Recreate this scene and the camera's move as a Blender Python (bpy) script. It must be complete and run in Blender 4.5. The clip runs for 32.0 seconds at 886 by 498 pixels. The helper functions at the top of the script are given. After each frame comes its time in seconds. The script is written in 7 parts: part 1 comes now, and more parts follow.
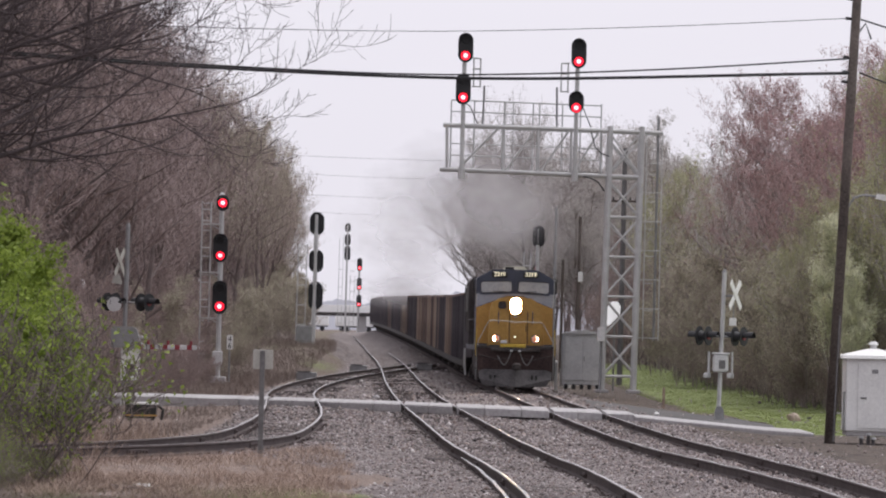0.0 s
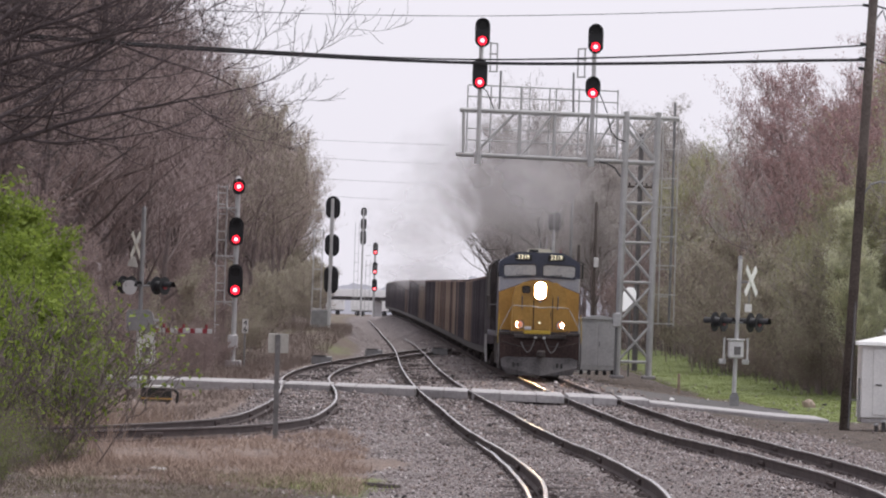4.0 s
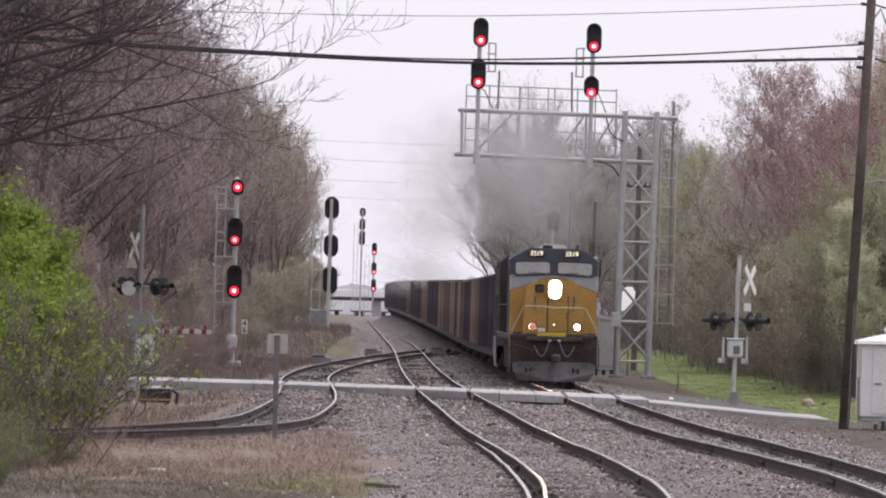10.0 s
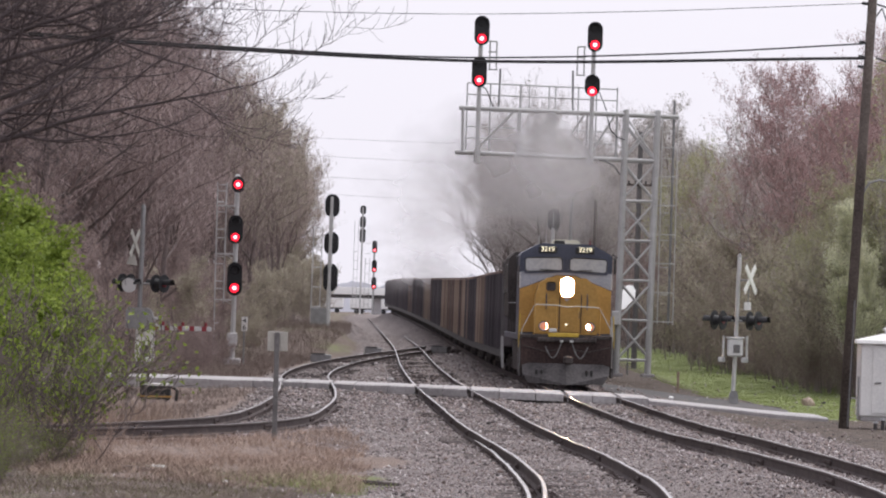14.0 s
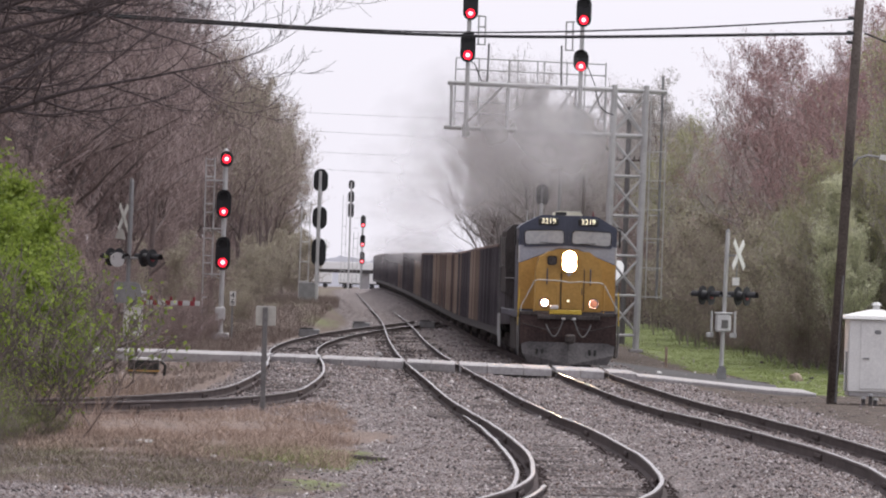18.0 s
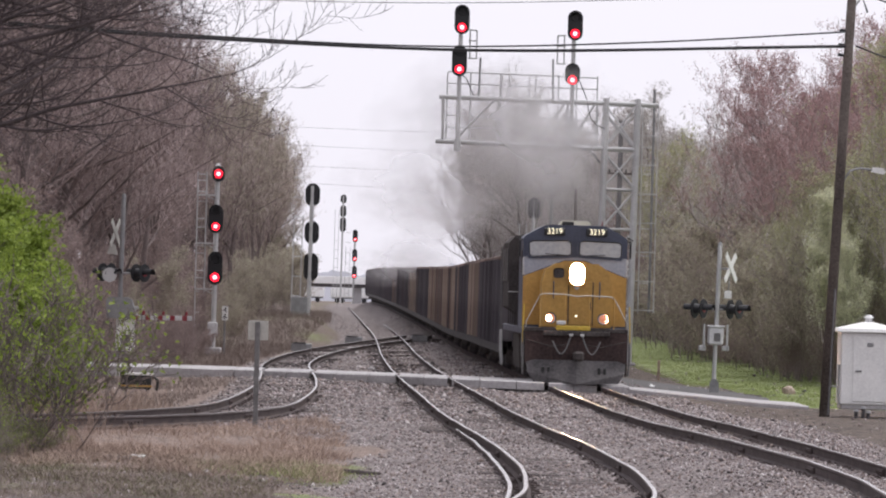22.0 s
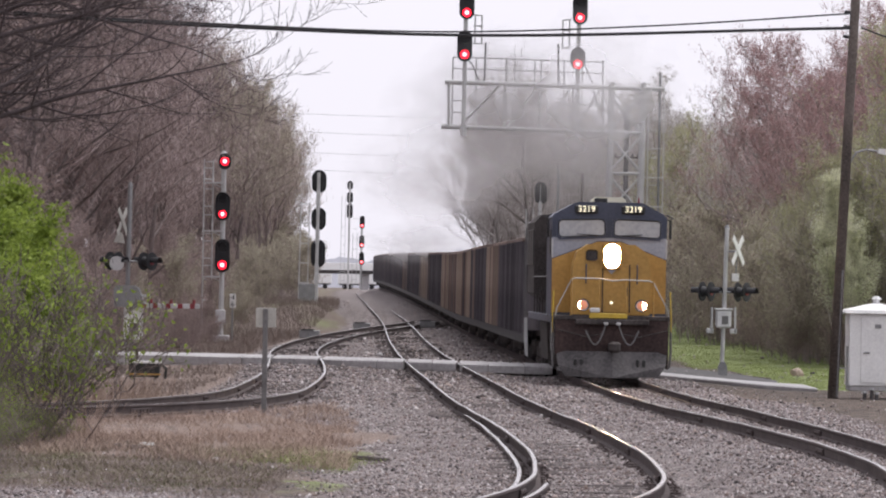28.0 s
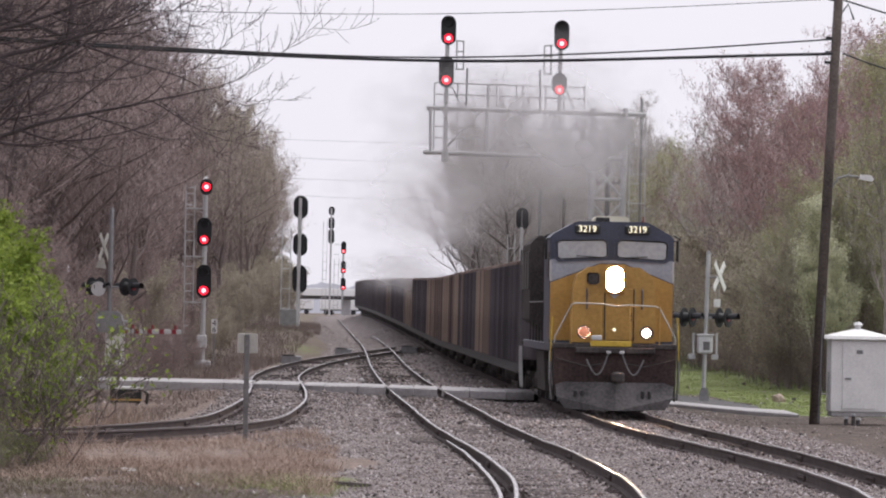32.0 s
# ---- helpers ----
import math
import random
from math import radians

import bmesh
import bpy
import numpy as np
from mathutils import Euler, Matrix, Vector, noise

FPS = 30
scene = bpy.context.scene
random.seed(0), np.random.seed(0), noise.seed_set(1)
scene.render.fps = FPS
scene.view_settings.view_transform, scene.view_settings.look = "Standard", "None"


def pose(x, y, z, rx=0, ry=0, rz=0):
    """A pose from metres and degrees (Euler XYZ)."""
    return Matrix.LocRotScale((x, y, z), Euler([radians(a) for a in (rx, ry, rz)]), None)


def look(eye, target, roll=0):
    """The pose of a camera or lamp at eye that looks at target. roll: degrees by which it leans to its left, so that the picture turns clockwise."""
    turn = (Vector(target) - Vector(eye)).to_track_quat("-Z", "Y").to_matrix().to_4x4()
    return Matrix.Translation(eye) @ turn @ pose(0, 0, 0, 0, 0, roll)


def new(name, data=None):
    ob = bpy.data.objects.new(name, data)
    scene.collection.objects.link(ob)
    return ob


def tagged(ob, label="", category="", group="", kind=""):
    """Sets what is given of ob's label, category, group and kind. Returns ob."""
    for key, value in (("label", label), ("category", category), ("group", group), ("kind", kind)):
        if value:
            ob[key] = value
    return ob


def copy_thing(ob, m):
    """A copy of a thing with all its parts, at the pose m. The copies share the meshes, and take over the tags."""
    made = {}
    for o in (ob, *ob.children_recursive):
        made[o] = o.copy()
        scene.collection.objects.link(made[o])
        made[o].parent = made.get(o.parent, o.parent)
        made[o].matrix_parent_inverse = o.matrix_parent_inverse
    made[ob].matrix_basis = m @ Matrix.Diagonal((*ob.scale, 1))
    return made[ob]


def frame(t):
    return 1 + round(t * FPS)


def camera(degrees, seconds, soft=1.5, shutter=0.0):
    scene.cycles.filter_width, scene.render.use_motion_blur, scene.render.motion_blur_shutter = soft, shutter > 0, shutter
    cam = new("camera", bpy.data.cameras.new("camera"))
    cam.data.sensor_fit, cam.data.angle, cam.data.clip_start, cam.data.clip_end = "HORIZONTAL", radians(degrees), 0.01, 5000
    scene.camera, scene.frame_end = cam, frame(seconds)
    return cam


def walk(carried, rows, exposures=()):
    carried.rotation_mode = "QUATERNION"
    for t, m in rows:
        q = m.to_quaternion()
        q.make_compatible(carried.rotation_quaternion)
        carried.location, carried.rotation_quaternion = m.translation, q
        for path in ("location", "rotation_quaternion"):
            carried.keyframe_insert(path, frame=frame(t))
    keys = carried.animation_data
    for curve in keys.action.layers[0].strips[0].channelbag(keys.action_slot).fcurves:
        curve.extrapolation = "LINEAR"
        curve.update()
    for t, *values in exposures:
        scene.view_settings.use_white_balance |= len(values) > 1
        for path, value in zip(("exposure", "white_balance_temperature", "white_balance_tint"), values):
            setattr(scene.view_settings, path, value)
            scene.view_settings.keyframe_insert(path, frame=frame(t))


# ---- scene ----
LENS = 10500.0          # focal length in units of the picture's width of 1568
EYE = (0.0, 0.0, 2.15)
LOOKS = [(0, 0.0, 147.0, 1.30), (0.5, -4.7, 145.8, 1.46), (1, -3.4, 152.2, 1.36), (1.5, -5.4, 156.4, 1.46), (2, -15.7, 146.0, 1.51), (2.5, -25.3, 137.2, 1.49),
    (3, -26.3, 131.7, 1.50), (3.5, -27.3, 124.9, 1.59), (5.5, -34.4, 110.3, 1.54), (6, -42.4, 108.9, 1.54), (6.5, -44.7, 121.7, 1.56), (7, -45.3, 128.9, 1.66),
    (7.5, -44.7, 134.2, 1.67), (8, -40.2, 133.9, 1.50), (8.5, -25.2, 131.2, 1.60), (9, -21.3, 124.1, 1.50), (9.5, -20.0, 120.3, 1.49), (10, -25.4, 119.5, 1.42),
    (10.5, -29.5, 117.9, 1.54), (11, -30.9, 113.8, 1.59), (11.5, -25.9, 106.9, 1.67), (12, -20.7, 108.2, 1.62), (12.5, -19.7, 113.0, 1.65), (13, -21.3, 119.0, 1.59),
    (13.5, -24.3, 117.2, 1.58), (15.5, -23.1, 106.3, 1.78), (16, -15.4, 93.8, 1.77), (16.5, -12.1, 78.0, 1.64), (17, -10.8, 73.7, 1.73), (17.5, -6.2, 75.9, 1.75),
    (18, -4.1, 71.9, 1.70), (18.5, -3.7, 74.6, 1.68), (19, -4.3, 82.7, 1.60), (19.5, -8.4, 84.1, 1.49), (20, -6.5, 93.3, 1.53), (20.5, 0.5, 96.9, 1.49),
    (21, 4.8, 102.5, 1.56), (21.5, 6.6, 101.1, 1.61), (22, 9.1, 97.2, 1.51), (22.5, 13.2, 89.8, 1.42), (23, 15.6, 86.2, 1.47), (23.5, 21.0, 81.8, 1.45),
    (24, 25.7, 73.6, 1.31), (24.5, 24.1, 60.4, 1.32), (26.5, 25.8, 43.7, 1.11), (27, 13.0, 48.6, 1.03), (27.5, 2.1, 59.2, 1.02), (28, -2.9, 71.2, 0.97),
    (28.5, -1.4, 93.4, 1.05), (29, 2.7, 110.5, 0.99), (29.5, 7.4, 129.8, 0.99), (30, 9.5, 128.8, 1.00), (30.5, 15.2, 121.5, 0.99), (31, 22.0, 118.4, 1.05),
    (31.5, 27.0, 118.2, 1.07), (32, 29.0, 117.1, 0.99)]
cam = camera(8.54, 32.0, soft=2.1)


def aim(a, b, roll):
    """The camera's pose: it stands at EYE and is turned by hand."""
    return look(EYE, (EYE[0] + a, EYE[1] + LENS, EYE[2] + b), roll)


walk(cam, [(t, aim(a, b, r)) for t, a, b, r in LOOKS], [(0.0, 0.06, 6260, 12), (6.0, 0.15, 6260, 12), (19.0, 0.22, 6260, 12), (27.0, 0.25, 6260, 12), (32.0, 0.15, 6260, 12)])

# ---- light: a white overcast sky and a weak, wide sun ----
world = bpy.data.worlds.new("overcast_sky")
scene.world = world
world.use_nodes = True
wn, wl = world.node_tree.nodes, world.node_tree.links
sky = wn.new("ShaderNodeTexSky")
sky.sky_type, sky.sun_disc = "NISHITA", False
sky.sun_elevation, sky.sun_rotation = radians(69), radians(49)
sky.air_density, sky.dust_density = 1.0, 4.0
dull = wn.new("ShaderNodeHueSaturation")
dull.inputs["Saturation"].default_value = 0.12
cloud = wn.new("ShaderNodeMix")
cloud.data_type = "RGBA"
cloud.inputs[0].default_value = 0.8
cloud.inputs[7].default_value = (8.6, 8.2, 8.6, 1)
wl.new(sky.outputs[0], dull.inputs["Color"])
wl.new(dull.outputs[0], cloud.inputs[6])
wl.new(cloud.outputs[2], wn["Background"].inputs["Color"])
wn["Background"].inputs["Strength"].default_value = 0.112
sun = new("sun", bpy.data.lights.new("sun", "SUN"))
sun.data.energy, sun.data.angle, sun.data.color = 1.9, radians(25), (1.0, 0.96, 0.9)
sun.matrix_basis = look((0, 0, 0), (-0.4, -0.35, -1.4))


# ---- materials ----
def mat(name, c1, c2, rough=0.8, metal=0.0, scale=4.0, fine=40.0, bump=0.3, detail=6.0, spread=0.5, glow=0.0, each=0.0, depth=0.02, stretch=None):
    """A worn surface: c1 and c2 mixed by coarse and fine noise, with relief; each: how far pieces differ."""
    m = bpy.data.materials.new(name)
    m.use_nodes = True
    n, l = m.node_tree.nodes, m.node_tree.links
    b = n["Principled BSDF"]
    tc = n.new("ShaderNodeTexCoord")
    na, nb = n.new("ShaderNodeTexNoise"), n.new("ShaderNodeTexNoise")
    for t, s in ((na, scale), (nb, fine)):
        t.inputs["Scale"].default_value, t.inputs["Detail"].default_value = s, detail
        if stretch:
            mp = n.new("ShaderNodeMapping")
            mp.inputs["Scale"].default_value = stretch
            l.new(tc.outputs["Object"], mp.inputs["Vector"])
            l.new(mp.outputs[0], t.inputs["Vector"])
        else:
            l.new(tc.outputs["Object"], t.inputs["Vector"])
    ad = n.new("ShaderNodeMath")
    ad.operation = "MULTIPLY_ADD"
    ad.inputs[1].default_value = 0.55
    l.new(nb.outputs[0], ad.inputs[0])
    hf = n.new("ShaderNodeMath")
    hf.operation = "MULTIPLY"
    hf.inputs[1].default_value = 0.45
    l.new(na.outputs[0], hf.inputs[0])
    l.new(hf.outputs[0], ad.inputs[2])
    rp = n.new("ShaderNodeValToRGB")
    rp.color_ramp.elements[0].position, rp.color_ramp.elements[1].position = 0.5 - spread * 0.3, 0.5 + spread * 0.3
    rp.color_ramp.elements[0].color, rp.color_ramp.elements[1].color = (*c1, 1), (*c2, 1)
    l.new(ad.outputs[0], rp.inputs[0])
    col = rp.outputs[0]
    if each:
        oi, hs = n.new("ShaderNodeObjectInfo"), n.new("ShaderNodeHueSaturation")
        mr = n.new("ShaderNodeMapRange")
        mr.inputs[3].default_value, mr.inputs[4].default_value = 1 - each, 1 + each
        l.new(oi.outputs["Random"], mr.inputs[0])
        l.new(mr.outputs[0], hs.inputs["Value"])
        l.new(col, hs.inputs["Color"])
        col = hs.outputs[0]
    l.new(col, b.inputs["Base Color"])
    b.inputs["Roughness"].default_value, b.inputs["Metallic"].default_value = rough, metal
    b.inputs["Specular IOR Level"].default_value = 0.15 if rough >= 0.7 else 0.5
    if bump:
        bp = n.new("ShaderNodeBump")
        bp.inputs["Strength"].default_value, bp.inputs["Distance"].default_value = bump, depth
        l.new(ad.outputs[0], bp.inputs["Height"])
        l.new(bp.outputs[0], b.inputs["Normal"])
    if glow:
        b.inputs["Emission Color"].default_value = (*c2, 1)
        b.inputs["Emission Strength"].default_value = glow
    return m


def leafy(name, c1, c2, scale=0.9, through_light=0.4):
    """Thin leaves, buds and petals: light shines partly through them; each leaf has its own shade."""
    m = bpy.data.materials.new(name)
    m.use_nodes = True
    n, l = m.node_tree.nodes, m.node_tree.links
    b = n["Principled BSDF"]
    tc, no, g = n.new("ShaderNodeTexCoord"), n.new("ShaderNodeTexNoise"), n.new("ShaderNodeNewGeometry")
    no.inputs["Scale"].default_value, no.inputs["Detail"].default_value = scale, 4
    l.new(tc.outputs["Object"], no.inputs["Vector"])
    ad = n.new("ShaderNodeMath")
    ad.operation = "MULTIPLY_ADD"
    ad.inputs[1].default_value = 0.5
    l.new(g.outputs["Random Per Island"], ad.inputs[0])
    hf = n.new("ShaderNodeMath")
    hf.operation = "MULTIPLY"
    hf.inputs[1].default_value = 0.5
    l.new(no.outputs[0], hf.inputs[0])
    l.new(hf.outputs[0], ad.inputs[2])
    rp = n.new("ShaderNodeValToRGB")
    rp.color_ramp.elements[0].position, rp.color_ramp.elements[1].position = 0.22, 0.78
    rp.color_ramp.elements[0].color, rp.color_ramp.elements[1].color = (*c1, 1), (*c2, 1)
    l.new(ad.outputs[0], rp.inputs[0])
    l.new(rp.outputs[0], b.inputs["Base Color"])
    b.inputs["Roughness"].default_value, b.inputs["Specular IOR Level"].default_value = 0.6, 0.2
    tl, mx = n.new("ShaderNodeBsdfTranslucent"), n.new("ShaderNodeMixShader")
    l.new(rp.outputs[0], tl.inputs[0])
    mx.inputs[0].default_value = through_light
    l.new(b.outputs[0], mx.inputs[1])
    l.new(tl.outputs[0], mx.inputs[2])
    l.new(mx.outputs[0], n["Material Output"].inputs["Surface"])
    return m


M = {}
M["galv"] = mat("galvanised_steel", (0.2, 0.2, 0.205), (0.34, 0.34, 0.345), 0.55, 0.35, 3, 30, 0.1)
M["alum"] = mat("weathered_aluminium_paint", (0.42, 0.42, 0.42), (0.6, 0.6, 0.6), 0.6, 0.1, 2, 20, 0.1)
M["black"] = mat("black_signal_paint", (0.008, 0.008, 0.01), (0.02, 0.02, 0.024), 0.6, 0, 3, 30, 0.1)
M["red"] = mat("red_lens_lit", (1.0, 0.01, 0.03), (1.0, 0.01, 0.03), 0.3, 0, 1, 1, 0, glow=2.3)
M["redcore"] = mat("red_lens_core_lit", (1.0, 0.4, 0.42), (1.0, 0.42, 0.44), 0.3, 0, 1, 1, 0, glow=2.6)
M["white"] = mat("white_paint", (0.66, 0.66, 0.65), (0.82, 0.82, 0.8), 0.55, 0, 2, 20, 0.1)
M["bright"] = mat("clean_white_enamel", (0.84, 0.85, 0.84), (0.9, 0.9, 0.9), 0.4, 0, 2, 20, 0)
M["stripe"] = mat("red_reflective_stripe", (0.2, 0.018, 0.03), (0.28, 0.03, 0.04), 0.5, 0, 2, 20, 0)
M["hut"] = mat("pale_grey_painted_steel", (0.5, 0.5, 0.51), (0.7, 0.7, 0.7), 0.5, 0.0, 1.5, 14, 0.1)
M["rail_top"] = mat("polished_rail_head", (0.42, 0.4, 0.39), (0.62, 0.6, 0.59), 0.27, 1.0, 0.8, 12, 0.05)
M["rail_side"] = mat("rusted_rail_web", (0.043, 0.034, 0.035), (0.105, 0.083, 0.08), 0.8, 0.1, 1.5, 18, 0.3)
M["tie"] = mat("creosoted_wood_tie", (0.05, 0.042, 0.042), (0.145, 0.124, 0.12), 0.9, 0, 3, 25, 0.6, each=0.35)
M["concrete"] = mat("worn_concrete", (0.3, 0.288, 0.29), (0.48, 0.465, 0.47), 0.85, 0, 0.8, 10, 0.3)
M["asphalt"] = mat("grey_asphalt", (0.07, 0.068, 0.068), (0.13, 0.125, 0.125), 0.85, 0, 0.6, 12, 0.3)
M["pole"] = mat("creosoted_pole_wood", (0.06, 0.05, 0.046), (0.16, 0.135, 0.12), 0.85, 0, 1.2, 18, 0.5)
M["cable"] = mat("black_cable_sheath", (0.012, 0.012, 0.014), (0.03, 0.03, 0.034), 0.6, 0, 2, 10, 0)
M["bark"] = mat("grey_brown_bark", (0.11, 0.09, 0.087), (0.24, 0.2, 0.19), 0.95, 0, 1.5, 14, 0.5, each=0.25)
# two paler copies of the bark above, with haze put into the colour
M["bark_pale"] = mat("pale_grey_bark", (0.2, 0.173, 0.165), (0.37, 0.322, 0.305), 0.95, 0, 1.5, 14, 0.4, each=0.2)
M["bark_hazy"] = mat("haze_paled_grey_bark", (0.24, 0.218, 0.21), (0.4, 0.37, 0.355), 0.95, 0, 1.5, 14, 0.3, each=0.15)
M["bark_dark"] = mat("dark_brown_bark", (0.06, 0.049, 0.051), (0.14, 0.115, 0.118), 0.95, 0, 1.5, 14, 0.3)
M["twig"] = mat("brown_twigs", (0.225, 0.18, 0.176), (0.385, 0.308, 0.3), 0.95, 0, 1.0, 8, 0, each=0.2)
# lightened and greyed, so some haze is in the twigs' colour
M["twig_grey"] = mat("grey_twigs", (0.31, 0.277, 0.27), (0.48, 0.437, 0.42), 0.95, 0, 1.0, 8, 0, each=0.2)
M["bud"] = leafy("red_maple_buds", (0.29, 0.172, 0.172), (0.47, 0.31, 0.305))
M["leaf"] = leafy("fresh_spring_leaves", (0.115, 0.165, 0.028), (0.34, 0.43, 0.085), 1.2)
M["leaf_dull"] = leafy("budding_olive_leaves", (0.32, 0.293, 0.228), (0.52, 0.48, 0.38))
M["leaf_brown"] = leafy("brown_spring_buds", (0.24, 0.187, 0.175), (0.43, 0.34, 0.318))
M["leaf_young"] = leafy("young_yellow_green_leaves", (0.3, 0.3, 0.18), (0.52, 0.51, 0.31))
# far buds, greyed and paled to carry the haze in their colour
M["leaf_far"] = leafy("haze_paled_far_buds", (0.35, 0.325, 0.305), (0.56, 0.53, 0.5))
M["blossom"] = leafy("cream_white_blossom", (0.42, 0.44, 0.28), (0.78, 0.77, 0.6))
M["straw"] = mat("dry_straw_grass", (0.21, 0.155, 0.13), (0.45, 0.345, 0.28), 0.9, 0, 0.5, 5, 0)
M["grass"] = mat("short_green_grass", (0.19, 0.235, 0.085), (0.33, 0.375, 0.15), 0.85, 0, 0.7, 8, 0)
M["navy"] = mat("dark_blue_locomotive_paint", (0.033, 0.04, 0.066), (0.06, 0.07, 0.11), 0.42, 0, 1.5, 14, 0.08)
M["yellow"] = mat("golden_yellow_locomotive_paint", (0.35, 0.197, 0.042), (0.5, 0.29, 0.068), 0.5, 0, 1.2, 12, 0.08)
M["greyband"] = mat("grey_blue_locomotive_paint", (0.26, 0.28, 0.33), (0.36, 0.38, 0.44), 0.45, 0, 1.5, 14, 0.08)
M["grime"] = mat("grimy_black_underframe", (0.036, 0.032, 0.031), (0.095, 0.083, 0.08), 0.8, 0.1, 2, 14, 0.3)
M["plow"] = mat("dusty_dark_grey_steel", (0.05, 0.047, 0.049), (0.125, 0.117, 0.118), 0.7, 0.1, 1.5, 14, 0.2)
# the sky reflected in the panes is put into this pale base colour
M["windscreen"] = mat("sky_pale_windscreen_glass", (0.3, 0.315, 0.335), (0.43, 0.445, 0.465), 0.12, 0.0, 1.0, 9, 0)
M["lamp"] = mat("headlight_lit", (1.0, 0.6, 0.3), (1.0, 0.62, 0.32), 0.3, 0, 1, 1, 0, glow=700.0)
M["reflector"] = mat("chromed_lamp_bowl", (0.5, 0.5, 0.5), (0.62, 0.62, 0.62), 0.25, 1.0, 2, 20, 0)
M["cream"] = mat("cream_roof_paint", (0.6, 0.57, 0.45), (0.78, 0.75, 0.6), 0.55, 0, 2, 20, 0.1)
M["stripe_yellow"] = mat("bright_yellow_edge_paint", (0.45, 0.31, 0.03), (0.62, 0.43, 0.05), 0.5, 0, 2, 20, 0.1)
M["rusty"] = mat("rusty_black_steel", (0.032, 0.024, 0.024), (0.085, 0.058, 0.054), 0.8, 0.1, 1.5, 12, 0.3)
M["board"] = mat("number_board_black", (0.01, 0.01, 0.01), (0.02, 0.02, 0.02), 0.4, 0, 2, 10, 0)
M["digit"] = mat("backlit_number_cream", (1.0, 0.9, 0.6), (1.0, 0.92, 0.65), 0.4, 0, 1, 1, 0, glow=0.9)
M["car_dark"] = mat("sooty_dark_steel", (0.068, 0.062, 0.072), (0.175, 0.158, 0.168), 0.75, 0.05, 0.5, 5, 0.15, each=0.3, stretch=(1, 1.2, 0.15))
M["car_tan"] = mat("dusty_tan_steel", (0.23, 0.18, 0.15), (0.48, 0.395, 0.33), 0.8, 0.05, 0.5, 5, 0.15, each=0.25, stretch=(1, 1.2, 0.15))
M["car_brown"] = mat("rust_brown_steel", (0.13, 0.096, 0.086), (0.3, 0.222, 0.197), 0.8, 0.05, 0.5, 5, 0.15, each=0.3, stretch=(1, 1.2, 0.15))
M["coal"] = mat("black_coal", (0.006, 0.006, 0.007), (0.03, 0.03, 0.032), 0.7, 0, 2, 14, 0.8)
M["post"] = mat("dull_grey_post", (0.12, 0.115, 0.115), (0.2, 0.195, 0.195), 0.7, 0.1, 3, 20, 0.1)
M["weed"] = mat("dull_brown_weeds", (0.13, 0.106, 0.094), (0.29, 0.237, 0.21), 0.95, 0, 0.6, 5, 0)
M["weed_green"] = mat("olive_green_weeds", (0.085, 0.083, 0.045), (0.2, 0.19, 0.105), 0.9, 0, 0.5, 5, 0)
M["sign_back"] = mat("dull_aluminium_sign_back", (0.36, 0.35, 0.32), (0.5, 0.49, 0.45), 0.6, 0.2, 3, 20, 0.05)


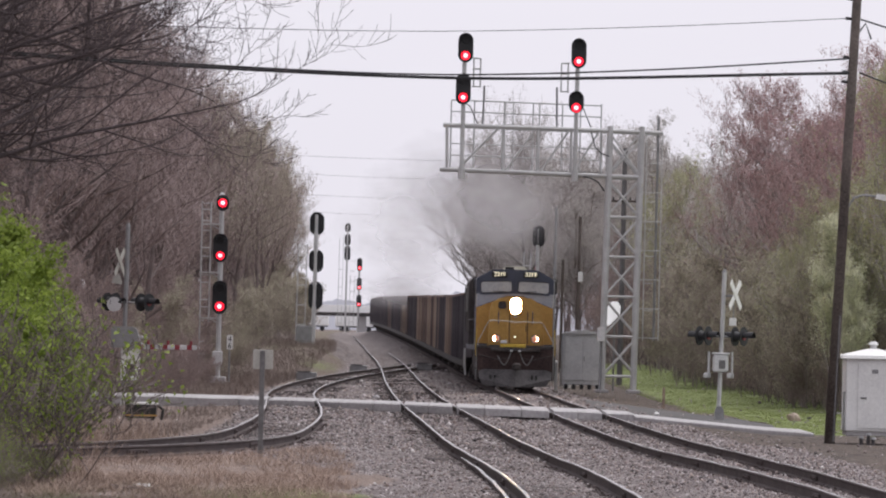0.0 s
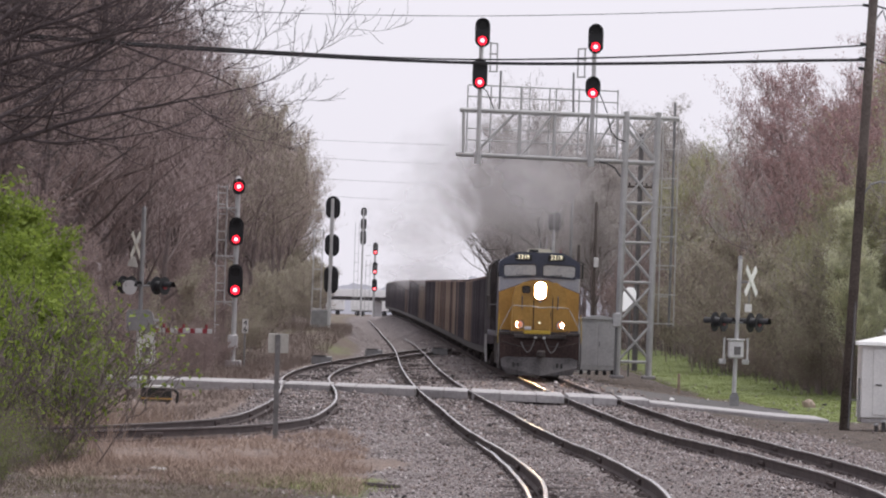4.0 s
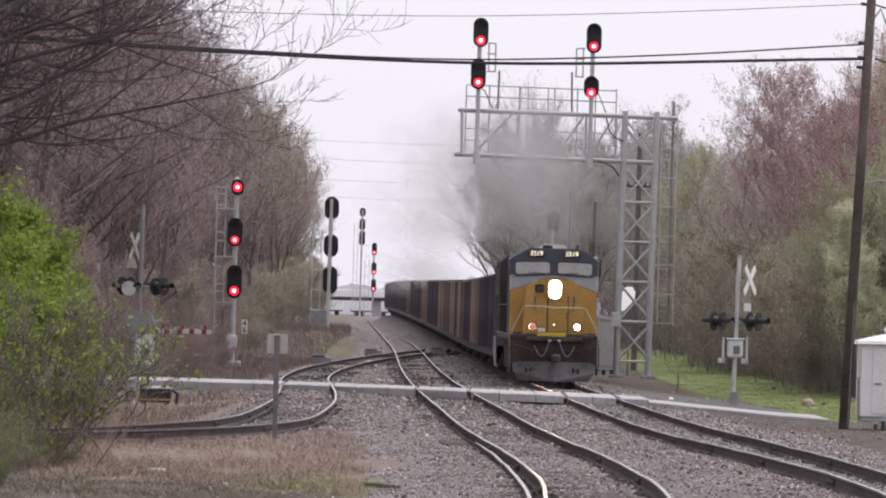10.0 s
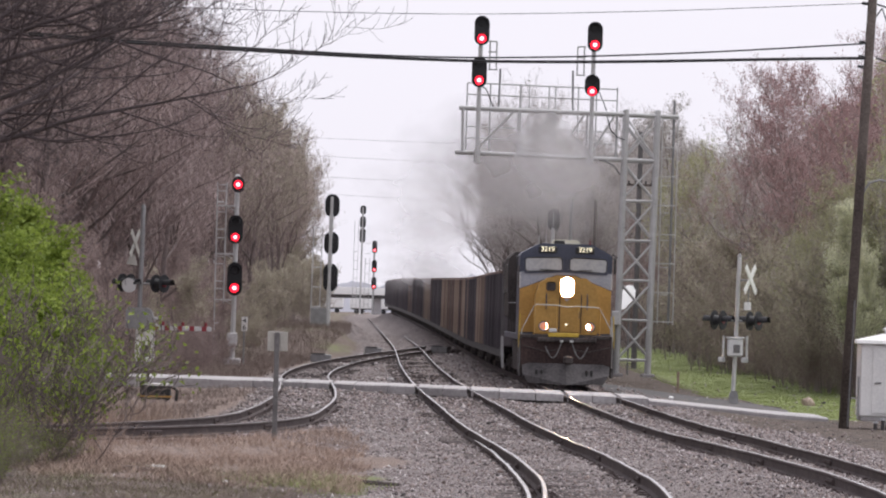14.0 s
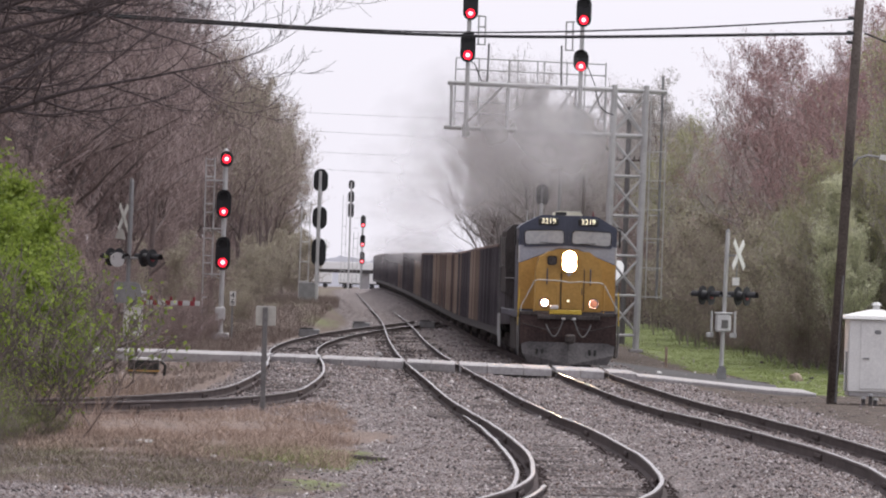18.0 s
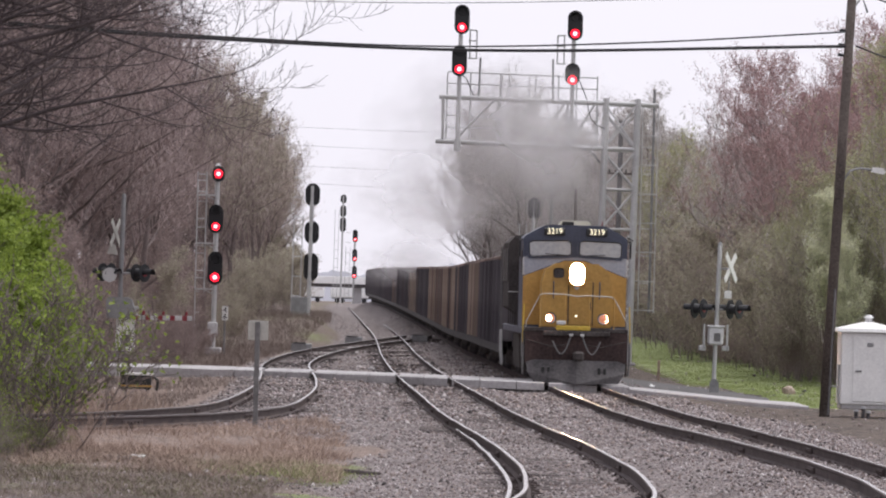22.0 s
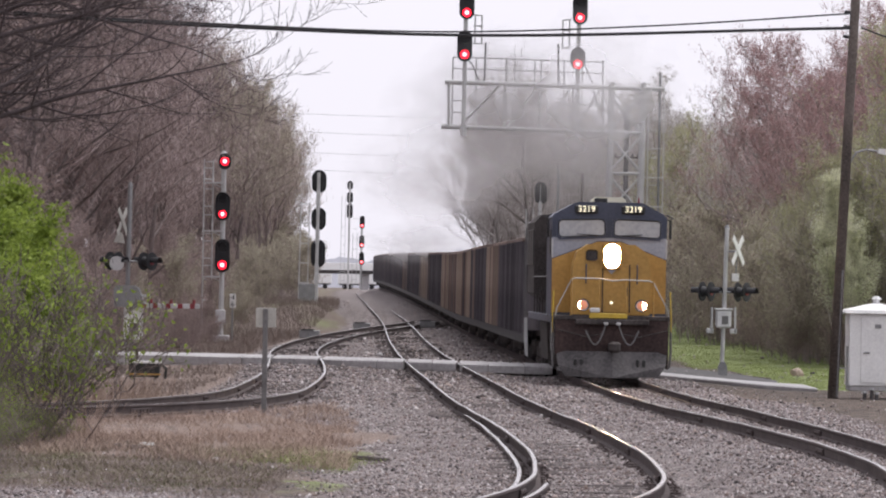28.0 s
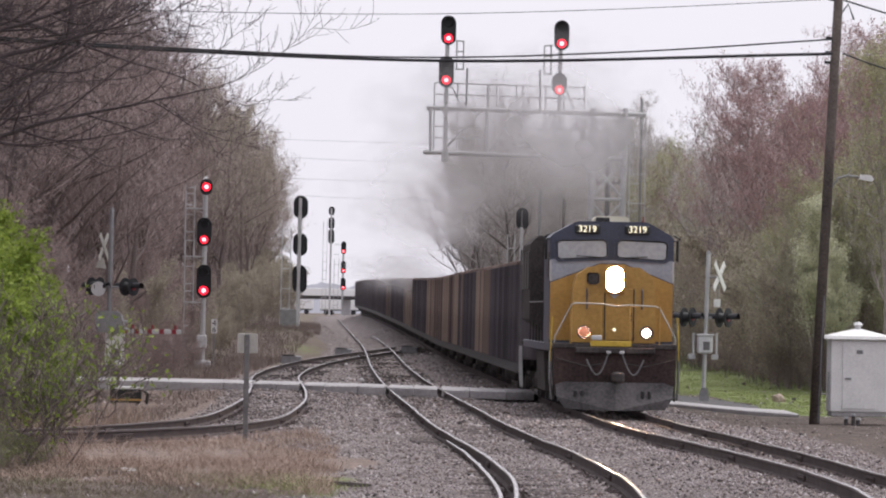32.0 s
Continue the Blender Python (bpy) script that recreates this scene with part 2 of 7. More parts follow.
# ---- mesh code ----
class Mesh:
    """Collects points and faces of one part."""

    def __init__(self):
        self.v, self.f = [], []

    def add(self, pts, faces):
        o = len(self.v)
        self.v += [tuple(p) for p in pts]
        self.f += [tuple(i + o for i in q) for q in faces]
        return self

    def box(self, x, y, z, w, d, h, c=0.0, m=None):
        """A box with its middle at x, y, z; c bevels its upright edges and its top and bottom rims."""
        a, b, e = w / 2, d / 2, h / 2
        if c <= 0:
            pts = [(sx * a, sy * b, sz * e) for sz in (-1, 1) for sx, sy in ((-1, -1), (1, -1), (1, 1), (-1, 1))]
            fs = [(3, 2, 1, 0), (4, 5, 6, 7)] + [(i, (i + 1) % 4, 4 + (i + 1) % 4, 4 + i) for i in range(4)]
        else:
            def ring(p, q, zz):
                return [(-p, -q + c, zz), (-p + c, -q, zz), (p - c, -q, zz), (p, -q + c, zz), (p, q - c, zz), (p - c, q, zz), (-p + c, q, zz), (-p, q - c, zz)]
            pts = ring(a - c, b - c, -e) + ring(a, b, -e + c) + ring(a, b, e - c) + ring(a - c, b - c, e)
            fs = [tuple(range(7, -1, -1)), tuple(range(24, 32))]
            fs += [(r * 8 + i, r * 8 + (i + 1) % 8, r * 8 + 8 + (i + 1) % 8, r * 8 + 8 + i) for r in range(3) for i in range(8)]
        pts = [Vector(p) for p in pts]
        if m is not None:
            pts = [m @ p for p in pts]
        return self.add([(p[0] + x, p[1] + y, p[2] + z) for p in pts], fs)

    def rod(self, p, q, r, r2=None, n=8, caps=True):
        """A round bar from p to q."""
        p, q = Vector(p), Vector(q)
        r2 = r if r2 is None else r2
        ax = (q - p).normalized()
        s = ax.orthogonal().normalized()
        t = ax.cross(s)
        pts = []
        for c, rr in ((p, r), (q, r2)):
            pts += [c + (s * math.cos(k * math.tau / n) + t * math.sin(k * math.tau / n)) * rr for k in range(n)]
        fs = [(i, (i + 1) % n, n + (i + 1) % n, n + i) for i in range(n)]
        if caps:
            fs += [tuple(range(n - 1, -1, -1)), tuple(range(n, 2 * n))]
        return self.add(pts, fs)

    def path(self, pts, r, n=6):
        """One bent round bar along points."""
        pts = [Vector(p) for p in pts]
        rings = []
        s = None
        for i, p in enumerate(pts):
            ax = (pts[min(i + 1, len(pts) - 1)] - pts[max(i - 1, 0)]).normalized()
            s = ax.orthogonal().normalized() if s is None else (s - ax * s.dot(ax)).normalized()
            t = ax.cross(s)
            rings += [p + (s * math.cos(k * math.tau / n) + t * math.sin(k * math.tau / n)) * r for k in range(n)]
        fs = [(j * n + i, j * n + (i + 1) % n, (j + 1) * n + (i + 1) % n, (j + 1) * n + i) for j in range(len(pts) - 1) for i in range(n)]
        return self.add(rings, fs + [tuple(range(n - 1, -1, -1)), tuple(range((len(pts) - 1) * n, len(pts) * n))])

    def prism(self, outline, y0, y1):
        """An outline in x, z pulled from y0 to y1."""
        n = len(outline)
        pts = [(x, y0, z) for x, z in outline] + [(x, y1, z) for x, z in outline]
        fs = [tuple(range(n)), tuple(range(2 * n - 1, n - 1, -1))] + [(i, n + i, n + (i + 1) % n, (i + 1) % n) for i in range(n)]
        return self.add(pts, fs)

    def data(self, name, material, smooth=False):
        me = bpy.data.meshes.new(name)
        me.from_pydata(self.v, [], self.f)
        for m in (material if isinstance(material, (list, tuple)) else [material]):
            me.materials.append(m)
        bm = bmesh.new()
        bm.from_mesh(me)
        bmesh.ops.recalc_face_normals(bm, faces=bm.faces)
        bm.to_mesh(me)
        bm.free()
        if smooth:
            me.shade_smooth()
        return me


def part(name, mesh, material, parent, label="", smooth=False, at=None):
    """Links a Mesh, or ready mesh data, as one object under a thing or a part."""
    ob = new(name, mesh.data(name, material, smooth) if isinstance(mesh, Mesh) else mesh)
    ob.parent = parent
    if at is not None:
        ob.matrix_basis = at
    if label:
        ob["label"] = label
    return ob


def thing(name, m, label, category, group="", kind=""):
    ob = new(name)
    ob.empty_display_size = 0.2
    ob.matrix_basis = m
    return tagged(ob, label, category, group, kind)


def ease(xs, ys):
    """A smooth curve through points, as a function that looks it up in a fine table."""
    xs, ys = np.array(xs, float), np.array(ys, float)
    h = np.diff(xs)
    d = np.diff(ys) / h
    s = np.zeros_like(xs)
    s[1:-1] = (d[:-1] * h[1:] + d[1:] * h[:-1]) / (h[1:] + h[:-1])
    s[0], s[-1] = d[0], d[-1]
    n = int(min(6000, max(600, (xs[-1] - xs[0]) * 4)))
    x = np.linspace(xs[0], xs[-1], n + 1)
    i = np.clip(np.searchsorted(xs, x, side="right") - 1, 0, len(h) - 1)
    t = (x - xs[i]) / h[i]
    y = ys[i] * (1 + 2 * t) * (1 - t) ** 2 + s[i] * h[i] * t * (1 - t) ** 2 + ys[i + 1] * t * t * (3 - 2 * t) + s[i + 1] * h[i] * t * t * (t - 1)
    table, x0, k, s0, s1, x1 = [float(q) for q in y], float(xs[0]), n / float(xs[-1] - xs[0]), float(s[0]), float(s[-1]), float(xs[-1])

    def f(q):
        if q <= x0:
            return table[0] + s0 * (q - x0)
        if q >= x1:
            return table[-1] + s1 * (q - x1)
        w = (q - x0) * k
        j = min(int(w), n - 1)
        return table[j] + (table[j + 1] - table[j]) * (w - j)
    return f


# ---- the lie of the land: three tracks as x and rail-top height over the way y ----
GRADE = ease([0, 270, 300, 350, 456, 553, 652, 714, 900, 1200, 6000], [0.05, 0.05, 0.1, 0.2, 0.45, 0.8, 1.2, 1.45, 1.85, 2.0, 2.0])
MAIN_X = ease([30, 45, 52, 57, 60, 63, 67, 73, 79, 86, 95, 106, 120, 138, 162, 197, 221, 251, 291, 328, 378, 448, 535, 648, 800, 1000, 1300],
              [-9.5, -3.0, -0.55, 0.6, 1.1, 1.46, 1.76, 1.91, 1.92, 1.81, 1.6, 1.24, 0.85, 0.48, -0.05, -0.73, -1.11, -1.55, -2.06, -2.56, -3.35, -4.6, -6.23, -8.48, -11.3, -14, -14])
TRAIN_X = ease([30, 60, 70, 76, 83, 91, 101, 114, 130, 144, 168, 198, 231, 268, 300, 329, 409, 504, 630, 720, 800, 900, 1000, 1200],
               [2.6, 5.5, 5.76, 5.7, 5.52, 5.35, 5.15, 4.95, 4.72, 4.5, 4.03, 3.44, 2.84, 2.2, 1.65, 1.1, -0.45, -2.45, -5.15, -7.0, -7.9, -7.6, -5.5, 2])
TRAIN_Z = ease([0, 95, 130, 180, 225, 270, 300, 329, 409, 504, 630, 720, 900, 1200], [0.1, 0.1, -0.1, -0.08, 0.02, 0.08, 0.22, 0.38, 0.82, 1.35, 1.95, 2.22, 2.4, 2.5])
SIDE_X = ease([86, 88, 93, 98, 104, 111, 119, 128, 143, 160, 175, 190, 215, 235, 255, 275, 300, 325, 350, 375],
              [-9.0, -7.9, -6.2, -5.1, -4.4, -3.9, -3.62, -3.56, -3.62, -3.95, -4.35, -4.78, -5.12, -5.1, -4.85, -4.4, -3.45, -2.35, -1.1, 0.05])
SIDE_Z = ease([80, 98, 119, 140, 270, 300, 350, 375, 400], [0.3, 0.2, 0.06, 0.05, 0.05, 0.1, 0.24, 0.42, 0.6])


def ground_z(x, y):
    """Height of the ground with its ballast beds, without the road."""
    z = GRADE(y) - 0.24
    if x > 6:
        z -= 0.2 * min(1, (x - 6) / 3) * (1 if y < 300 else max(0, 1 - (y - 300) / 100))
    if x < -5 and y > 290:
        z += min(1.0, (-5 - x) / 2.5) * min(1.0, (y - 290) / 50) * max(0.0, 1.15 - max(0, y - 380) / 300)
    if x < -2.2 and y < 110:
        z += 0.1 * min(1, (-2.2 - x) / 2) * min(1, (110 - y) / 20)
    for fx, fz, y0, y1 in ((MAIN_X, GRADE, 30, 1000), (TRAIN_X, TRAIN_Z, 30, 1000), (SIDE_X, SIDE_Z, 86, 370)):
        if y0 < y < y1:
            w = max(0.0, min(1.0, (3.1 - abs(x - fx(y))) / 1.6))
            # the cribs are filled to the tops of the ties, with bare patches in the older track
            low = 0.184 if fx is TRAIN_X else 0.196 + 0.03 * noise.noise((x * 0.6, y * 0.16, 7.0)) + max(0.0, min(0.02, (66 - y) * 0.004))
            if fx is TRAIN_X:
                low += max(-1.8, min(1.8, x - fx(y))) * 0.1 * max(0.0, min(1.0, (112 - y) / 30))
            z += (fz(y) - low - z) * w * w * (3 - 2 * w)
    return z + 0.025 * noise.noise((x * 0.35, y * 0.12, 0)) + 0.012 * noise.noise((x * 1.7, y * 0.6, 3))


# ---- ground, ballast, tracks, road ----
def ground_material():
    m = bpy.data.materials.new("trackside_ground")
    m.use_nodes = True
    n, l = m.node_tree.nodes, m.node_tree.links
    b = n["Principled BSDF"]
    tc = n.new("ShaderNodeTexCoord")
    at = n.new("ShaderNodeVertexColor")
    at.layer_name = "cover"
    sp = n.new("ShaderNodeSeparateColor")
    l.new(at.outputs[0], sp.inputs[0])

    def noisy(scale, a, c, lo=0.35, hi=0.65, kind="noise"):
        t = n.new("ShaderNodeTexNoise" if kind == "noise" else "ShaderNodeTexVoronoi")
        t.inputs["Scale"].default_value = scale
        if kind == "noise":
            t.inputs["Detail"].default_value = 8
        l.new(tc.outputs["Object"], t.inputs["Vector"])
        r = n.new("ShaderNodeValToRGB")
        r.color_ramp.elements[0].position, r.color_ramp.elements[1].position = lo, hi
        r.color_ramp.elements[0].color, r.color_ramp.elements[1].color = (*a, 1), (*c, 1)
        if kind == "noise":
            l.new(t.outputs[0], r.inputs[0])
        else:
            s2 = n.new("ShaderNodeSeparateColor")
            l.new(t.outputs["Color"], s2.inputs[0])
            l.new(s2.outputs[0], r.inputs[0])
        return t, r.outputs[0]

    def mix(fac, a, c):
        x = n.new("ShaderNodeMix")
        x.data_type = "RGBA"
        l.new(fac, x.inputs[0])
        l.new(a, x.inputs[6])
        l.new(c, x.inputs[7])
        return x.outputs[2]

    def sharpen(channel, scale):
        """The cover's edge, broken up by noise."""
        t = n.new("ShaderNodeTexNoise")
        t.inputs["Scale"].default_value, t.inputs["Detail"].default_value = scale, 6
        l.new(tc.outputs["Object"], t.inputs["Vector"])
        a = n.new("ShaderNodeMath")
        a.operation = "MULTIPLY_ADD"
        a.inputs[1].default_value = 0.9
        a.inputs[2].default_value = -0.45
        l.new(t.outputs[0], a.inputs[0])
        c = n.new("ShaderNodeMath")
        c.operation = "ADD"
        l.new(a.outputs[0], c.inputs[0])
        l.new(sp.outputs[channel], c.inputs[1])
        r = n.new("ShaderNodeMapRange")
        r.inputs[1].default_value, r.inputs[2].default_value = 0.38, 0.62
        l.new(c.outputs[0], r.inputs[0])
        return r.outputs[0]

    _, earth = noisy(3.2, (0.038, 0.03, 0.025), (0.14, 0.107, 0.088))
    st, stone = noisy(24, (0.085, 0.074, 0.072), (0.4, 0.352, 0.342), 0.0, 1.0, "cells")
    _, stain = noisy(0.35, (0.42, 0.37, 0.37), (1, 1, 1))
    mu = n.new("ShaderNodeMix")
    mu.data_type, mu.blend_type = "RGBA", "MULTIPLY"
    mu.inputs[0].default_value = 0.85
    l.new(stone, mu.inputs[6])
    l.new(stain, mu.inputs[7])
    _, straw = noisy(6, (0.13, 0.097, 0.083), (0.27, 0.205, 0.172))
    _, green = noisy(5, (0.12, 0.155, 0.052), (0.23, 0.265, 0.1))
    col = mix(sharpen(1, 2.5), earth, straw)
    col = mix(sharpen(2, 1.5), col, green)
    col = mix(sharpen(0, 3.0), col, mu.outputs[2])
    l.new(col, b.inputs["Base Color"])
    b.inputs["Roughness"].default_value = 0.95
    bp = n.new("ShaderNodeBump")
    bp.inputs["Strength"].default_value, bp.inputs["Distance"].default_value = 0.9, 0.04
    l.new(st.outputs["Distance"], bp.inputs["Height"])
    l.new(bp.outputs[0], b.inputs["Normal"])
    return m


def cover(x, y):
    """How much ballast, straw and green grass lie at a place."""
    mx, tx, sx = MAIN_X(max(y, 40)), TRAIN_X(max(y, 60)), SIDE_X(min(max(y, 86), 350))
    ballast = 0.0
    left = mx - 2.9 - max(0.0, (90 - y) * 0.02) + 0.9 * noise.noise((x * 0.5, y * 0.22, 5.0))
    if y > 100 and y < 350:
        left = min(left, sx - 1.5)
    if y > 350:
        left = mx - 3.5
    right = tx + 2.6 + (1.2 if y < 140 else 0)
    ballast = max(0.0, min(1.0, 0.5 + (x - left) * 0.9)) * max(0.0, min(1.0, 0.5 + (right - x) * 0.8))
    if y < 67:
        ballast = max(ballast, min(1.0, (67 - y) / 3 + 0.6 * noise.noise((x * 0.5, y * 0.2, 8.0))))
    straw = green = 0.0
    if x < left + 1:
        straw = 0.75
        if y > 250:
            straw, green = 0.5, 0.3 + 0.4 * noise.noise((x * 0.3, y * 0.03, 2.0))
        if y < 84:
            straw = 0.42 + 0.3 * noise.noise((x * 0.8, y * 0.2, 4.0))
            ballast = max(ballast, 0.1)
            green = 0.26 + 0.5 * noise.noise((x * 1.1, y * 0.3, 6.0))
        if 80 < y < 86 and x > -3.1:
            green = 0.5
        if 85 < y < 106:
            straw = 1.0
    if x > right - 0.5:
        straw = 0.25
        if y > 178 and x > 7.5 and y < 430:
            green = max(0.0, min(1.0, (y - 196) / 12)) * max(0, min(1, (x - 7.9 - (y - 190) * 0.004) / 2))
        if 162 < y < 204 and x > 9.5:
            green = max(green, min(1.0, (x - 9.5) / 0.6) * 0.95)
    return ballast, straw, green


def build_ground():
    xs = [-3500, -1500, -600, -250, -110, -60, -36, -24]
    xs += list(np.arange(-18, 20, 0.4)) + [21, 24, 30, 40, 60, 110, 250, 600, 1500, 3500]
    ys = [-300, -100, -30, 0, 20, 34, 42] + list(np.arange(46, 130, 0.7)) + list(np.arange(130, 240, 1.5)) + list(np.arange(240, 460, 5))
    ys += [470, 490, 520, 560, 600, 660, 740, 850, 1000, 1250, 1600, 2200, 3200, 4900]
    pts = [(x, y, ground_z(x, y)) for y in ys for x in xs]
    w = len(xs)
    fs = [(j * w + i, j * w + i + 1, (j + 1) * w + i + 1, (j + 1) * w + i) for j in range(len(ys) - 1) for i in range(w - 1)]
    me = bpy.data.meshes.new("ground")
    me.from_pydata(pts, [], fs)
    ca = me.color_attributes.new("cover", "FLOAT_COLOR", "POINT")
    ca.data.foreach_set("color", [c for p in pts for c in (*cover(p[0], p[1]), 1.0)])
    me.materials.append(ground_material())
    me.shade_smooth()
    tagged(new("ground", me), "stony railway ground with dry grass and weeds", "ground", kind="structure")


RAIL = [(-0.068, 0.0), (0.068, 0.0), (0.068, 0.012), (0.012, 0.035), (0.012, 0.125), (0.036, 0.14), (0.036, 0.166), (0.023, 0.175), (-0.024, 0.175), (-0.036, 0.166), (-0.036, 0.14), (-0.012, 0.125), (-0.012, 0.035), (-0.068, 0.012)]


def cant(fx, y):
    """How far a track leans into its near curve: the eastern one drops to the right."""
    return 0.1 * max(0.0, min(1.0, (112 - y) / 30)) if fx is TRAIN_X else 0.0


def rail_mesh(fx, fz, off, y0, y1):
    """One rail swept along a track, with a polished top."""
    ys = [y0]
    while ys[-1] < y1:
        ys.append(ys[-1] + (0.7 if ys[-1] < 120 else 2.0 if ys[-1] < 280 else 6.0))
    n = len(RAIL)
    pts, fs, top = [], [], []
    for y in ys:
        d = (fx(y + 0.5) - fx(y - 0.5))
        k = 1 / math.hypot(1, d)
        wob = 0.012 * noise.noise((y * 0.25, off * 7, 1.0)) if y < 300 else 0
        for a, b in RAIL:
            pts.append((fx(y) + (off + a) * k + wob, y - (off + a) * d * k, fz(y) - 0.175 + b - off * cant(fx, y) + wob * 0.7))
    for j in range(len(ys) - 1):
        for i in range(n):
            fs.append((j * n + i, j * n + (i + 1) % n, (j + 1) * n + (i + 1) % n, (j + 1) * n + i))
            top.append(1 if i == 7 else 0)
    fs += [tuple(range(n - 1, -1, -1)), tuple(range((len(ys) - 1) * n, len(ys) * n))]
    me = bpy.data.meshes.new("rail")
    me.from_pydata(pts, [], fs)
    me.materials.append(M["rail_side"])
    me.materials.append(M["rail_top"])
    me.polygons.foreach_set("material_index", top + [0, 0])
    return me


def build_track(name, label, fx, fz, y0, y1, tie0, tie1):
    tr = thing(name, Matrix.Identity(4), label, "railway track", "railway tracks", "structure")
    for off in (-0.753, 0.753):
        part("rail", rail_mesh(fx, fz, off, y0, y1), None, tr)
    rng = random.Random(name)
    ties = [Mesh().box(0, 0, 0, 2.6 + 0.05 * k, 0.23, 0.17, 0.012).data("tie", M["tie"]) for k in range(3)]
    plate = Mesh().box(0, 0, 0, 0.34, 0.19, 0.02, 0.004)
    for sx in (-0.12, 0.12):
        for sy in (-0.05, 0.05):
            plate.box(sx, sy, 0.018, 0.026, 0.026, 0.02)
    plate = plate.data("tie_plate", M["rail_side"])
    far = Mesh()
    y, k = y0, 0
    while y < y1:
        d = fx(y + 0.5) - fx(y - 0.5)
        m = pose(fx(y), y, fz(y) - 0.175 - 0.088 - 0.012, rng.uniform(-1, 1), math.degrees(math.atan(cant(fx, y))) + rng.uniform(-0.4, 0.4), math.degrees(-math.atan(d)) + rng.uniform(-1.2, 1.2)) @ Matrix.Translation((rng.uniform(-0.06, 0.06), 0, rng.uniform(-0.015, 0.006)))
        if tie0 <= y < tie1:
            t = part("tie", ties[k % 3], None, tr, at=m)
            if y < tie0 + 55:
                for off in (-0.753, 0.753):
                    part("tie_plate", plate, None, t, at=Matrix.Translation((off, 0, 0.096)))
        elif y < 330:
            far.box(*m.translation, 2.6, 0.23, 0.17, m=m.to_3x3())
        y += rng.uniform(0.5, 0.57)
        k += 1
    if name == "track_main":
        # a guard rail with a flared end, and an old rail lying outside the western one
        def flared(y):
            return fx(y) + (0.07 * max(0.0, (y - 69.5) / 3.0) ** 2)
        part("guard_rail", rail_mesh(flared, lambda q: fz(q) - 0.1, -0.753 + 0.15, 44, 68.5), None, tr)
        part("spare_rail", rail_mesh(lambda q: fx(q) + 0.15 * max(0.0, min(1.0, (q - 82) / 24)), lambda q: fz(q) - 0.1, -0.753 - 0.2, 40, 106), None, tr)
    # joint bars where the rail lengths meet
    bar = Mesh()
    for sx in (-1, 1):
        bar.box(sx * 0.03, 0, 0.08, 0.03, 0.86, 0.085, 0.008)
        for k in range(6):
            bar.rod((sx * 0.04, -0.35 + 0.14 * k, 0.08), (sx * 0.065, -0.35 + 0.14 * k, 0.08), 0.018, n=6)
    bar = bar.data("joint_bar", M["rail_side"])
    yj = max(y0, 50) + 3.0
    while yj < min(y1, 200):
        d = fx(yj + 0.5) - fx(yj - 0.5)
        for off, sh in ((-0.753, 0.0), (0.753, 5.9)):
            q = yj + sh
            part("joint_bar", bar, None, tr, at=pose(fx(q) + off, q - off * d, fz(q) - 0.175 - off * cant(fx, q), 0, 0, math.degrees(-math.atan(d))))
        yj += 11.9
    if far.v:
        tagged(part("far_ties", far, M["tie"], tr), kind="stuff")
    return tr


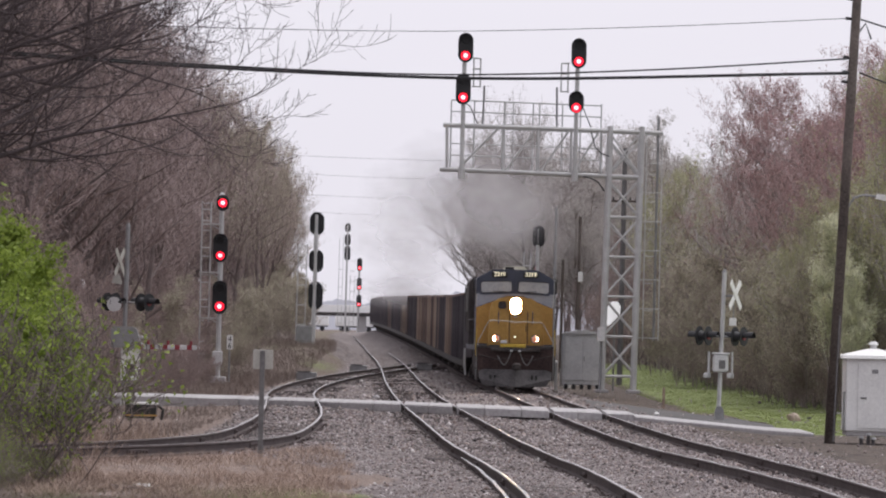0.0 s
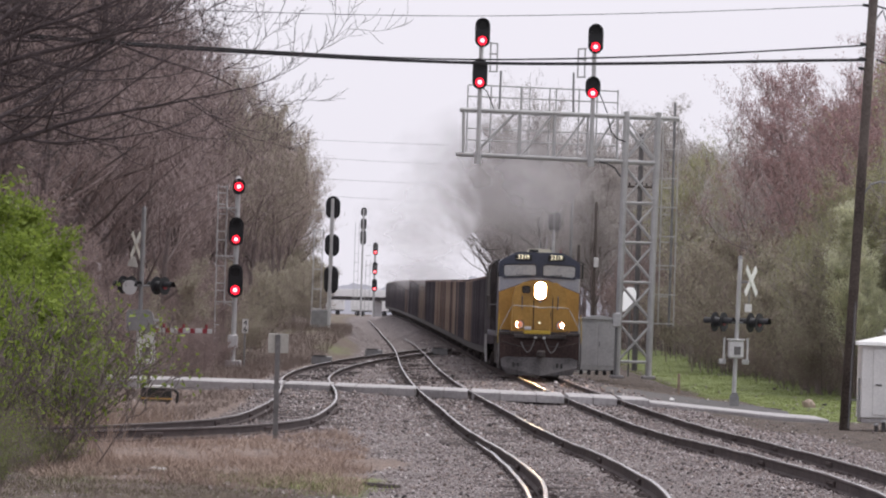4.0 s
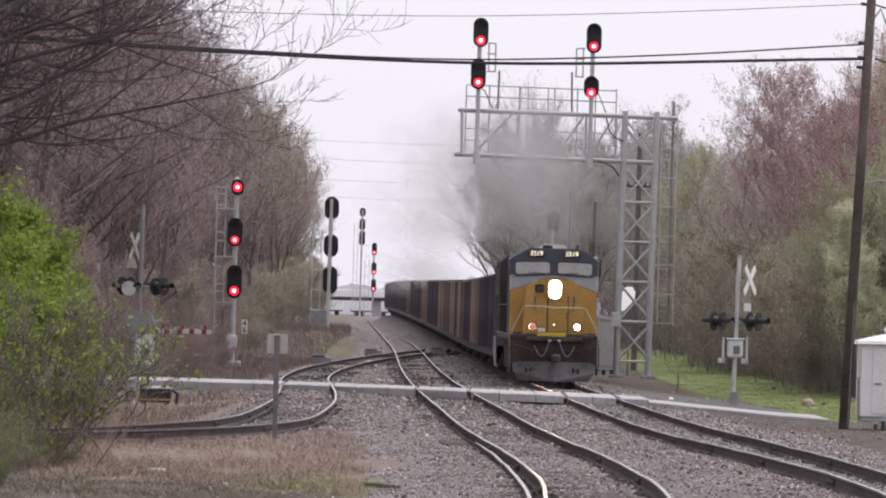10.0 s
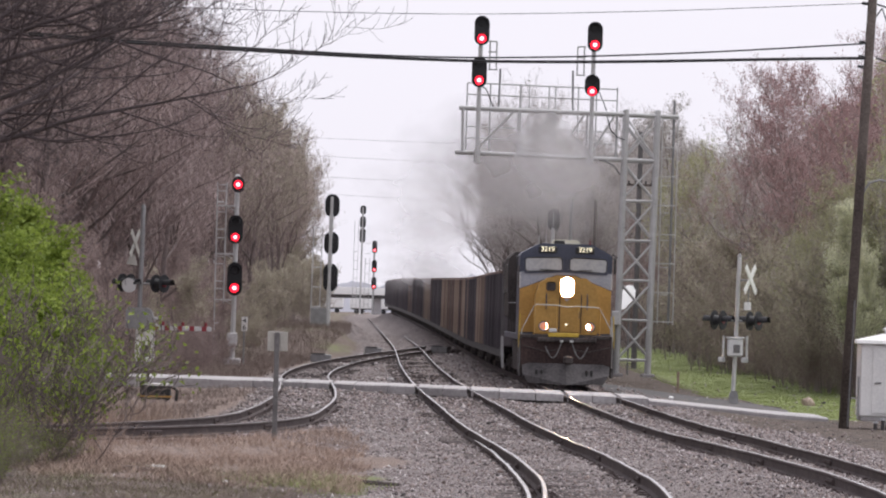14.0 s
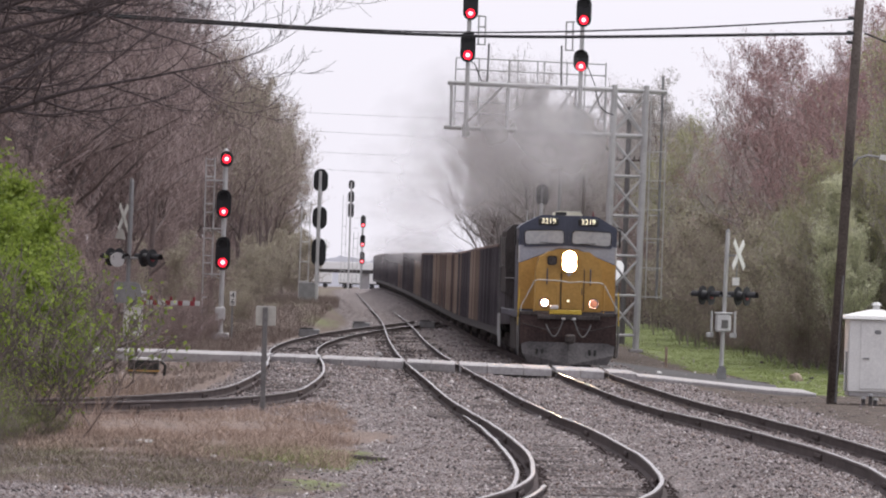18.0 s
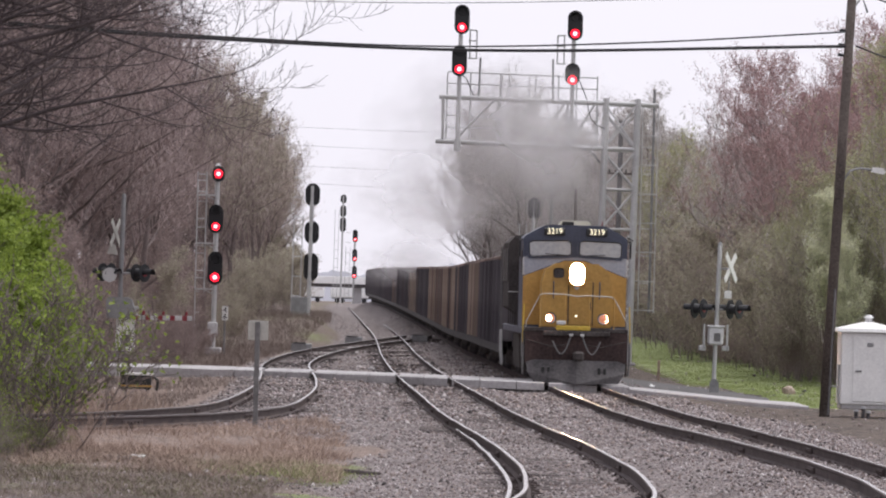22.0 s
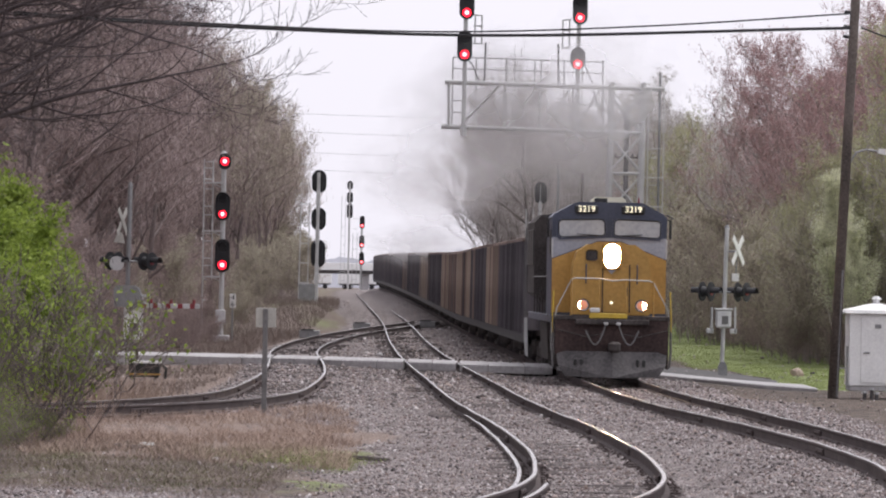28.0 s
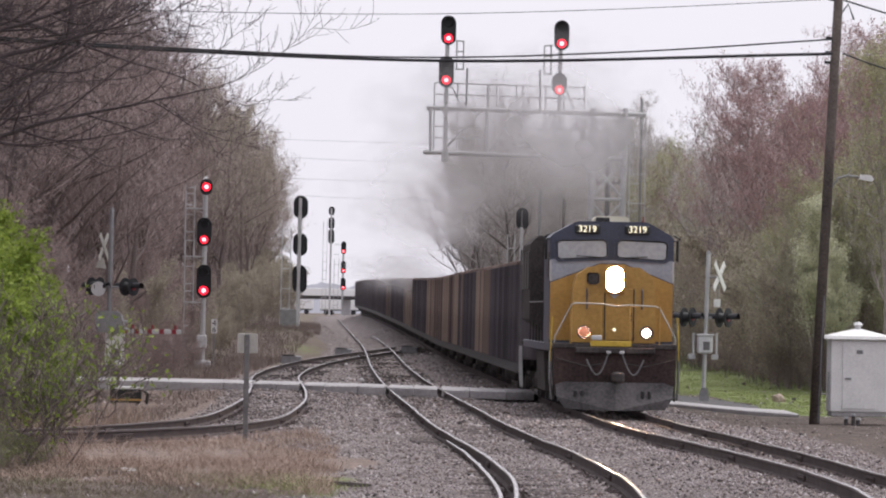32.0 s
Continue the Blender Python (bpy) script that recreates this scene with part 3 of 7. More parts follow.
def build_road():
    road = thing("road", Matrix.Identity(4), "pale worn road crossing the tracks on concrete panels", "road", kind="structure")
    # centre line: y over x; the road runs a little towards the viewer to the east
    cy = ease([-60, -30, -12, -4, 1.3, 5.6, 9, 14, 40], [194, 187, 181.5, 178.5, 171, 171.5, 164.5, 160, 150])
    cz = ease([-60, -30, -12, -4, 1.5, 5.6, 9, 14, 40], [0.0, 0.05, 0.05, 0.05, 0.05, -0.06, -0.24, -0.34, -0.4])

    def slab(x0, x1, half, top, bottom, material, name, label="", step=0.6, parent=road):
        n = max(1, int((x1 - x0) / step))
        me = Mesh()
        pts = []
        for i in range(n + 1):
            x = x0 + (x1 - x0) * i / n
            y, z = cy(x), cz(x)
            wob = 0.03 * noise.noise((x * 0.8, 2, 0))
            for dy, dz in ((-half, bottom), (-half, top - 0.03 + wob), (-half + 0.06, top + wob), (half, top), (half, bottom)):
                pts.append((x, y + dy, z + dz))
        fs = [(i * 5 + k, (i + 1) * 5 + k, (i + 1) * 5 + k + 1, i * 5 + k + 1) for i in range(n) for k in range(4)]
        fs += [(0, 1, 2, 3, 4), tuple(n * 5 + k for k in (4, 3, 2, 1, 0))]
        me.add(pts, fs)
        return part(name, me, material, parent, label)

    # crossing panels between and beside the rails of each track, level with the rail heads
    side, main, east = SIDE_X(176), MAIN_X(175), TRAIN_X(173)
    slab(-60, side - 1.62, 3.4, 0.0, -0.4, M["concrete"], "road_surface", "pale grey concrete approach")
    for mid, parts in ((side, ((-1.6, -0.82), (-0.69, 0.0), (0.02, 0.69), (0.82, 1.45))),
                       (main, ((-1.6, -0.82), (-0.69, 0.0), (0.02, 0.69), (0.82, 1.6))),
                       (east, ((-1.6, -0.82), (-0.69, 0.0), (0.02, 0.69), (0.82, 1.6)))):
        for a, b in parts:
            slab(mid + a, mid + b, 3.3, -0.005, -0.24, M["concrete"], "crossing_panel", step=0.3)
    slab(side + 1.47, main - 1.62, 3.3, -0.01, -0.24, M["concrete"], "road_surface", "worn concrete between the tracks")
    slab(main + 1.62, east - 1.62, 3.3, -0.01, -0.24, M["concrete"], "road_surface", "worn concrete between the tracks")
    slab(east + 1.62, 10.1, 3.25, -0.07, -0.26, M["concrete"], "road_edge", "pale concrete edge of the eastern approach")
    # asphalt yard behind the eastern approach
    yard = Mesh()
    pts = [(x, y, ground_z(x, y) + 0.045) for x, y in ((5.6, 178), (8.6, 172), (9.7, 171), (10.0, 178), (9.4, 188), (8.2, 197), (5.2, 214), (5.0, 196))]
    yard.add(pts, [tuple(range(8))])
    tagged(part("road_surface", yard, M["asphalt"], road, "dark asphalt of the eastern approach"))


def build_stones():
    """Loose ballast stones where the eye comes near: past counting, so one object."""
    rng = np.random.default_rng(3)
    n = 150000
    y = np.concatenate([48 + 150 * rng.random(122000) ** 1.7, 180 + 300 * rng.random(28000) ** 1.5])
    x = rng.uniform(-1, 1, n) * (0.082 * y) + 0.002 * y
    keep, z = [], []
    for i in range(n):
        c = cover(x[i], y[i])[0]
        keep.append(rng.random() < (c if c > 0.4 else 0.14 if y[i] < 86 else 0.05))
        z.append(ground_z(x[i], y[i]))
    k = np.array(keep)
    x, y, z = x[k], y[k], np.array(z)[k]
    m = len(x)
    r = rng.uniform(0.012, 0.033, m) * (1 + (rng.random(m) < 0.04) * 0.9) * np.clip(y / 115, 0.8, 1.9)
    base = np.array([[1, 0, 0], [0, 1, 0], [-1, 0, 0], [0, -1, 0], [0, 0, 0.8], [0, 0, -0.6]], float)
    a = rng.uniform(0, math.tau, m)
    v = base[None] * rng.uniform(0.55, 1.25, (m, 6, 3)) + rng.normal(0, 0.16, (m, 6, 3))
    ca, sa = np.cos(a)[:, None], np.sin(a)[:, None]
    v = np.stack([v[..., 0] * ca - v[..., 1] * sa, v[..., 0] * sa + v[..., 1] * ca, v[..., 2]], -1) * r[:, None, None]
    v += np.stack([x, y, z + r * 0.25], -1)[:, None, :]
    f = np.array([[0, 1, 4], [1, 2, 4], [2, 3, 4], [3, 0, 4], [1, 0, 5], [2, 1, 5], [3, 2, 5], [0, 3, 5]])
    f = (np.arange(m)[:, None, None] * 6 + f[None]).reshape(-1, 3)
    st = bpy.data.materials.new("ballast_stone")
    st.use_nodes = True
    nd, lk = st.node_tree.nodes, st.node_tree.links
    g, rp = nd.new("ShaderNodeNewGeometry"), nd.new("ShaderNodeValToRGB")
    lk.new(g.outputs["Random Per Island"], rp.inputs[0])
    el = rp.color_ramp.elements
    el[0].color, el[1].color = (0.045, 0.039, 0.04, 1), (0.7, 0.66, 0.65, 1)
    for p, c in ((0.16, (0.12, 0.1, 0.1, 1)), (0.28, (0.2, 0.148, 0.132, 1)), (0.4, (0.19, 0.168, 0.17, 1)), (0.55, (0.27, 0.235, 0.23, 1)), (0.66, (0.36, 0.29, 0.26, 1)), (0.78, (0.3, 0.268, 0.27, 1)), (0.9, (0.4, 0.355, 0.35, 1)), (0.975, (0.52, 0.48, 0.475, 1))):
        el.new(p).color = c
    lk.new(rp.outputs[0], nd["Principled BSDF"].inputs["Base Color"])
    nd["Principled BSDF"].inputs["Roughness"].default_value = 0.9
    tagged(new("ballast", raw_mesh("ballast", v.reshape(-1, 3), f, st)), "loose grey and pinkish ballast stones between the tracks", "ballast", kind="stuff")


def raw_mesh(name, v, f, material):
    """A mesh from arrays of points and faces of equal length."""
    me = bpy.data.meshes.new(name)
    n = f.shape[1]
    me.vertices.add(len(v))
    me.vertices.foreach_set("co", v.astype(np.float32).ravel())
    me.loops.add(f.size)
    me.loops.foreach_set("vertex_index", f.astype(np.int32).ravel())
    me.polygons.add(len(f))
    me.polygons.foreach_set("loop_start", (np.arange(len(f)) * n).astype(np.int32))
    me.update(calc_edges=True)
    me.materials.append(material)
    return me


build_ground()
build_road()
build_stones()
build_track("track_main", "curving main track with rusty rails on old wooden ties", MAIN_X, lambda y: GRADE(y), 34, 720, 50, 135)
build_track("track_east", "main track carrying the coal train, rusty rails on wooden ties", TRAIN_X, TRAIN_Z, 40, 900, 66, 150)
build_track("track_siding", "winding siding track with rusty rails in dry grass", SIDE_X, SIDE_Z, 86.5, 352, 88, 170)


# ---- the train ----
SPEED, FRONT0 = 2.72, 231.0
DITCH = []      # the two alternating lamps beside the coupler


def on_track(y, z=0.0):
    return Vector((TRAIN_X(y), y, TRAIN_Z(y) + z))


def riding(front, length):
    """The pose of a vehicle whose front stands at that place of the track; its y axis points back along it."""
    a, b = on_track(front), on_track(front + length)
    d = (b - a).normalized()
    x = d.cross(Vector((0, 0, 1))).normalized()
    m = Matrix((x, d, x.cross(d))).transposed().to_4x4()
    m.translation = a
    return m


def wheelset_truck(parent, y, wheels, base, material):
    """A bogie frame with its wheels."""
    fr = Mesh()
    for sx in (-1.05, 1.05):
        fr.box(sx, 0, 0.62, 0.16, base + 0.9, 0.3, 0.04)
        for k in range(wheels):
            fr.box(sx * 1.03, (k / (wheels - 1) - 0.5) * base, 0.48, 0.2, 0.34, 0.34, 0.05)
    fr.box(0, 0, 0.6, 2.0, 0.5, 0.25, 0.03)
    t = part("bogie", fr, material, parent, at=Matrix.Translation((0, y, 0)))
    for k in range(wheels):
        w = Mesh()
        for sx in (-0.76, 0.76):
            w.rod((sx - 0.065, 0, 0), (sx + 0.065, 0, 0), 0.48, n=18)
            w.rod((sx - 0.075 * (1 if sx > 0 else -1), 0, 0), (sx - 0.05 * (1 if sx > 0 else -1), 0, 0), 0.51, n=18)
        w.rod((-0.76, 0, 0), (0.76, 0, 0), 0.09)
        part("wheelset", w, M["plow"], t, at=Matrix.Translation((0, (k / (wheels - 1) - 0.5) * base, 0.485)))
    return t


def coupler(parent, y, sign):
    c = Mesh().box(0, y, 0.86, 0.2, 0.7, 0.2, 0.03).box(0.05, y + sign * 0.42, 0.86, 0.3, 0.3, 0.28, 0.06)
    return part("coupler", c, M["grime"], parent)


def text_on(parent, words, size, m, material, name="number"):
    cu = bpy.data.curves.new(name, "FONT")
    cu.body, cu.size, cu.align_x, cu.align_y, cu.extrude = words, size, "CENTER", "CENTER", 0.006
    tmp = bpy.data.objects.new(name, cu)
    scene.collection.objects.link(tmp)
    me = bpy.data.meshes.new_from_object(tmp.evaluated_get(bpy.context.evaluated_depsgraph_get()))
    bpy.data.objects.remove(tmp)
    me.materials.clear()
    me.materials.append(material)
    return part(name, me, None, parent, at=m)


def turning_lamp_material():
    """A ditch lamp that glares to one side only and hardly glows on its back."""
    m = bpy.data.materials.new("ditch_light_lit")
    m.use_nodes = True
    n, l = m.node_tree.nodes, m.node_tree.links
    tc, dot, mr, pw = n.new("ShaderNodeTexCoord"), n.new("ShaderNodeVectorMath"), n.new("ShaderNodeMapRange"), n.new("ShaderNodeMath")
    dot.operation = "DOT_PRODUCT"
    dot.inputs[1].default_value = (0, -8, 0)
    mr.inputs[1].default_value, mr.inputs[2].default_value = 0.3, 0.85
    mr.inputs[3].default_value, mr.inputs[4].default_value = 0.08, 1.0
    pw.operation = "POWER"
    pw.inputs[1].default_value = 2.6
    sc = n.new("ShaderNodeMath")
    sc.operation = "MULTIPLY"
    sc.inputs[1].default_value = 260.0
    l.new(tc.outputs["Object"], dot.inputs[0])
    l.new(dot.outputs["Value"], mr.inputs[0])
    l.new(mr.outputs[0], pw.inputs[0])
    l.new(pw.outputs[0], sc.inputs[0])
    b = n["Principled BSDF"]
    b.inputs["Base Color"].default_value, b.inputs["Emission Color"].default_value = (0.5, 0.12, 0.07, 1), (1.0, 0.45, 0.25, 1)
    l.new(sc.outputs[0], b.inputs["Emission Strength"])
    return m


def globe(r, u=20, v=14):
    """A round lamp globe about its own middle."""
    me = Mesh()
    pts = [(r * math.sin(math.pi * j / v) * math.cos(math.tau * i / u), r * math.sin(math.pi * j / v) * math.sin(math.tau * i / u), r * math.cos(math.pi * j / v)) for j in range(v + 1) for i in range(u)]
    return me.add(pts, [(j * u + i, (j + 1) * u + i, (j + 1) * u + (i + 1) % u, j * u + (i + 1) % u) for j in range(v) for i in range(u)])


def tube(x, y0, y1, z, r, wall=0.018, n=20):
    """An open round hood along y."""
    pts = []
    for y, q in ((y1, r), (y0, r), (y0, r - wall), (y1, r - wall)):
        pts += [(x + q * math.cos(k * math.tau / n), y, z + q * math.sin(k * math.tau / n)) for k in range(n)]
    return Mesh().add(pts, [(j * n + i, j * n + (i + 1) % n, ((j + 1) % 4) * n + (i + 1) % n, ((j + 1) % 4) * n + i) for j in range(4) for i in range(n)])


DITCH_GLOW = turning_lamp_material()


def build_locomotive():
    lo = thing("locomotive", riding(FRONT0, 20), "dark blue and yellow diesel locomotive with lit headlights", "locomotive")
    # cab: seen from the front a broad house with sloping roof shoulders
    shape = [(-1.5, 1.65), (1.5, 1.65), (1.5, 4.22), (1.42, 4.3), (0.93, 4.57), (0.8, 4.61), (-0.8, 4.61), (-0.93, 4.57), (-1.42, 4.3), (-1.5, 4.22)]
    part("cab", Mesh().prism(shape, 0.0, 2.7), M["navy"], lo, "dark blue cab with sloping roof shoulders")
    y = -0.012
    # colour fields of the cab front
    part("grey_band", Mesh().prism([(-1.49, 3.13), (-0.3, 3.6), (0.3, 3.6), (1.49, 3.13), (1.49, 3.68), (-1.49, 3.68)], y, 0.02), M["greyband"], lo, "grey band below the windscreens")
    part("cab_front", Mesh().prism([(-1.49, 1.72), (1.49, 1.72), (1.49, 3.11), (0.3, 3.58), (-0.3, 3.58), (-1.49, 3.11)], y, 0.02), M["yellow"], lo, "golden yellow cab front")
    for s in (-1, 1):
        # a raked frame with rounded corners: outer and inner outline of the windscreen
        def rim(g):
            pts = [(0.05 + g, 3.72 + g), (0.13 + g, 3.67 + g), (1.31 - g, 3.62 + g), (1.39 - g, 3.69 + g), (1.4 - g, 4.13 - g), (1.32 - g, 4.2 - g), (0.15 + g, 4.23 - g), (0.06 + g, 4.15 - g)]
            return [(s * px, pz) for px, pz in pts]
        fr, outer, inner = Mesh(), rim(0.0), rim(0.05)
        pts = [(px, yy, pz) for ring, yy in ((outer, 0.0), (outer, -0.06), (inner, -0.06), (inner, 0.0)) for px, pz in ring]
        fr.add(pts, [(j * 8 + i, j * 8 + (i + 1) % 8, ((j + 1) % 4) * 8 + (i + 1) % 8, ((j + 1) % 4) * 8 + i) for j in range(4) for i in range(8)])
        w = part("windscreen_frame", fr, M["navy"], lo)
        part("windscreen", Mesh().prism(rim(0.06), -0.03, -0.005), M["windscreen"], w, "windscreen coloured pale for the sky it reflects")
        part("gasket", Mesh().path([(px, -0.035, pz) for px, pz in rim(0.07) + rim(0.07)[:1]], 0.014), M["board"], w, "black rubber gasket")
        part("wiper", Mesh().rod((s * 0.3, -0.06, 3.74), (s * 0.86, -0.06, 3.77), 0.012), M["board"], w)
        nb = part("number_board", Mesh().box(s * 0.61, -0.05, 4.42, 0.6, 0.14, 0.21, 0.03), M["board"], lo)
        text_on(nb, "3219", 0.225, pose(s * 0.61, -0.125, 4.42, 90, 0, 0), M["digit"])
        part("side_window", Mesh().box(s * 1.505, 1.0, 3.55, 0.03, 1.1, 0.62), M["board"], lo)
        part("sun_visor", Mesh().rod((s * 1.5, 0.25, 4.3), (s * 1.68, 0.2, 4.2), 0.02), M["board"], lo)
        part("mirror", Mesh().rod((s * 1.5, 0.3, 4.16), (s * 1.63, 0.2, 4.18), 0.015).box(s * 1.6, 0.2, 3.92, 0.06, 0.14, 0.5, 0.02), M["board"], lo)
        part("corner_trim", Mesh().box(s * 1.492, -0.01, 3.4, 0.04, 0.06, 0.5, 0.012), M["alum"], lo, "pale corner strip")
    # air conditioner, beacon and horn on the roof
    part("air_conditioner", Mesh().prism([(-0.46, 4.59), (0.46, 4.59), (0.43, 4.69), (0.34, 4.75), (-0.34, 4.75), (-0.43, 4.69)], 0.4, 1.7), M["cream"], lo, "cream rounded air conditioner on the cab roof")
    part("condenser_grille", Mesh().box(-0.22, 0.385, 4.67, 0.34, 0.03, 0.1, 0.008), M["board"], lo, "black cooling grille")
    part("antenna", Mesh().rod((0.78, 0.6, 4.58), (0.78, 0.6, 4.76), 0.03, 0.012), M["stripe"], lo, "small red antenna")
    h = Mesh()
    for k in range(3):
        h.rod((-0.3 + 0.14 * k, 2.9, 4.5), (-0.3 + 0.14 * k, 2.65, 4.52), 0.02, 0.06)
    part("horn", h.rod((-0.35, 2.9, 4.38), (0.05, 2.9, 4.5), 0.02), M["plow"], lo)
    # nose
    part("nose", Mesh().prism([(-1.0, 1.68), (1.0, 1.68), (1.0, 2.95), (0.9, 3.3), (0.6, 3.5), (-0.6, 3.5), (-0.9, 3.3), (-1.0, 2.95)], -1.45, -0.02), M["yellow"], lo, "golden yellow nose")
    yn = -1.47
    part("nose_door", Mesh().box(0.12, yn, 2.36, 0.66, 0.04, 1.24, 0.012), M["yellow"], lo)
    for x in (-0.23, 0.47):
        part("door_gap", Mesh().box(x, yn + 0.008, 2.36, 0.03, 0.03, 1.24), M["grime"], lo, "dark gap beside the nose door")
    part("door_latch", Mesh().box(0.4, yn - 0.03, 2.3, 0.04, 0.04, 0.22, 0.01), M["plow"], lo)
    for z in (1.95, 2.75):
        part("door_hinge", Mesh().rod((-0.19, yn - 0.03, z), (-0.19, yn - 0.03, z + 0.12), 0.02), M["yellow"], lo)
    for s in (-1, 1):
        part("grab_iron", Mesh().path([(s * 0.66, yn, 2.5), (s * 0.66, yn - 0.07, 2.52), (s * 0.66, yn - 0.07, 2.95), (s * 0.66, yn, 2.97)], 0.02), M["navy"], lo)
    part("intake_hatch", Mesh().box(-0.52, yn, 3.22, 0.3, 0.03, 0.28, 0.05), M["grime"], lo, "dark recessed hatch")
    part("lamp_housing", Mesh().box(0.0, yn - 0.02, 3.2, 0.5, 0.1, 0.7, 0.04), M["yellow"], lo)
    part("emblem", Mesh().prism([(0.0, 2.74), (0.13, 2.86), (0.09, 2.98), (-0.09, 2.98), (-0.13, 2.86)], yn - 0.03, yn + 0.01), M["greyband"], lo, "small dull shield-shaped plate")
    part("marker_light", Mesh().rod((-0.03, -2.2, 2.0), (-0.03, -2.23, 2.0), 0.04, n=10), M["digit"], lo, "small white marker light")
    for s in (-1, 1):
        hd = part("headlight_hood", tube(0, yn - 0.24, yn - 0.02 + 0.004 * s, 3.2 + s * 0.1, 0.225), M["board"], lo)
        part("headlight", Mesh().rod((0, yn - 0.06, 3.2 + s * 0.1), (0, yn - 0.1 - 0.003 * s, 3.2 + s * 0.1), 0.2, 0.2, n=24), M["lamp"], hd, "glaring white headlight")
        dl = part("ditch_light_housing", tube(s * 0.75, -2.2, -1.98, 1.93, 0.165), M["board"], lo)
        part("lamp_bowl", Mesh().rod((s * 0.75, -1.98, 1.93), (s * 0.75, -2.0, 1.93), 0.16, n=18), M["reflector"], dl)
        DITCH.append(part("ditch_light", globe(0.115), DITCH_GLOW, dl, "alternating ditch light", at=Matrix.Translation((s * 0.75, -2.12, 1.93))))
    # front platform, rails and pilot
    part("platform", Mesh().box(0, -1.1, 1.6, 2.94, 2.2, 0.12, 0.02), M["grime"], lo)
    part("platform_edge", Mesh().box(-0.1, -2.2, 1.66, 0.98, 0.05, 0.13, 0.01), M["stripe_yellow"], lo, "yellow platform edge")
    part("step_box", Mesh().box(-0.45, -2.22, 1.8, 0.26, 0.1, 0.12, 0.02), M["alum"], lo)
    part("handrail", Mesh().path([(-1.45, -2.1, 1.66), (-1.44, -2.1, 1.82), (-1.06, -2.1, 2.58), (-0.96, -2.1, 2.62), (-0.3, -2.1, 2.61), (0.0, -2.1, 2.56), (0.3, -2.1, 2.59), (0.96, -2.1, 2.57), (1.06, -2.1, 2.52), (1.44, -2.1, 1.82), (1.45, -2.1, 1.66)], 0.016), M["sign_back"], lo, "pale front handrail")
    for x in (-1.06, -0.35, 0.35, 1.06):
        part("rail_post", Mesh().rod((x, -2.1, 1.66), (x, -2.1, 2.58), 0.018), M["yellow"], lo)
    part("pilot", Mesh().prism([(-1.46, 0.66), (1.46, 0.66), (1.46, 1.66), (-1.46, 1.66)], -2.16, -1.9), M["rusty"], lo, "rusty black pilot plate")
    part("anticlimber", Mesh().box(0, -2.24, 1.5, 1.9, 0.2, 0.14, 0.02), M["grime"], lo)
    blade = [(-1.42, -2.1, 0.74), (-1.38, -2.42, 0.38), (-1.2, -2.5, 0.1), (0, -2.9, 0.07), (1.2, -2.5, 0.1), (1.38, -2.42, 0.38), (1.42, -2.1, 0.74), (0, -2.5, 0.74)]
    n = len(blade)
    part("snow_plow", Mesh().add(blade + [(px, py + 0.3, pz) for px, py, pz in blade], [(0, 1, 2, 3, 7), (7, 3, 4, 5, 6), tuple(n + i for i in (7, 3, 2, 1, 0)), tuple(n + i for i in (6, 5, 4, 3, 7))] + [(i, n + i, n + (i + 1) % n, (i + 1) % n) for i in range(n)]), M["plow"], lo, "dusty grey plough blade")
    for x in (-0.95, -0.78, 0.66, 0.82):
        part("plow_slot", Mesh().box(x, -2.6 + 0.12 * abs(x), 0.42, 0.08, 0.06, 0.26, 0.02), M["board"], lo, "dark slot in the plough")
    coupler(lo, -2.4, -1)
    for s in (-1, 1):
        ho = Mesh()
        pts = [(s * (0.16 + 0.52 * t), -2.3 - 0.12 * math.sin(t * math.pi), 1.44 - 0.44 * math.sin(t * math.pi) - 0.16 * t) for t in [k / 10 for k in range(11)]]
        part("air_hose", ho.path(pts, 0.022), M["post"], lo, "pale dusty air hose")
        part("glad_hand", Mesh().box(s * 0.16, -2.32, 1.46, 0.12, 0.08, 0.07, 0.015), M["alum"], lo, "pale hose coupling")
        part("cut_lever", Mesh().path([(s * 0.2, -2.3, 1.2), (s * 0.7, -2.3, 1.12), (s * 1.42, -2.25, 1.3)], 0.016), M["grime"], lo)
        st = Mesh()
        for k in range(4):
            st.box(s * 1.36, -1.65, 0.4 + 0.32 * k, 0.22, 0.5, 0.035, 0.008)
        st.box(s * 1.45, -1.92, 0.95, 0.03, 0.04, 1.3).box(s * 1.45, -1.38, 0.95, 0.03, 0.04, 1.3)
        part("steps", st, M["grime"], lo)
        part("step_edge", Mesh().path([(s * 1.5, -1.96, 0.32), (s * 1.53, -1.96, 0.7), (s * 1.52, -1.96, 1.5)], 0.03), M["post"], lo, "dull grey step edge")
        part("rear_step_edge", Mesh().prism([(s * 1.42, 0.3), (s * 1.5, 0.35), (s * 1.54, 0.8), (s * 1.54, 1.45), (s * 1.46, 1.45)], 19.1, 19.3), M["alum"], lo, "white step edge")
        part("front_step_panel", Mesh().prism([(s * 1.4, 0.3), (s * 1.48, 0.35), (s * 1.52, 0.8), (s * 1.52, 1.45), (s * 1.44, 1.45)], -0.9, -0.7), M["alum"], lo, "pale step panel")
        part("step_rail", Mesh().path([(s * 1.52, -1.95, 0.5), (s * 1.53, -1.98, 1.6), (s * 1.5, -1.9, 2.3)], 0.018), M["stripe_yellow"], lo, "yellow entry handrail")
        part("rear_handrail", Mesh().path([(s * 1.5, 19.5, 1.5), (s * 1.52, 19.5, 3.6), (s * 1.5, 19.4, 4.1)], 0.028), M["post"], lo, "dull grey rear handrail")
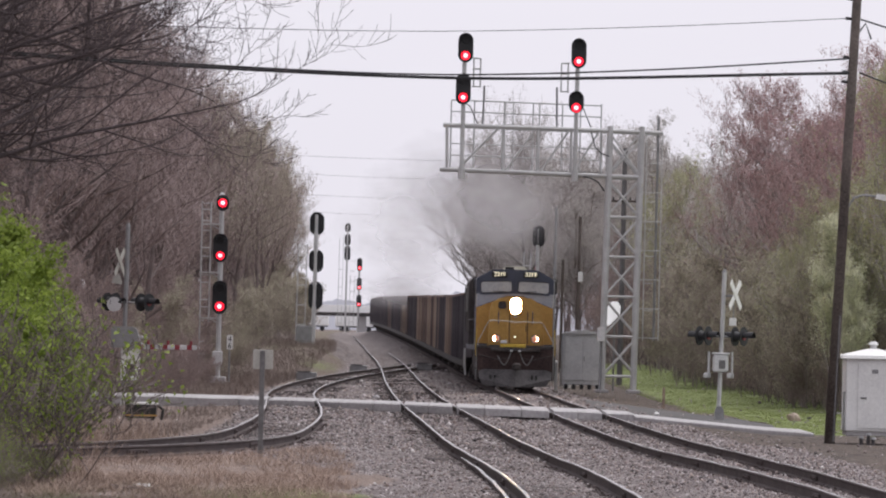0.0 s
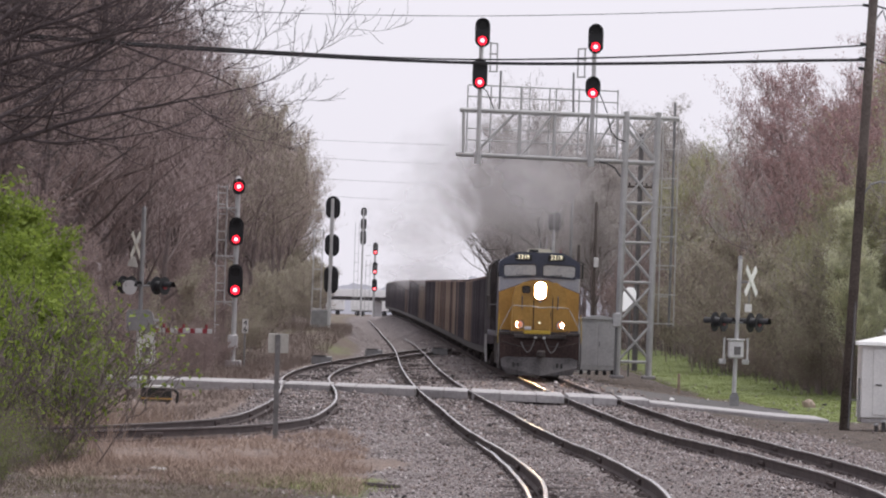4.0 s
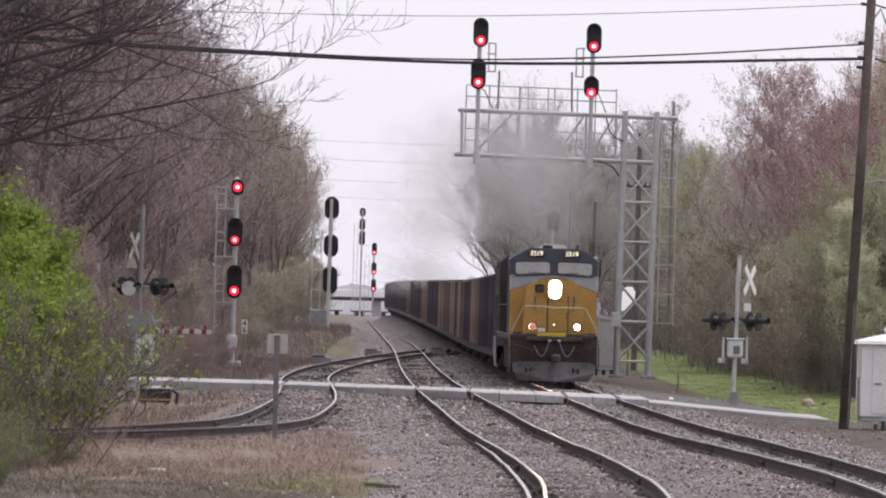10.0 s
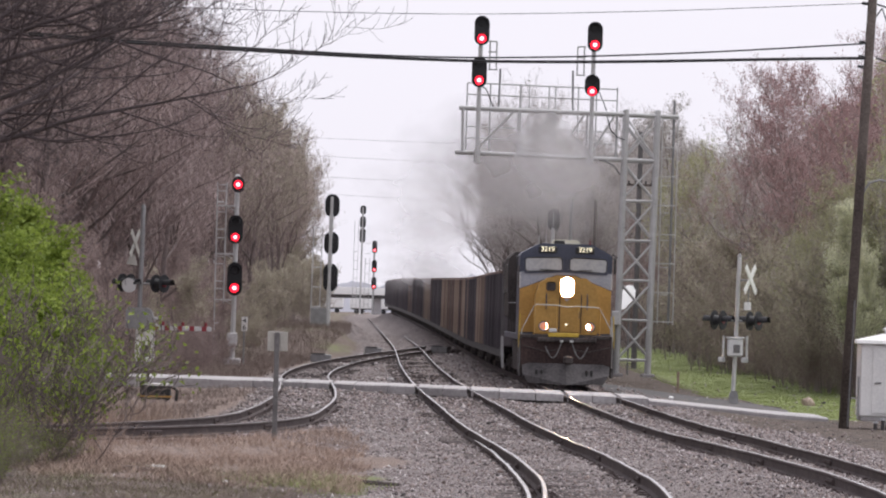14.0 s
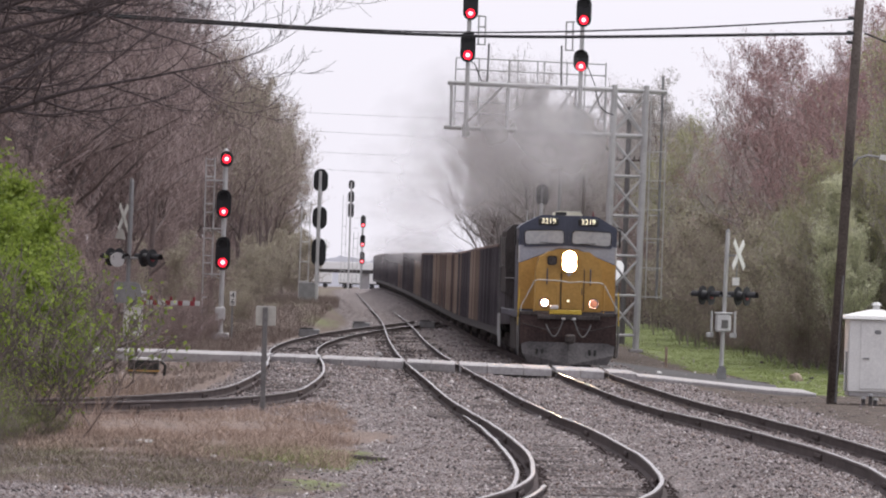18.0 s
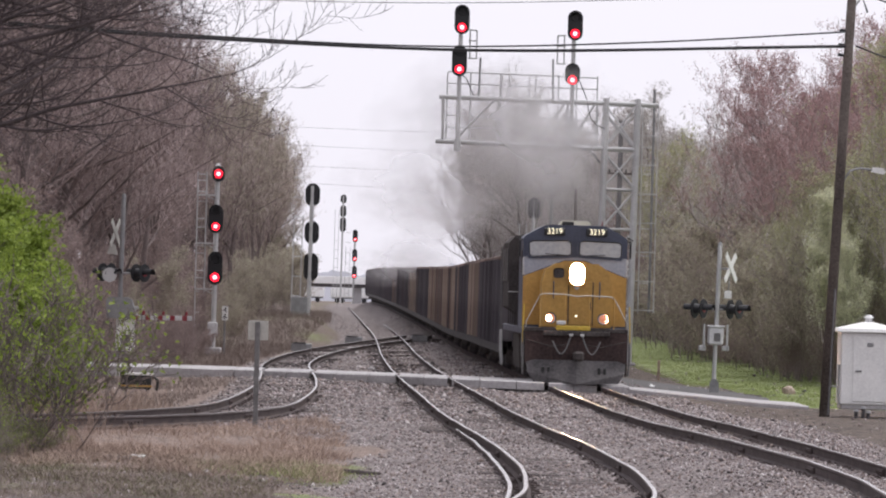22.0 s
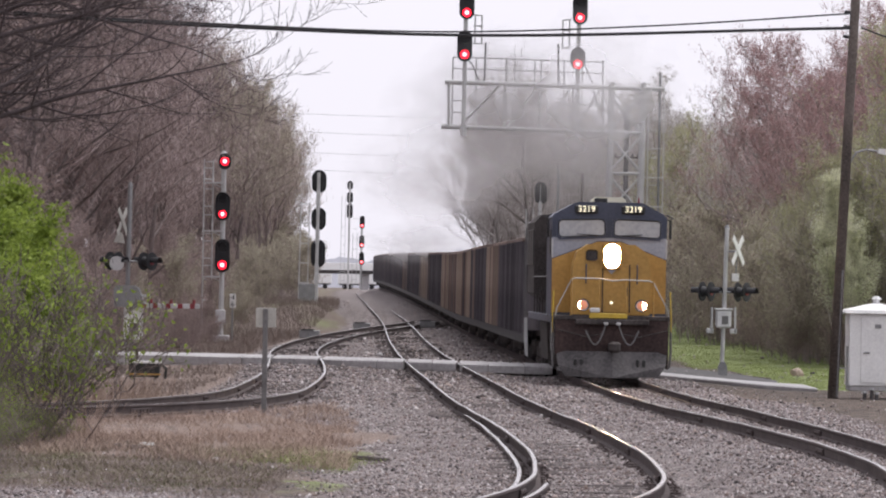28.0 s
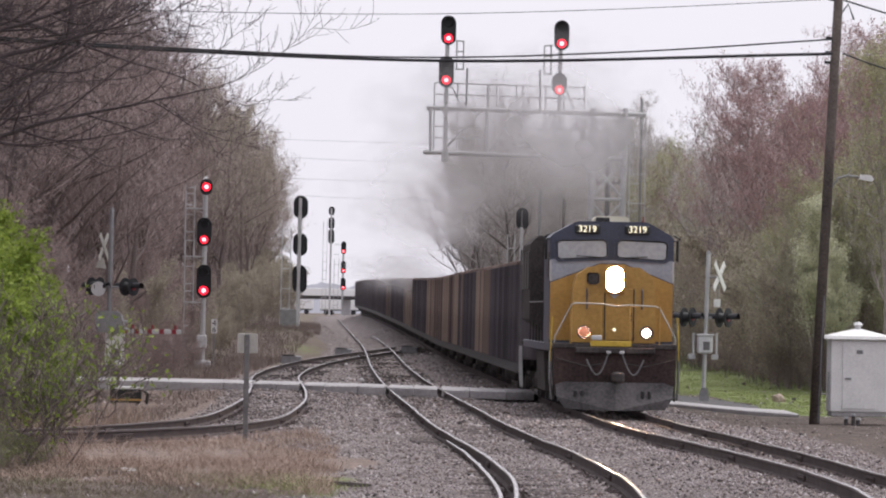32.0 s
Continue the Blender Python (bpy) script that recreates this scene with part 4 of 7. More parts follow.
        part("side_sill", Mesh().box(s * 1.42, 9.0, 1.55, 0.1, 17.8, 0.2, 0.02), M["navy"], lo)
        part("side_handrail", Mesh().path([(s * 1.46, 2.8, 2.65), (s * 1.46, 14.0, 2.65)], 0.02), M["post"], lo)
        for k in range(6):
            part("side_post", Mesh().rod((s * 1.46, 2.9 + 2.06 * k, 1.6), (s * 1.46, 2.9 + 2.06 * k, 2.66), 0.018), M["grime"], lo)
    # hood, radiators, tank
    part("hood", Mesh().prism([(-0.92, 1.62), (0.92, 1.62), (0.92, 4.15), (0.7, 4.4), (-0.7, 4.4), (-0.92, 4.15)], 2.7, 14.0), M["navy"], lo, "dark blue engine hood")
    # dark material instead of navy: the shade on this side is in the colour
    part("radiator_housing", Mesh().prism([(-1.05, 1.62), (1.05, 1.62), (1.05, 1.9), (1.46, 2.2), (1.46, 4.2), (1.25, 4.42), (-1.25, 4.42), (-1.46, 4.2), (-1.46, 2.2), (-1.05, 1.9)], 14.0, 19.4), M["grime"], lo, "broad radiator housing darkened for its shaded side")
    for k in range(3):
        part("radiator_grille", Mesh().box(-1.47, 15.0 + 1.7 * k, 3.5, 0.04, 1.4, 1.0, 0.01), M["board"], lo, "black radiator grille")
    for k in range(8):
        part("hood_door", Mesh().box(-0.935, 3.6 + 1.3 * k, 2.9, 0.03, 1.1, 2.0, 0.01), M["navy"], lo)
    part("exhaust_stack", Mesh().box(0, 8.2, 4.46, 0.5, 1.2, 0.2, 0.03), M["grime"], lo)
    part("equipment_cabinet", Mesh().box(-1.18, 4.2, 2.8, 0.5, 2.4, 2.3, 0.03), M["navy"], lo)
    part("deck", Mesh().box(0, 9.0, 1.56, 2.9, 22.0 - 0.2, 0.1, 0.02), M["grime"], lo)
    part("fuel_tank", Mesh().prism([(-1.3, 0.4), (-1.0, 0.25), (1.0, 0.25), (1.3, 0.4), (1.35, 1.4), (-1.35, 1.4)], 6.6, 11.8), M["grime"], lo)
    wheelset_truck(lo, 2.0, 3, 3.7, M["grime"])
    wheelset_truck(lo, 16.2, 3, 3.7, M["grime"])
    return lo


RIBS = {c: Mesh().prism([(-0.11, 0.98), (0.0, 0.98), (0.0, 3.7), (-0.09, 3.7)], -0.1, 0.1).data("rib", M[p]) for c, p in (("d", "car_dark"), ("t", "car_tan"), ("b", "car_brown"))}
PANELS = {c: Mesh().box(0, 0, 2.4, 0.03, 1.3, 2.48).data("side_panel", M[p]) for c, p in (("d", "car_dark"), ("t", "car_tan"), ("b", "car_brown"))}
STUB = Mesh().box(0, 0, 0, 0.1, 0.16, 0.3, 0.02).data("hopper_stub", M["post"])


def build_coal_car(ribs):
    """A high-sided open wagon, 15.4 m over the body, with ribs and side panels in the paints named by ribs."""
    most = max("dtb", key=ribs.count)
    paint = M[{"d": "car_dark", "t": "car_tan", "b": "car_brown"}[most]]
    label = {"d": "dark sooty steel coal wagon with ribbed sides", "t": "dusty tan steel coal wagon with dark ribs", "b": "rust-brown steel coal wagon with tan ribs"}[most]
    if most == "d" and ribs.count("d") < 11:
        label = "dark steel coal wagon with a few dusty tan ribs"
    car = thing("coal_wagon", Matrix.Identity(4), label, "railway wagon", "coal wagons of the train")
    w, y0, y1 = 1.5, 0.45, 15.75
    b = Mesh()
    for s in (-1, 1):
        b.box(s * w, 8.1, 2.41, 0.05, y1 - y0, 2.58)
    b.box(0, y0, 2.41, 2 * w, 0.06, 2.58).box(0, y1, 2.41, 2 * w, 0.06, 2.58)
    b.box(0, 8.1, 1.1, 2 * w, y1 - y0, 0.08)
    part("body", b, paint, car)
    for s in (-1, 1):
        part("top_rim", Mesh().box(s * w, 8.1, 3.74, 0.14, y1 - y0 + 0.06, 0.12, 0.02), M["car_brown"], car)
        part("side_sill", Mesh().box(s * (w + 0.0), 8.1, 1.06, 0.1, y1 - y0, 0.22, 0.02), M["car_dark"], car)
    step = (y1 - y0 - 0.24) / 10
    for k in range(11):
        part("rib", RIBS[ribs[k]], None, car, at=Matrix.Translation((-w - 0.02, y0 + 0.12 + k * step, 0)))
        part("hopper_stub", STUB, None, car, at=Matrix.Translation((-w - 0.02, y0 + 0.12 + k * step, 0.84)))
        if k < 10:
            part("side_panel", PANELS[ribs[k]], None, car, at=Matrix.Translation((-w - 0.035, y0 + 0.12 + (k + 0.5) * step, 0)))
    part("end_ladder", Mesh().path([(-1.5, 0.38, 1.1), (-1.5, 0.38, 3.6)], 0.02).path([(-1.1, 0.38, 1.1), (-1.1, 0.38, 3.6)], 0.02), M["car_dark"], car)
    # the coal heap
    rng = random.Random(5)
    nx, ny = 6, 24
    pts = [((i / nx - 0.5) * 2.9, y0 + 0.1 + (y1 - y0 - 0.2) * j / ny, 3.54 + 0.3 * (1 - (2 * i / nx - 1) ** 2) * min(1, j / 3, (ny - j) / 3) + rng.uniform(-0.05, 0.05)) for j in range(ny + 1) for i in range(nx + 1)]
    fs = [(j * (nx + 1) + i, j * (nx + 1) + i + 1, (j + 1) * (nx + 1) + i + 1, (j + 1) * (nx + 1) + i) for j in range(ny) for i in range(nx)]
    part("coal_load", Mesh().add(pts, fs), M["coal"], car, "heaped black coal")
    coupler(car, 0.1, -1)
    coupler(car, 16.1, 1)
    part("brake_gear", Mesh().box(0, 8.1, 0.75, 0.6, 9.0, 0.5, 0.05), M["grime"], car)
    wheelset_truck(car, 2.3, 2, 1.75, M["grime"])
    wheelset_truck(car, 13.9, 2, 1.75, M["grime"])
    return car


def build_train():
    """The locomotive and its wagons; returns each with its distance behind the cab front and its length."""
    row = [(build_locomotive(), 0.0, 19.0)]
    order = ["ddddddddddd", "dddddbtttbt", "tbtttdddddd", "ddddddbtddd", "ttttttbbddb", "bttttttttbd", "bbbdtdbbbbd", "ttbtttbbttt", "bttdddddddd", "ddddddddddd", "dddddddbddd",
             "ttdttdttttd", "tttdtttddtd", "ddddddddddd", "dddddbddddd", "ddddddddddd", "ddddddbtddd", "bbbdtdbbbbd"] + ["ddddddddddd", "dddddddbddd", "ddddddddddd", "dddddbddddd"] * 4
    built = {}
    for k, c in enumerate(order):
        back = 20.6 + 16.3 * k
        m = riding(FRONT0 + back, 16.2)
        if c in built:
            car = copy_thing(built[c], m)
        else:
            car = built[c] = build_coal_car(c)
            car.matrix_basis = m
        row.append((car, back, 16.2))
    return row


TRAIN = build_train()


# ---- signals and line-side things ----
def oval(w, h, n=10):
    """Outline of a backplate: straight sides, round ends, in x and z."""
    r, s = w / 2, h / 2 - w / 2
    return [(r * math.cos(a), s + r * math.sin(a)) for a in [math.pi * k / n for k in range(n + 1)]] + [(r * math.cos(a), -s + r * math.sin(a)) for a in [math.pi + math.pi * k / n for k in range(n + 1)]]


def signal_head(parent, x, y, z, w, h, lamps, back=False, lit=None, r=0.1):
    """A black oval signal head with hooded lenses; its face points to -y, or to +y when it shows its back."""
    s = 1 if back else -1
    hd = part("signal_head", Mesh().prism([(x + a, z + b) for a, b in oval(w, h)], y - 0.02, y + 0.02), M["black"], parent, "black oval signal head")
    part("lamp_case", Mesh().prism([(x + a, z + b) for a, b in oval(w * 0.62, h * 0.8)], y - s * 0.02, y - s * 0.26), M["black"], hd)
    for k in range(lamps):
        lz = z + ((lamps - 1) / 2 - k) * (h * 0.54 if lamps == 2 else h * 0.3)
        on = lit == k
        part("lens", Mesh().rod((x, y + s * 0.02, lz), (x, y + s * 0.05, lz), r, r * 0.92, n=18), M["red"] if on else M["black"], hd, "glowing red lens" if on else "")
        if on:
            part("lens_core", Mesh().rod((x, y + s * 0.05, lz), (x, y + s * 0.062, lz), r * 0.5, r * 0.4, n=14), M["redcore"], hd)
        v = Mesh()
        for j in range(9):
            a0, a1 = math.pi * (j / 9) * 1.3 - 0.47, math.pi * ((j + 1) / 9) * 1.3 - 0.47
            q = [(x + (r + 0.02) * math.cos(a), lz + (r + 0.02) * math.sin(a)) for a in (a0, a1)]
            v.add([(q[0][0], y + s * 0.02, q[0][1]), (q[1][0], y + s * 0.02, q[1][1]), (q[1][0], y + s * 0.24, q[1][1]), (q[0][0], y + s * 0.24, q[0][1])], [(0, 1, 2, 3)])
        part("hood", v, M["black"], hd)
    return hd


def ladder(parent, x, y, z0, z1, w=0.36, step=0.3, material="alum"):
    for s in (-1, 1):
        part("ladder_rail", Mesh().rod((x + s * w / 2, y, z0), (x + s * w / 2, y, z1), 0.02), M[material], parent)
    z = z0 + step
    while z < z1:
        part("rung", Mesh().rod((x - w / 2, y, z), (x + w / 2, y, z), 0.014), M[material], parent)
        z += step


def build_signal_bridge():
    g = thing("signal_bridge", pose(0, 228, 0), "pale lattice cantilever signal bridge with red signals over the tracks", "signal bridge")
    legs = [(6.28, 0), (7.5, 0), (6.28, 1.25), (7.5, 1.25)]
    for x, y in legs:
        part("leg", Mesh().rod((x - 0.06, y, -0.05), (x + 0.06, y, 10.22), 0.11, n=10), M["alum"], g)
        part("foot_plate", Mesh().box(x - 0.06, y, 0.02, 0.5, 0.5, 0.12, 0.02), M["concrete"], g)
    z = 0.6
    while z < 8.3:
        for y in (0, 1.25):
            part("cross_brace", Mesh().rod((6.28, y, z), (7.5, y, z), 0.05), M["alum"], g)
            part("diagonal", Mesh().rod((6.28, y, z + 0.05), (7.5, y, z + 1.45), 0.035), M["alum"], g)
            part("diagonal", Mesh().rod((7.5, y, z + 0.05), (6.28, y, z + 1.45), 0.035), M["alum"], g)
        for x in (6.28, 7.5):
            part("side_diagonal", Mesh().rod((x, 0, z), (x, 1.25, z + 1.5), 0.03), M["alum"], g)
        z += 1.53
    for a, b in ((6.28, 7.5), (7.5, 6.28)):
        part("diagonal", Mesh().rod((a, 0, 8.35), (b, 0, 10.0), 0.035), M["alum"], g)
    # cantilever truss
    for y in (0, 1.25):
        part("top_chord", Mesh().rod((-0.1, y, 10.13), (8.35, y, 10.0), 0.07), M["alum"], g)
        part("bottom_chord", Mesh().rod((-0.2, y, 8.42), (7.5, y, 8.27), 0.07), M["alum"], g)
        part("end_post", Mesh().rod((0.08, y, 8.4), (0.05, y, 10.1), 0.06), M["alum"], g)
        for x in (2.2, 3.55, 4.85, 6.0):
            part("truss_post", Mesh().rod((x, y, 8.36), (x, y, 10.08), 0.035), M["alum"], g)
        for a, b in ((0.45, 2.05), (2.3, 3.5), (3.65, 4.8), (4.95, 5.95)):
            part("truss_diagonal", Mesh().rod((a, y, 8.38), (b, y, 10.08), 0.04), M["alum"], g)
    for x in (0.05, 1.2, 2.2, 3.55, 4.85, 6.0, 7.4):
        part("cross_tie", Mesh().rod((x, 0, 8.36), (x, 1.25, 8.36), 0.035), M["alum"], g)
    walk_deck = Mesh()
    for k in range(36):
        walk_deck.box(0.1 + 0.17 * k, 0.62, 8.44, 0.09, 1.0, 0.03)
    part("walkway", walk_deck, M["galv"], g)
    for zz in (11.06, 10.62):
        part("handrail", Mesh().rod((0.2, 1.2, zz + 0.07), (6.0, 1.2, zz - 0.03), 0.028), M["alum"], g)
    for zz in (9.45, 9.0):
        part("handrail", Mesh().rod((0.2, 1.2, zz), (6.0, 1.2, zz - 0.08), 0.025), M["alum"], g)
    for x in (0.2, 1.1, 2.28, 3.37, 3.62, 4.5, 5.2, 6.0):
        part("rail_post", Mesh().rod((x, 1.2, 8.4), (x, 1.2, 11.1), 0.028), M["alum"], g)
    ladder(g, 2.42, 0.4, 8.4, 11.1)
    ladder(g, 8.0, 0.9, 2.1, 10.0, 0.45, 1.05)
    part("ladder_pole", Mesh().rod((8.18, 0.6, 2.0), (8.2, 0.6, 10.62), 0.05), M["galv"], g)
    for k in range(8):
        part("cage_hoop", Mesh().path([(7.62, 0.9, 2.1 + 1.12 * k), (7.75, 0.35, 2.1 + 1.12 * k), (8.3, 0.35, 2.1 + 1.12 * k), (8.38, 0.9, 2.1 + 1.12 * k)], 0.022), M["alum"], g)
    for x in (7.75, 8.35):
        part("cage_bar", Mesh().rod((x, 0.36, 2.0), (x, 0.36, 10.1), 0.022), M["alum"], g)
    # signal masts
    for x, top, heads in ((0.67, 13.3, ((13.09, 1.14), (11.5, 1.2))), (5.02, 13.2, ((12.97, 1.16), (11.1, 0.84)))):
        part("signal_mast", Mesh().rod((x - 0.03, -0.15, 8.1), (x, -0.15, top), 0.085), M["alum"], g)
        part("mast_base", Mesh().rod((x - 0.03, -0.15, 8.05), (x - 0.03, -0.15, 8.5), 0.13), M["alum"], g)
        for k, (z, h) in enumerate(heads):
            signal_head(g, x + (0.03 if k == 0 else -0.03), -0.32, z, 0.58, h, 2, lit=1, r=0.17)
        s = 1 if x < 3 else -1
        # maintenance platforms beside the heads
        for a, b in (((0.3, 12.72), (0.62, 12.7)), ((0.62, 12.7), (0.62, 11.62)), ((0.3, 12.3), (0.62, 12.3)), ((0.3, 11.62), (0.66, 11.62)), ((0.36, 12.7), (0.36, 11.62))):
            part("platform_rail", Mesh().rod((x + s * a[0], 0.1, a[1] - (0 if s > 0 else 0.12)), (x + s * b[0], 0.1, b[1] - (0 if s > 0 else 0.12)), 0.03), M["alum"], g)
        part("platform_post", Mesh().rod((x + s * 0.75, 0.1, 10.1), (x + s * 0.78, 0.1, 11.66), 0.04), M["galv"], g)
        pts = [(x + 0.1, -0.1, 10.95), (x + 0.25, -0.1, 10.85), (x + 0.45, -0.05, 10.4), (x + 0.55, 0, 10.15)]
        part("cable_loop", Mesh().path(pts, 0.02), M["cable"], g)
    part("cable_loop", Mesh().path([(5.6, -0.1, 9.95), (5.75, -0.1, 9.4), (6.0, -0.1, 9.15), (6.3, -0.1, 9.05)], 0.024), M["cable"], g)
    part("cable_loop", Mesh().path([(5.3, -0.1, 8.25), (5.6, -0.1, 8.2), (5.9, -0.1, 8.05), (6.15, -0.1, 7.7)], 0.03), M["cable"], g)
    part("junction_box", Mesh().box(6.15, -0.15, 2.2, 0.32, 0.25, 0.55, 0.03), M["hut"], g)
    part("conduit", Mesh().rod((6.15, -0.12, 0.05), (6.15, -0.12, 2.0), 0.05), M["galv"], g)


def build_three_head_signal():
    g = thing("signal_mast", pose(-9.0, 240, 0.05), "tall grey mast with three red signal heads and a ladder", "railway signal")
    part("mast", Mesh().rod((0, 0, -0.1), (0.02, 0, 7.45), 0.1), M["alum"], g)
    part("finial", Mesh().rod((0.02, 0, 7.42), (0.02, 0, 7.55), 0.13, 0.05), M["alum"], g)
    signal_head(g, 0.06, -0.2, 7.12, 0.5, 0.66, 1, lit=0, r=0.17)
    signal_head(g, 0.0, -0.2, 5.3, 0.6, 1.16, 2, lit=1, r=0.16)
    signal_head(g, 0.02, -0.2, 3.3, 0.6, 1.36, 2, lit=1, r=0.18)
    part("junction_box", Mesh().box(-0.02, -0.1, 0.85, 0.4, 0.3, 0.55, 0.03), M["hut"], g)
    part("footing", Mesh().box(0, 0, -0.05, 0.7, 0.7, 0.3, 0.04), M["concrete"], g)
    for x in (-0.78, -0.42):
        part("ladder_rail", Mesh().rod((x, 0.2, 0.2 if x < -0.5 else 2.3), (x, 0.2, 7.2), 0.03), M["alum"], g)
    for z in (7.1, 6.85, 6.4, 6.0, 5.3, 4.95, 4.2, 3.9, 3.2, 2.9, 2.35, 1.5, 1.0):
        part("rung", Mesh().rod((-0.78, 0.2, z), (-0.42 if z > 2.5 else -0.6, 0.2, z), 0.022), M["alum"], g)
    for z in (6.25, 4.3, 2.45):
        part("platform", Mesh().box(-0.4, 0.1, z, 0.8, 0.5, 0.06), M["alum"], g)
        part("platform_stay", Mesh().rod((-0.45, 0.1, z), (0.0, 0.1, z - 0.22), 0.025), M["alum"], g)


def build_dark_signal(name, x, y, z, base, top, heads, k, label):
    g = thing(name, pose(x, y, 0), label, "railway signal")
    part("mast", Mesh().rod((-0.06, 0, base), (0, 0, top), 0.085 * k), M["alum"], g)
    part("ladder_rail", Mesh().rod((-0.75 * k, 0.2, base + 0.2), (-0.7 * k, 0.2, top - 1.2 * k), 0.035), M["alum"], g)
    part("ladder_rail", Mesh().rod((-0.4 * k, 0.2, base + 0.2), (-0.35 * k, 0.2, top - 1.2 * k), 0.03), M["alum"], g)
    for j in range(7):
        part("rung", Mesh().rod((-0.75 * k, 0.2, base + 0.8 * (j + 1) * k), (-0.35 * k, 0.2, base + 0.8 * (j + 1) * k), 0.03), M["alum"], g)
    for hz, w, h in heads:
        signal_head(g, 0.02, -0.18 if z else 0.18, hz, w, h, 2, back=not z, lit=1 if z else None, r=0.17)
    if y < 500:
        part("relay_case", Mesh().box(-0.6, 0.2, base + 0.6, 1.0, 0.6, 1.1, 0.04), M["galv"], g)


def crossing_lights(parent, z, turn, width=0.55):
    """A bar with two pairs of hooded flashers, turned out of the line of the tracks."""
    part("light_bar", Mesh().rod((-width * 1.25, 0, z), (width * 1.25, 0, z - 0.02), 0.035), M["galv"], parent)
    for x in (-width, width):
        for sx in (-1, 1):
            m = pose(x + sx * 0.12, 0, z, 0, 0, turn if sx > 0 else turn + 180)
            d = part("backplate", Mesh().rod((0.0, 0, 0), (0.03, 0, 0), 0.3, n=20).rod((-0.16, 0, 0), (0.0, 0, 0), 0.12, 0.17, n=14), M["black"], parent, at=m)
            v = Mesh()
            for j in range(10):
                a0, a1 = math.pi * 1.2 * j / 10 - 0.3, math.pi * 1.2 * (j + 1) / 10 - 0.3
                q = [(0.14 * math.cos(w), 0.14 * math.sin(w)) for w in (a0, a1)]
                v.add([(0.03, q[0][0], q[0][1]), (0.03, q[1][0], q[1][1]), (0.36, q[1][0], q[1][1]), (0.36, q[0][0], q[0][1])], [(0, 1, 2, 3)])
            part("hood", v, M["black"], d)
            part("lens", Mesh().rod((0.03, 0, 0), (0.05, 0, 0), 0.12, n=14), M["stripe"], d)


def crossbuck(parent, z, turn, y=0.0, x=0.0, material="white", label="white crossbuck blade"):
    m = pose(x, y, z, 0, 0, turn)
    for a in (-48, 48):
        part("crossbuck_blade", Mesh().box(0, 0, 0, 0.2, 0.025, 1.22, 0.004), M[material], parent, label, at=m @ pose(0, 0.014 if a > 0 else -0.014, 0, 0, a, 0))


def build_crossing_signal_east():
    g = thing("crossing_signal", pose(8.7, 184, -0.38), "grey crossing signal mast with crossbuck and dark flashers", "crossing signal", "crossing signals")
    part("mast", Mesh().rod((-0.05, 0, 0), (0.05, 0, 4.6), 0.066), M["alum"], g)
    part("mast_cap", Mesh().rod((0.05, 0, 4.58), (0.05, 0, 4.68), 0.085, 0.03), M["galv"], g)
    part("base", Mesh().prism([(-0.17, 0), (0.12, 0), (0.11, 0.3), (0.04, 0.42), (-0.1, 0.42), (-0.16, 0.3)], -0.15, 0.15), M["galv"], g)
    crossbuck(g, 3.88, 66, -0.05, 0.4)
    part("crossbuck_arm", Mesh().rod((0.05, 0, 3.85), (0.4, -0.05, 3.86), 0.03), M["galv"], g)
    part("sign_plate", Mesh().box(0.33, -0.06, 3.05, 0.22, 0.02, 0.24, 0.004), M["white"], g, "small white sign plate")
    part("sign_stem", Mesh().rod((0.34, -0.04, 3.1), (0.36, -0.04, 3.6), 0.02), M["galv"], g)
    crossing_lights(g, 2.6, -28)
    gm = Mesh().box(-0.02, 0, 1.76, 0.48, 0.44, 0.56, 0.05)
    part("gate_motor_case", gm, M["hut"], g)
    part("case_lid", Mesh().box(-0.02, 0, 2.06, 0.56, 0.5, 0.06, 0.02), M["hut"], g)
    part("case_window", Mesh().box(0.02, -0.225, 1.72, 0.2, 0.02, 0.26, 0.008), M["post"], g, "grey inspection cover")
    for x in (-0.38, 0.34):
        part("counterweight_arm", Mesh().box(x, 0, 1.72, 0.06, 0.3, 0.8, 0.01).box(x - 0.05, -0.05, 1.38, 0.22, 0.2, 0.16, 0.02), M["alum"], g)


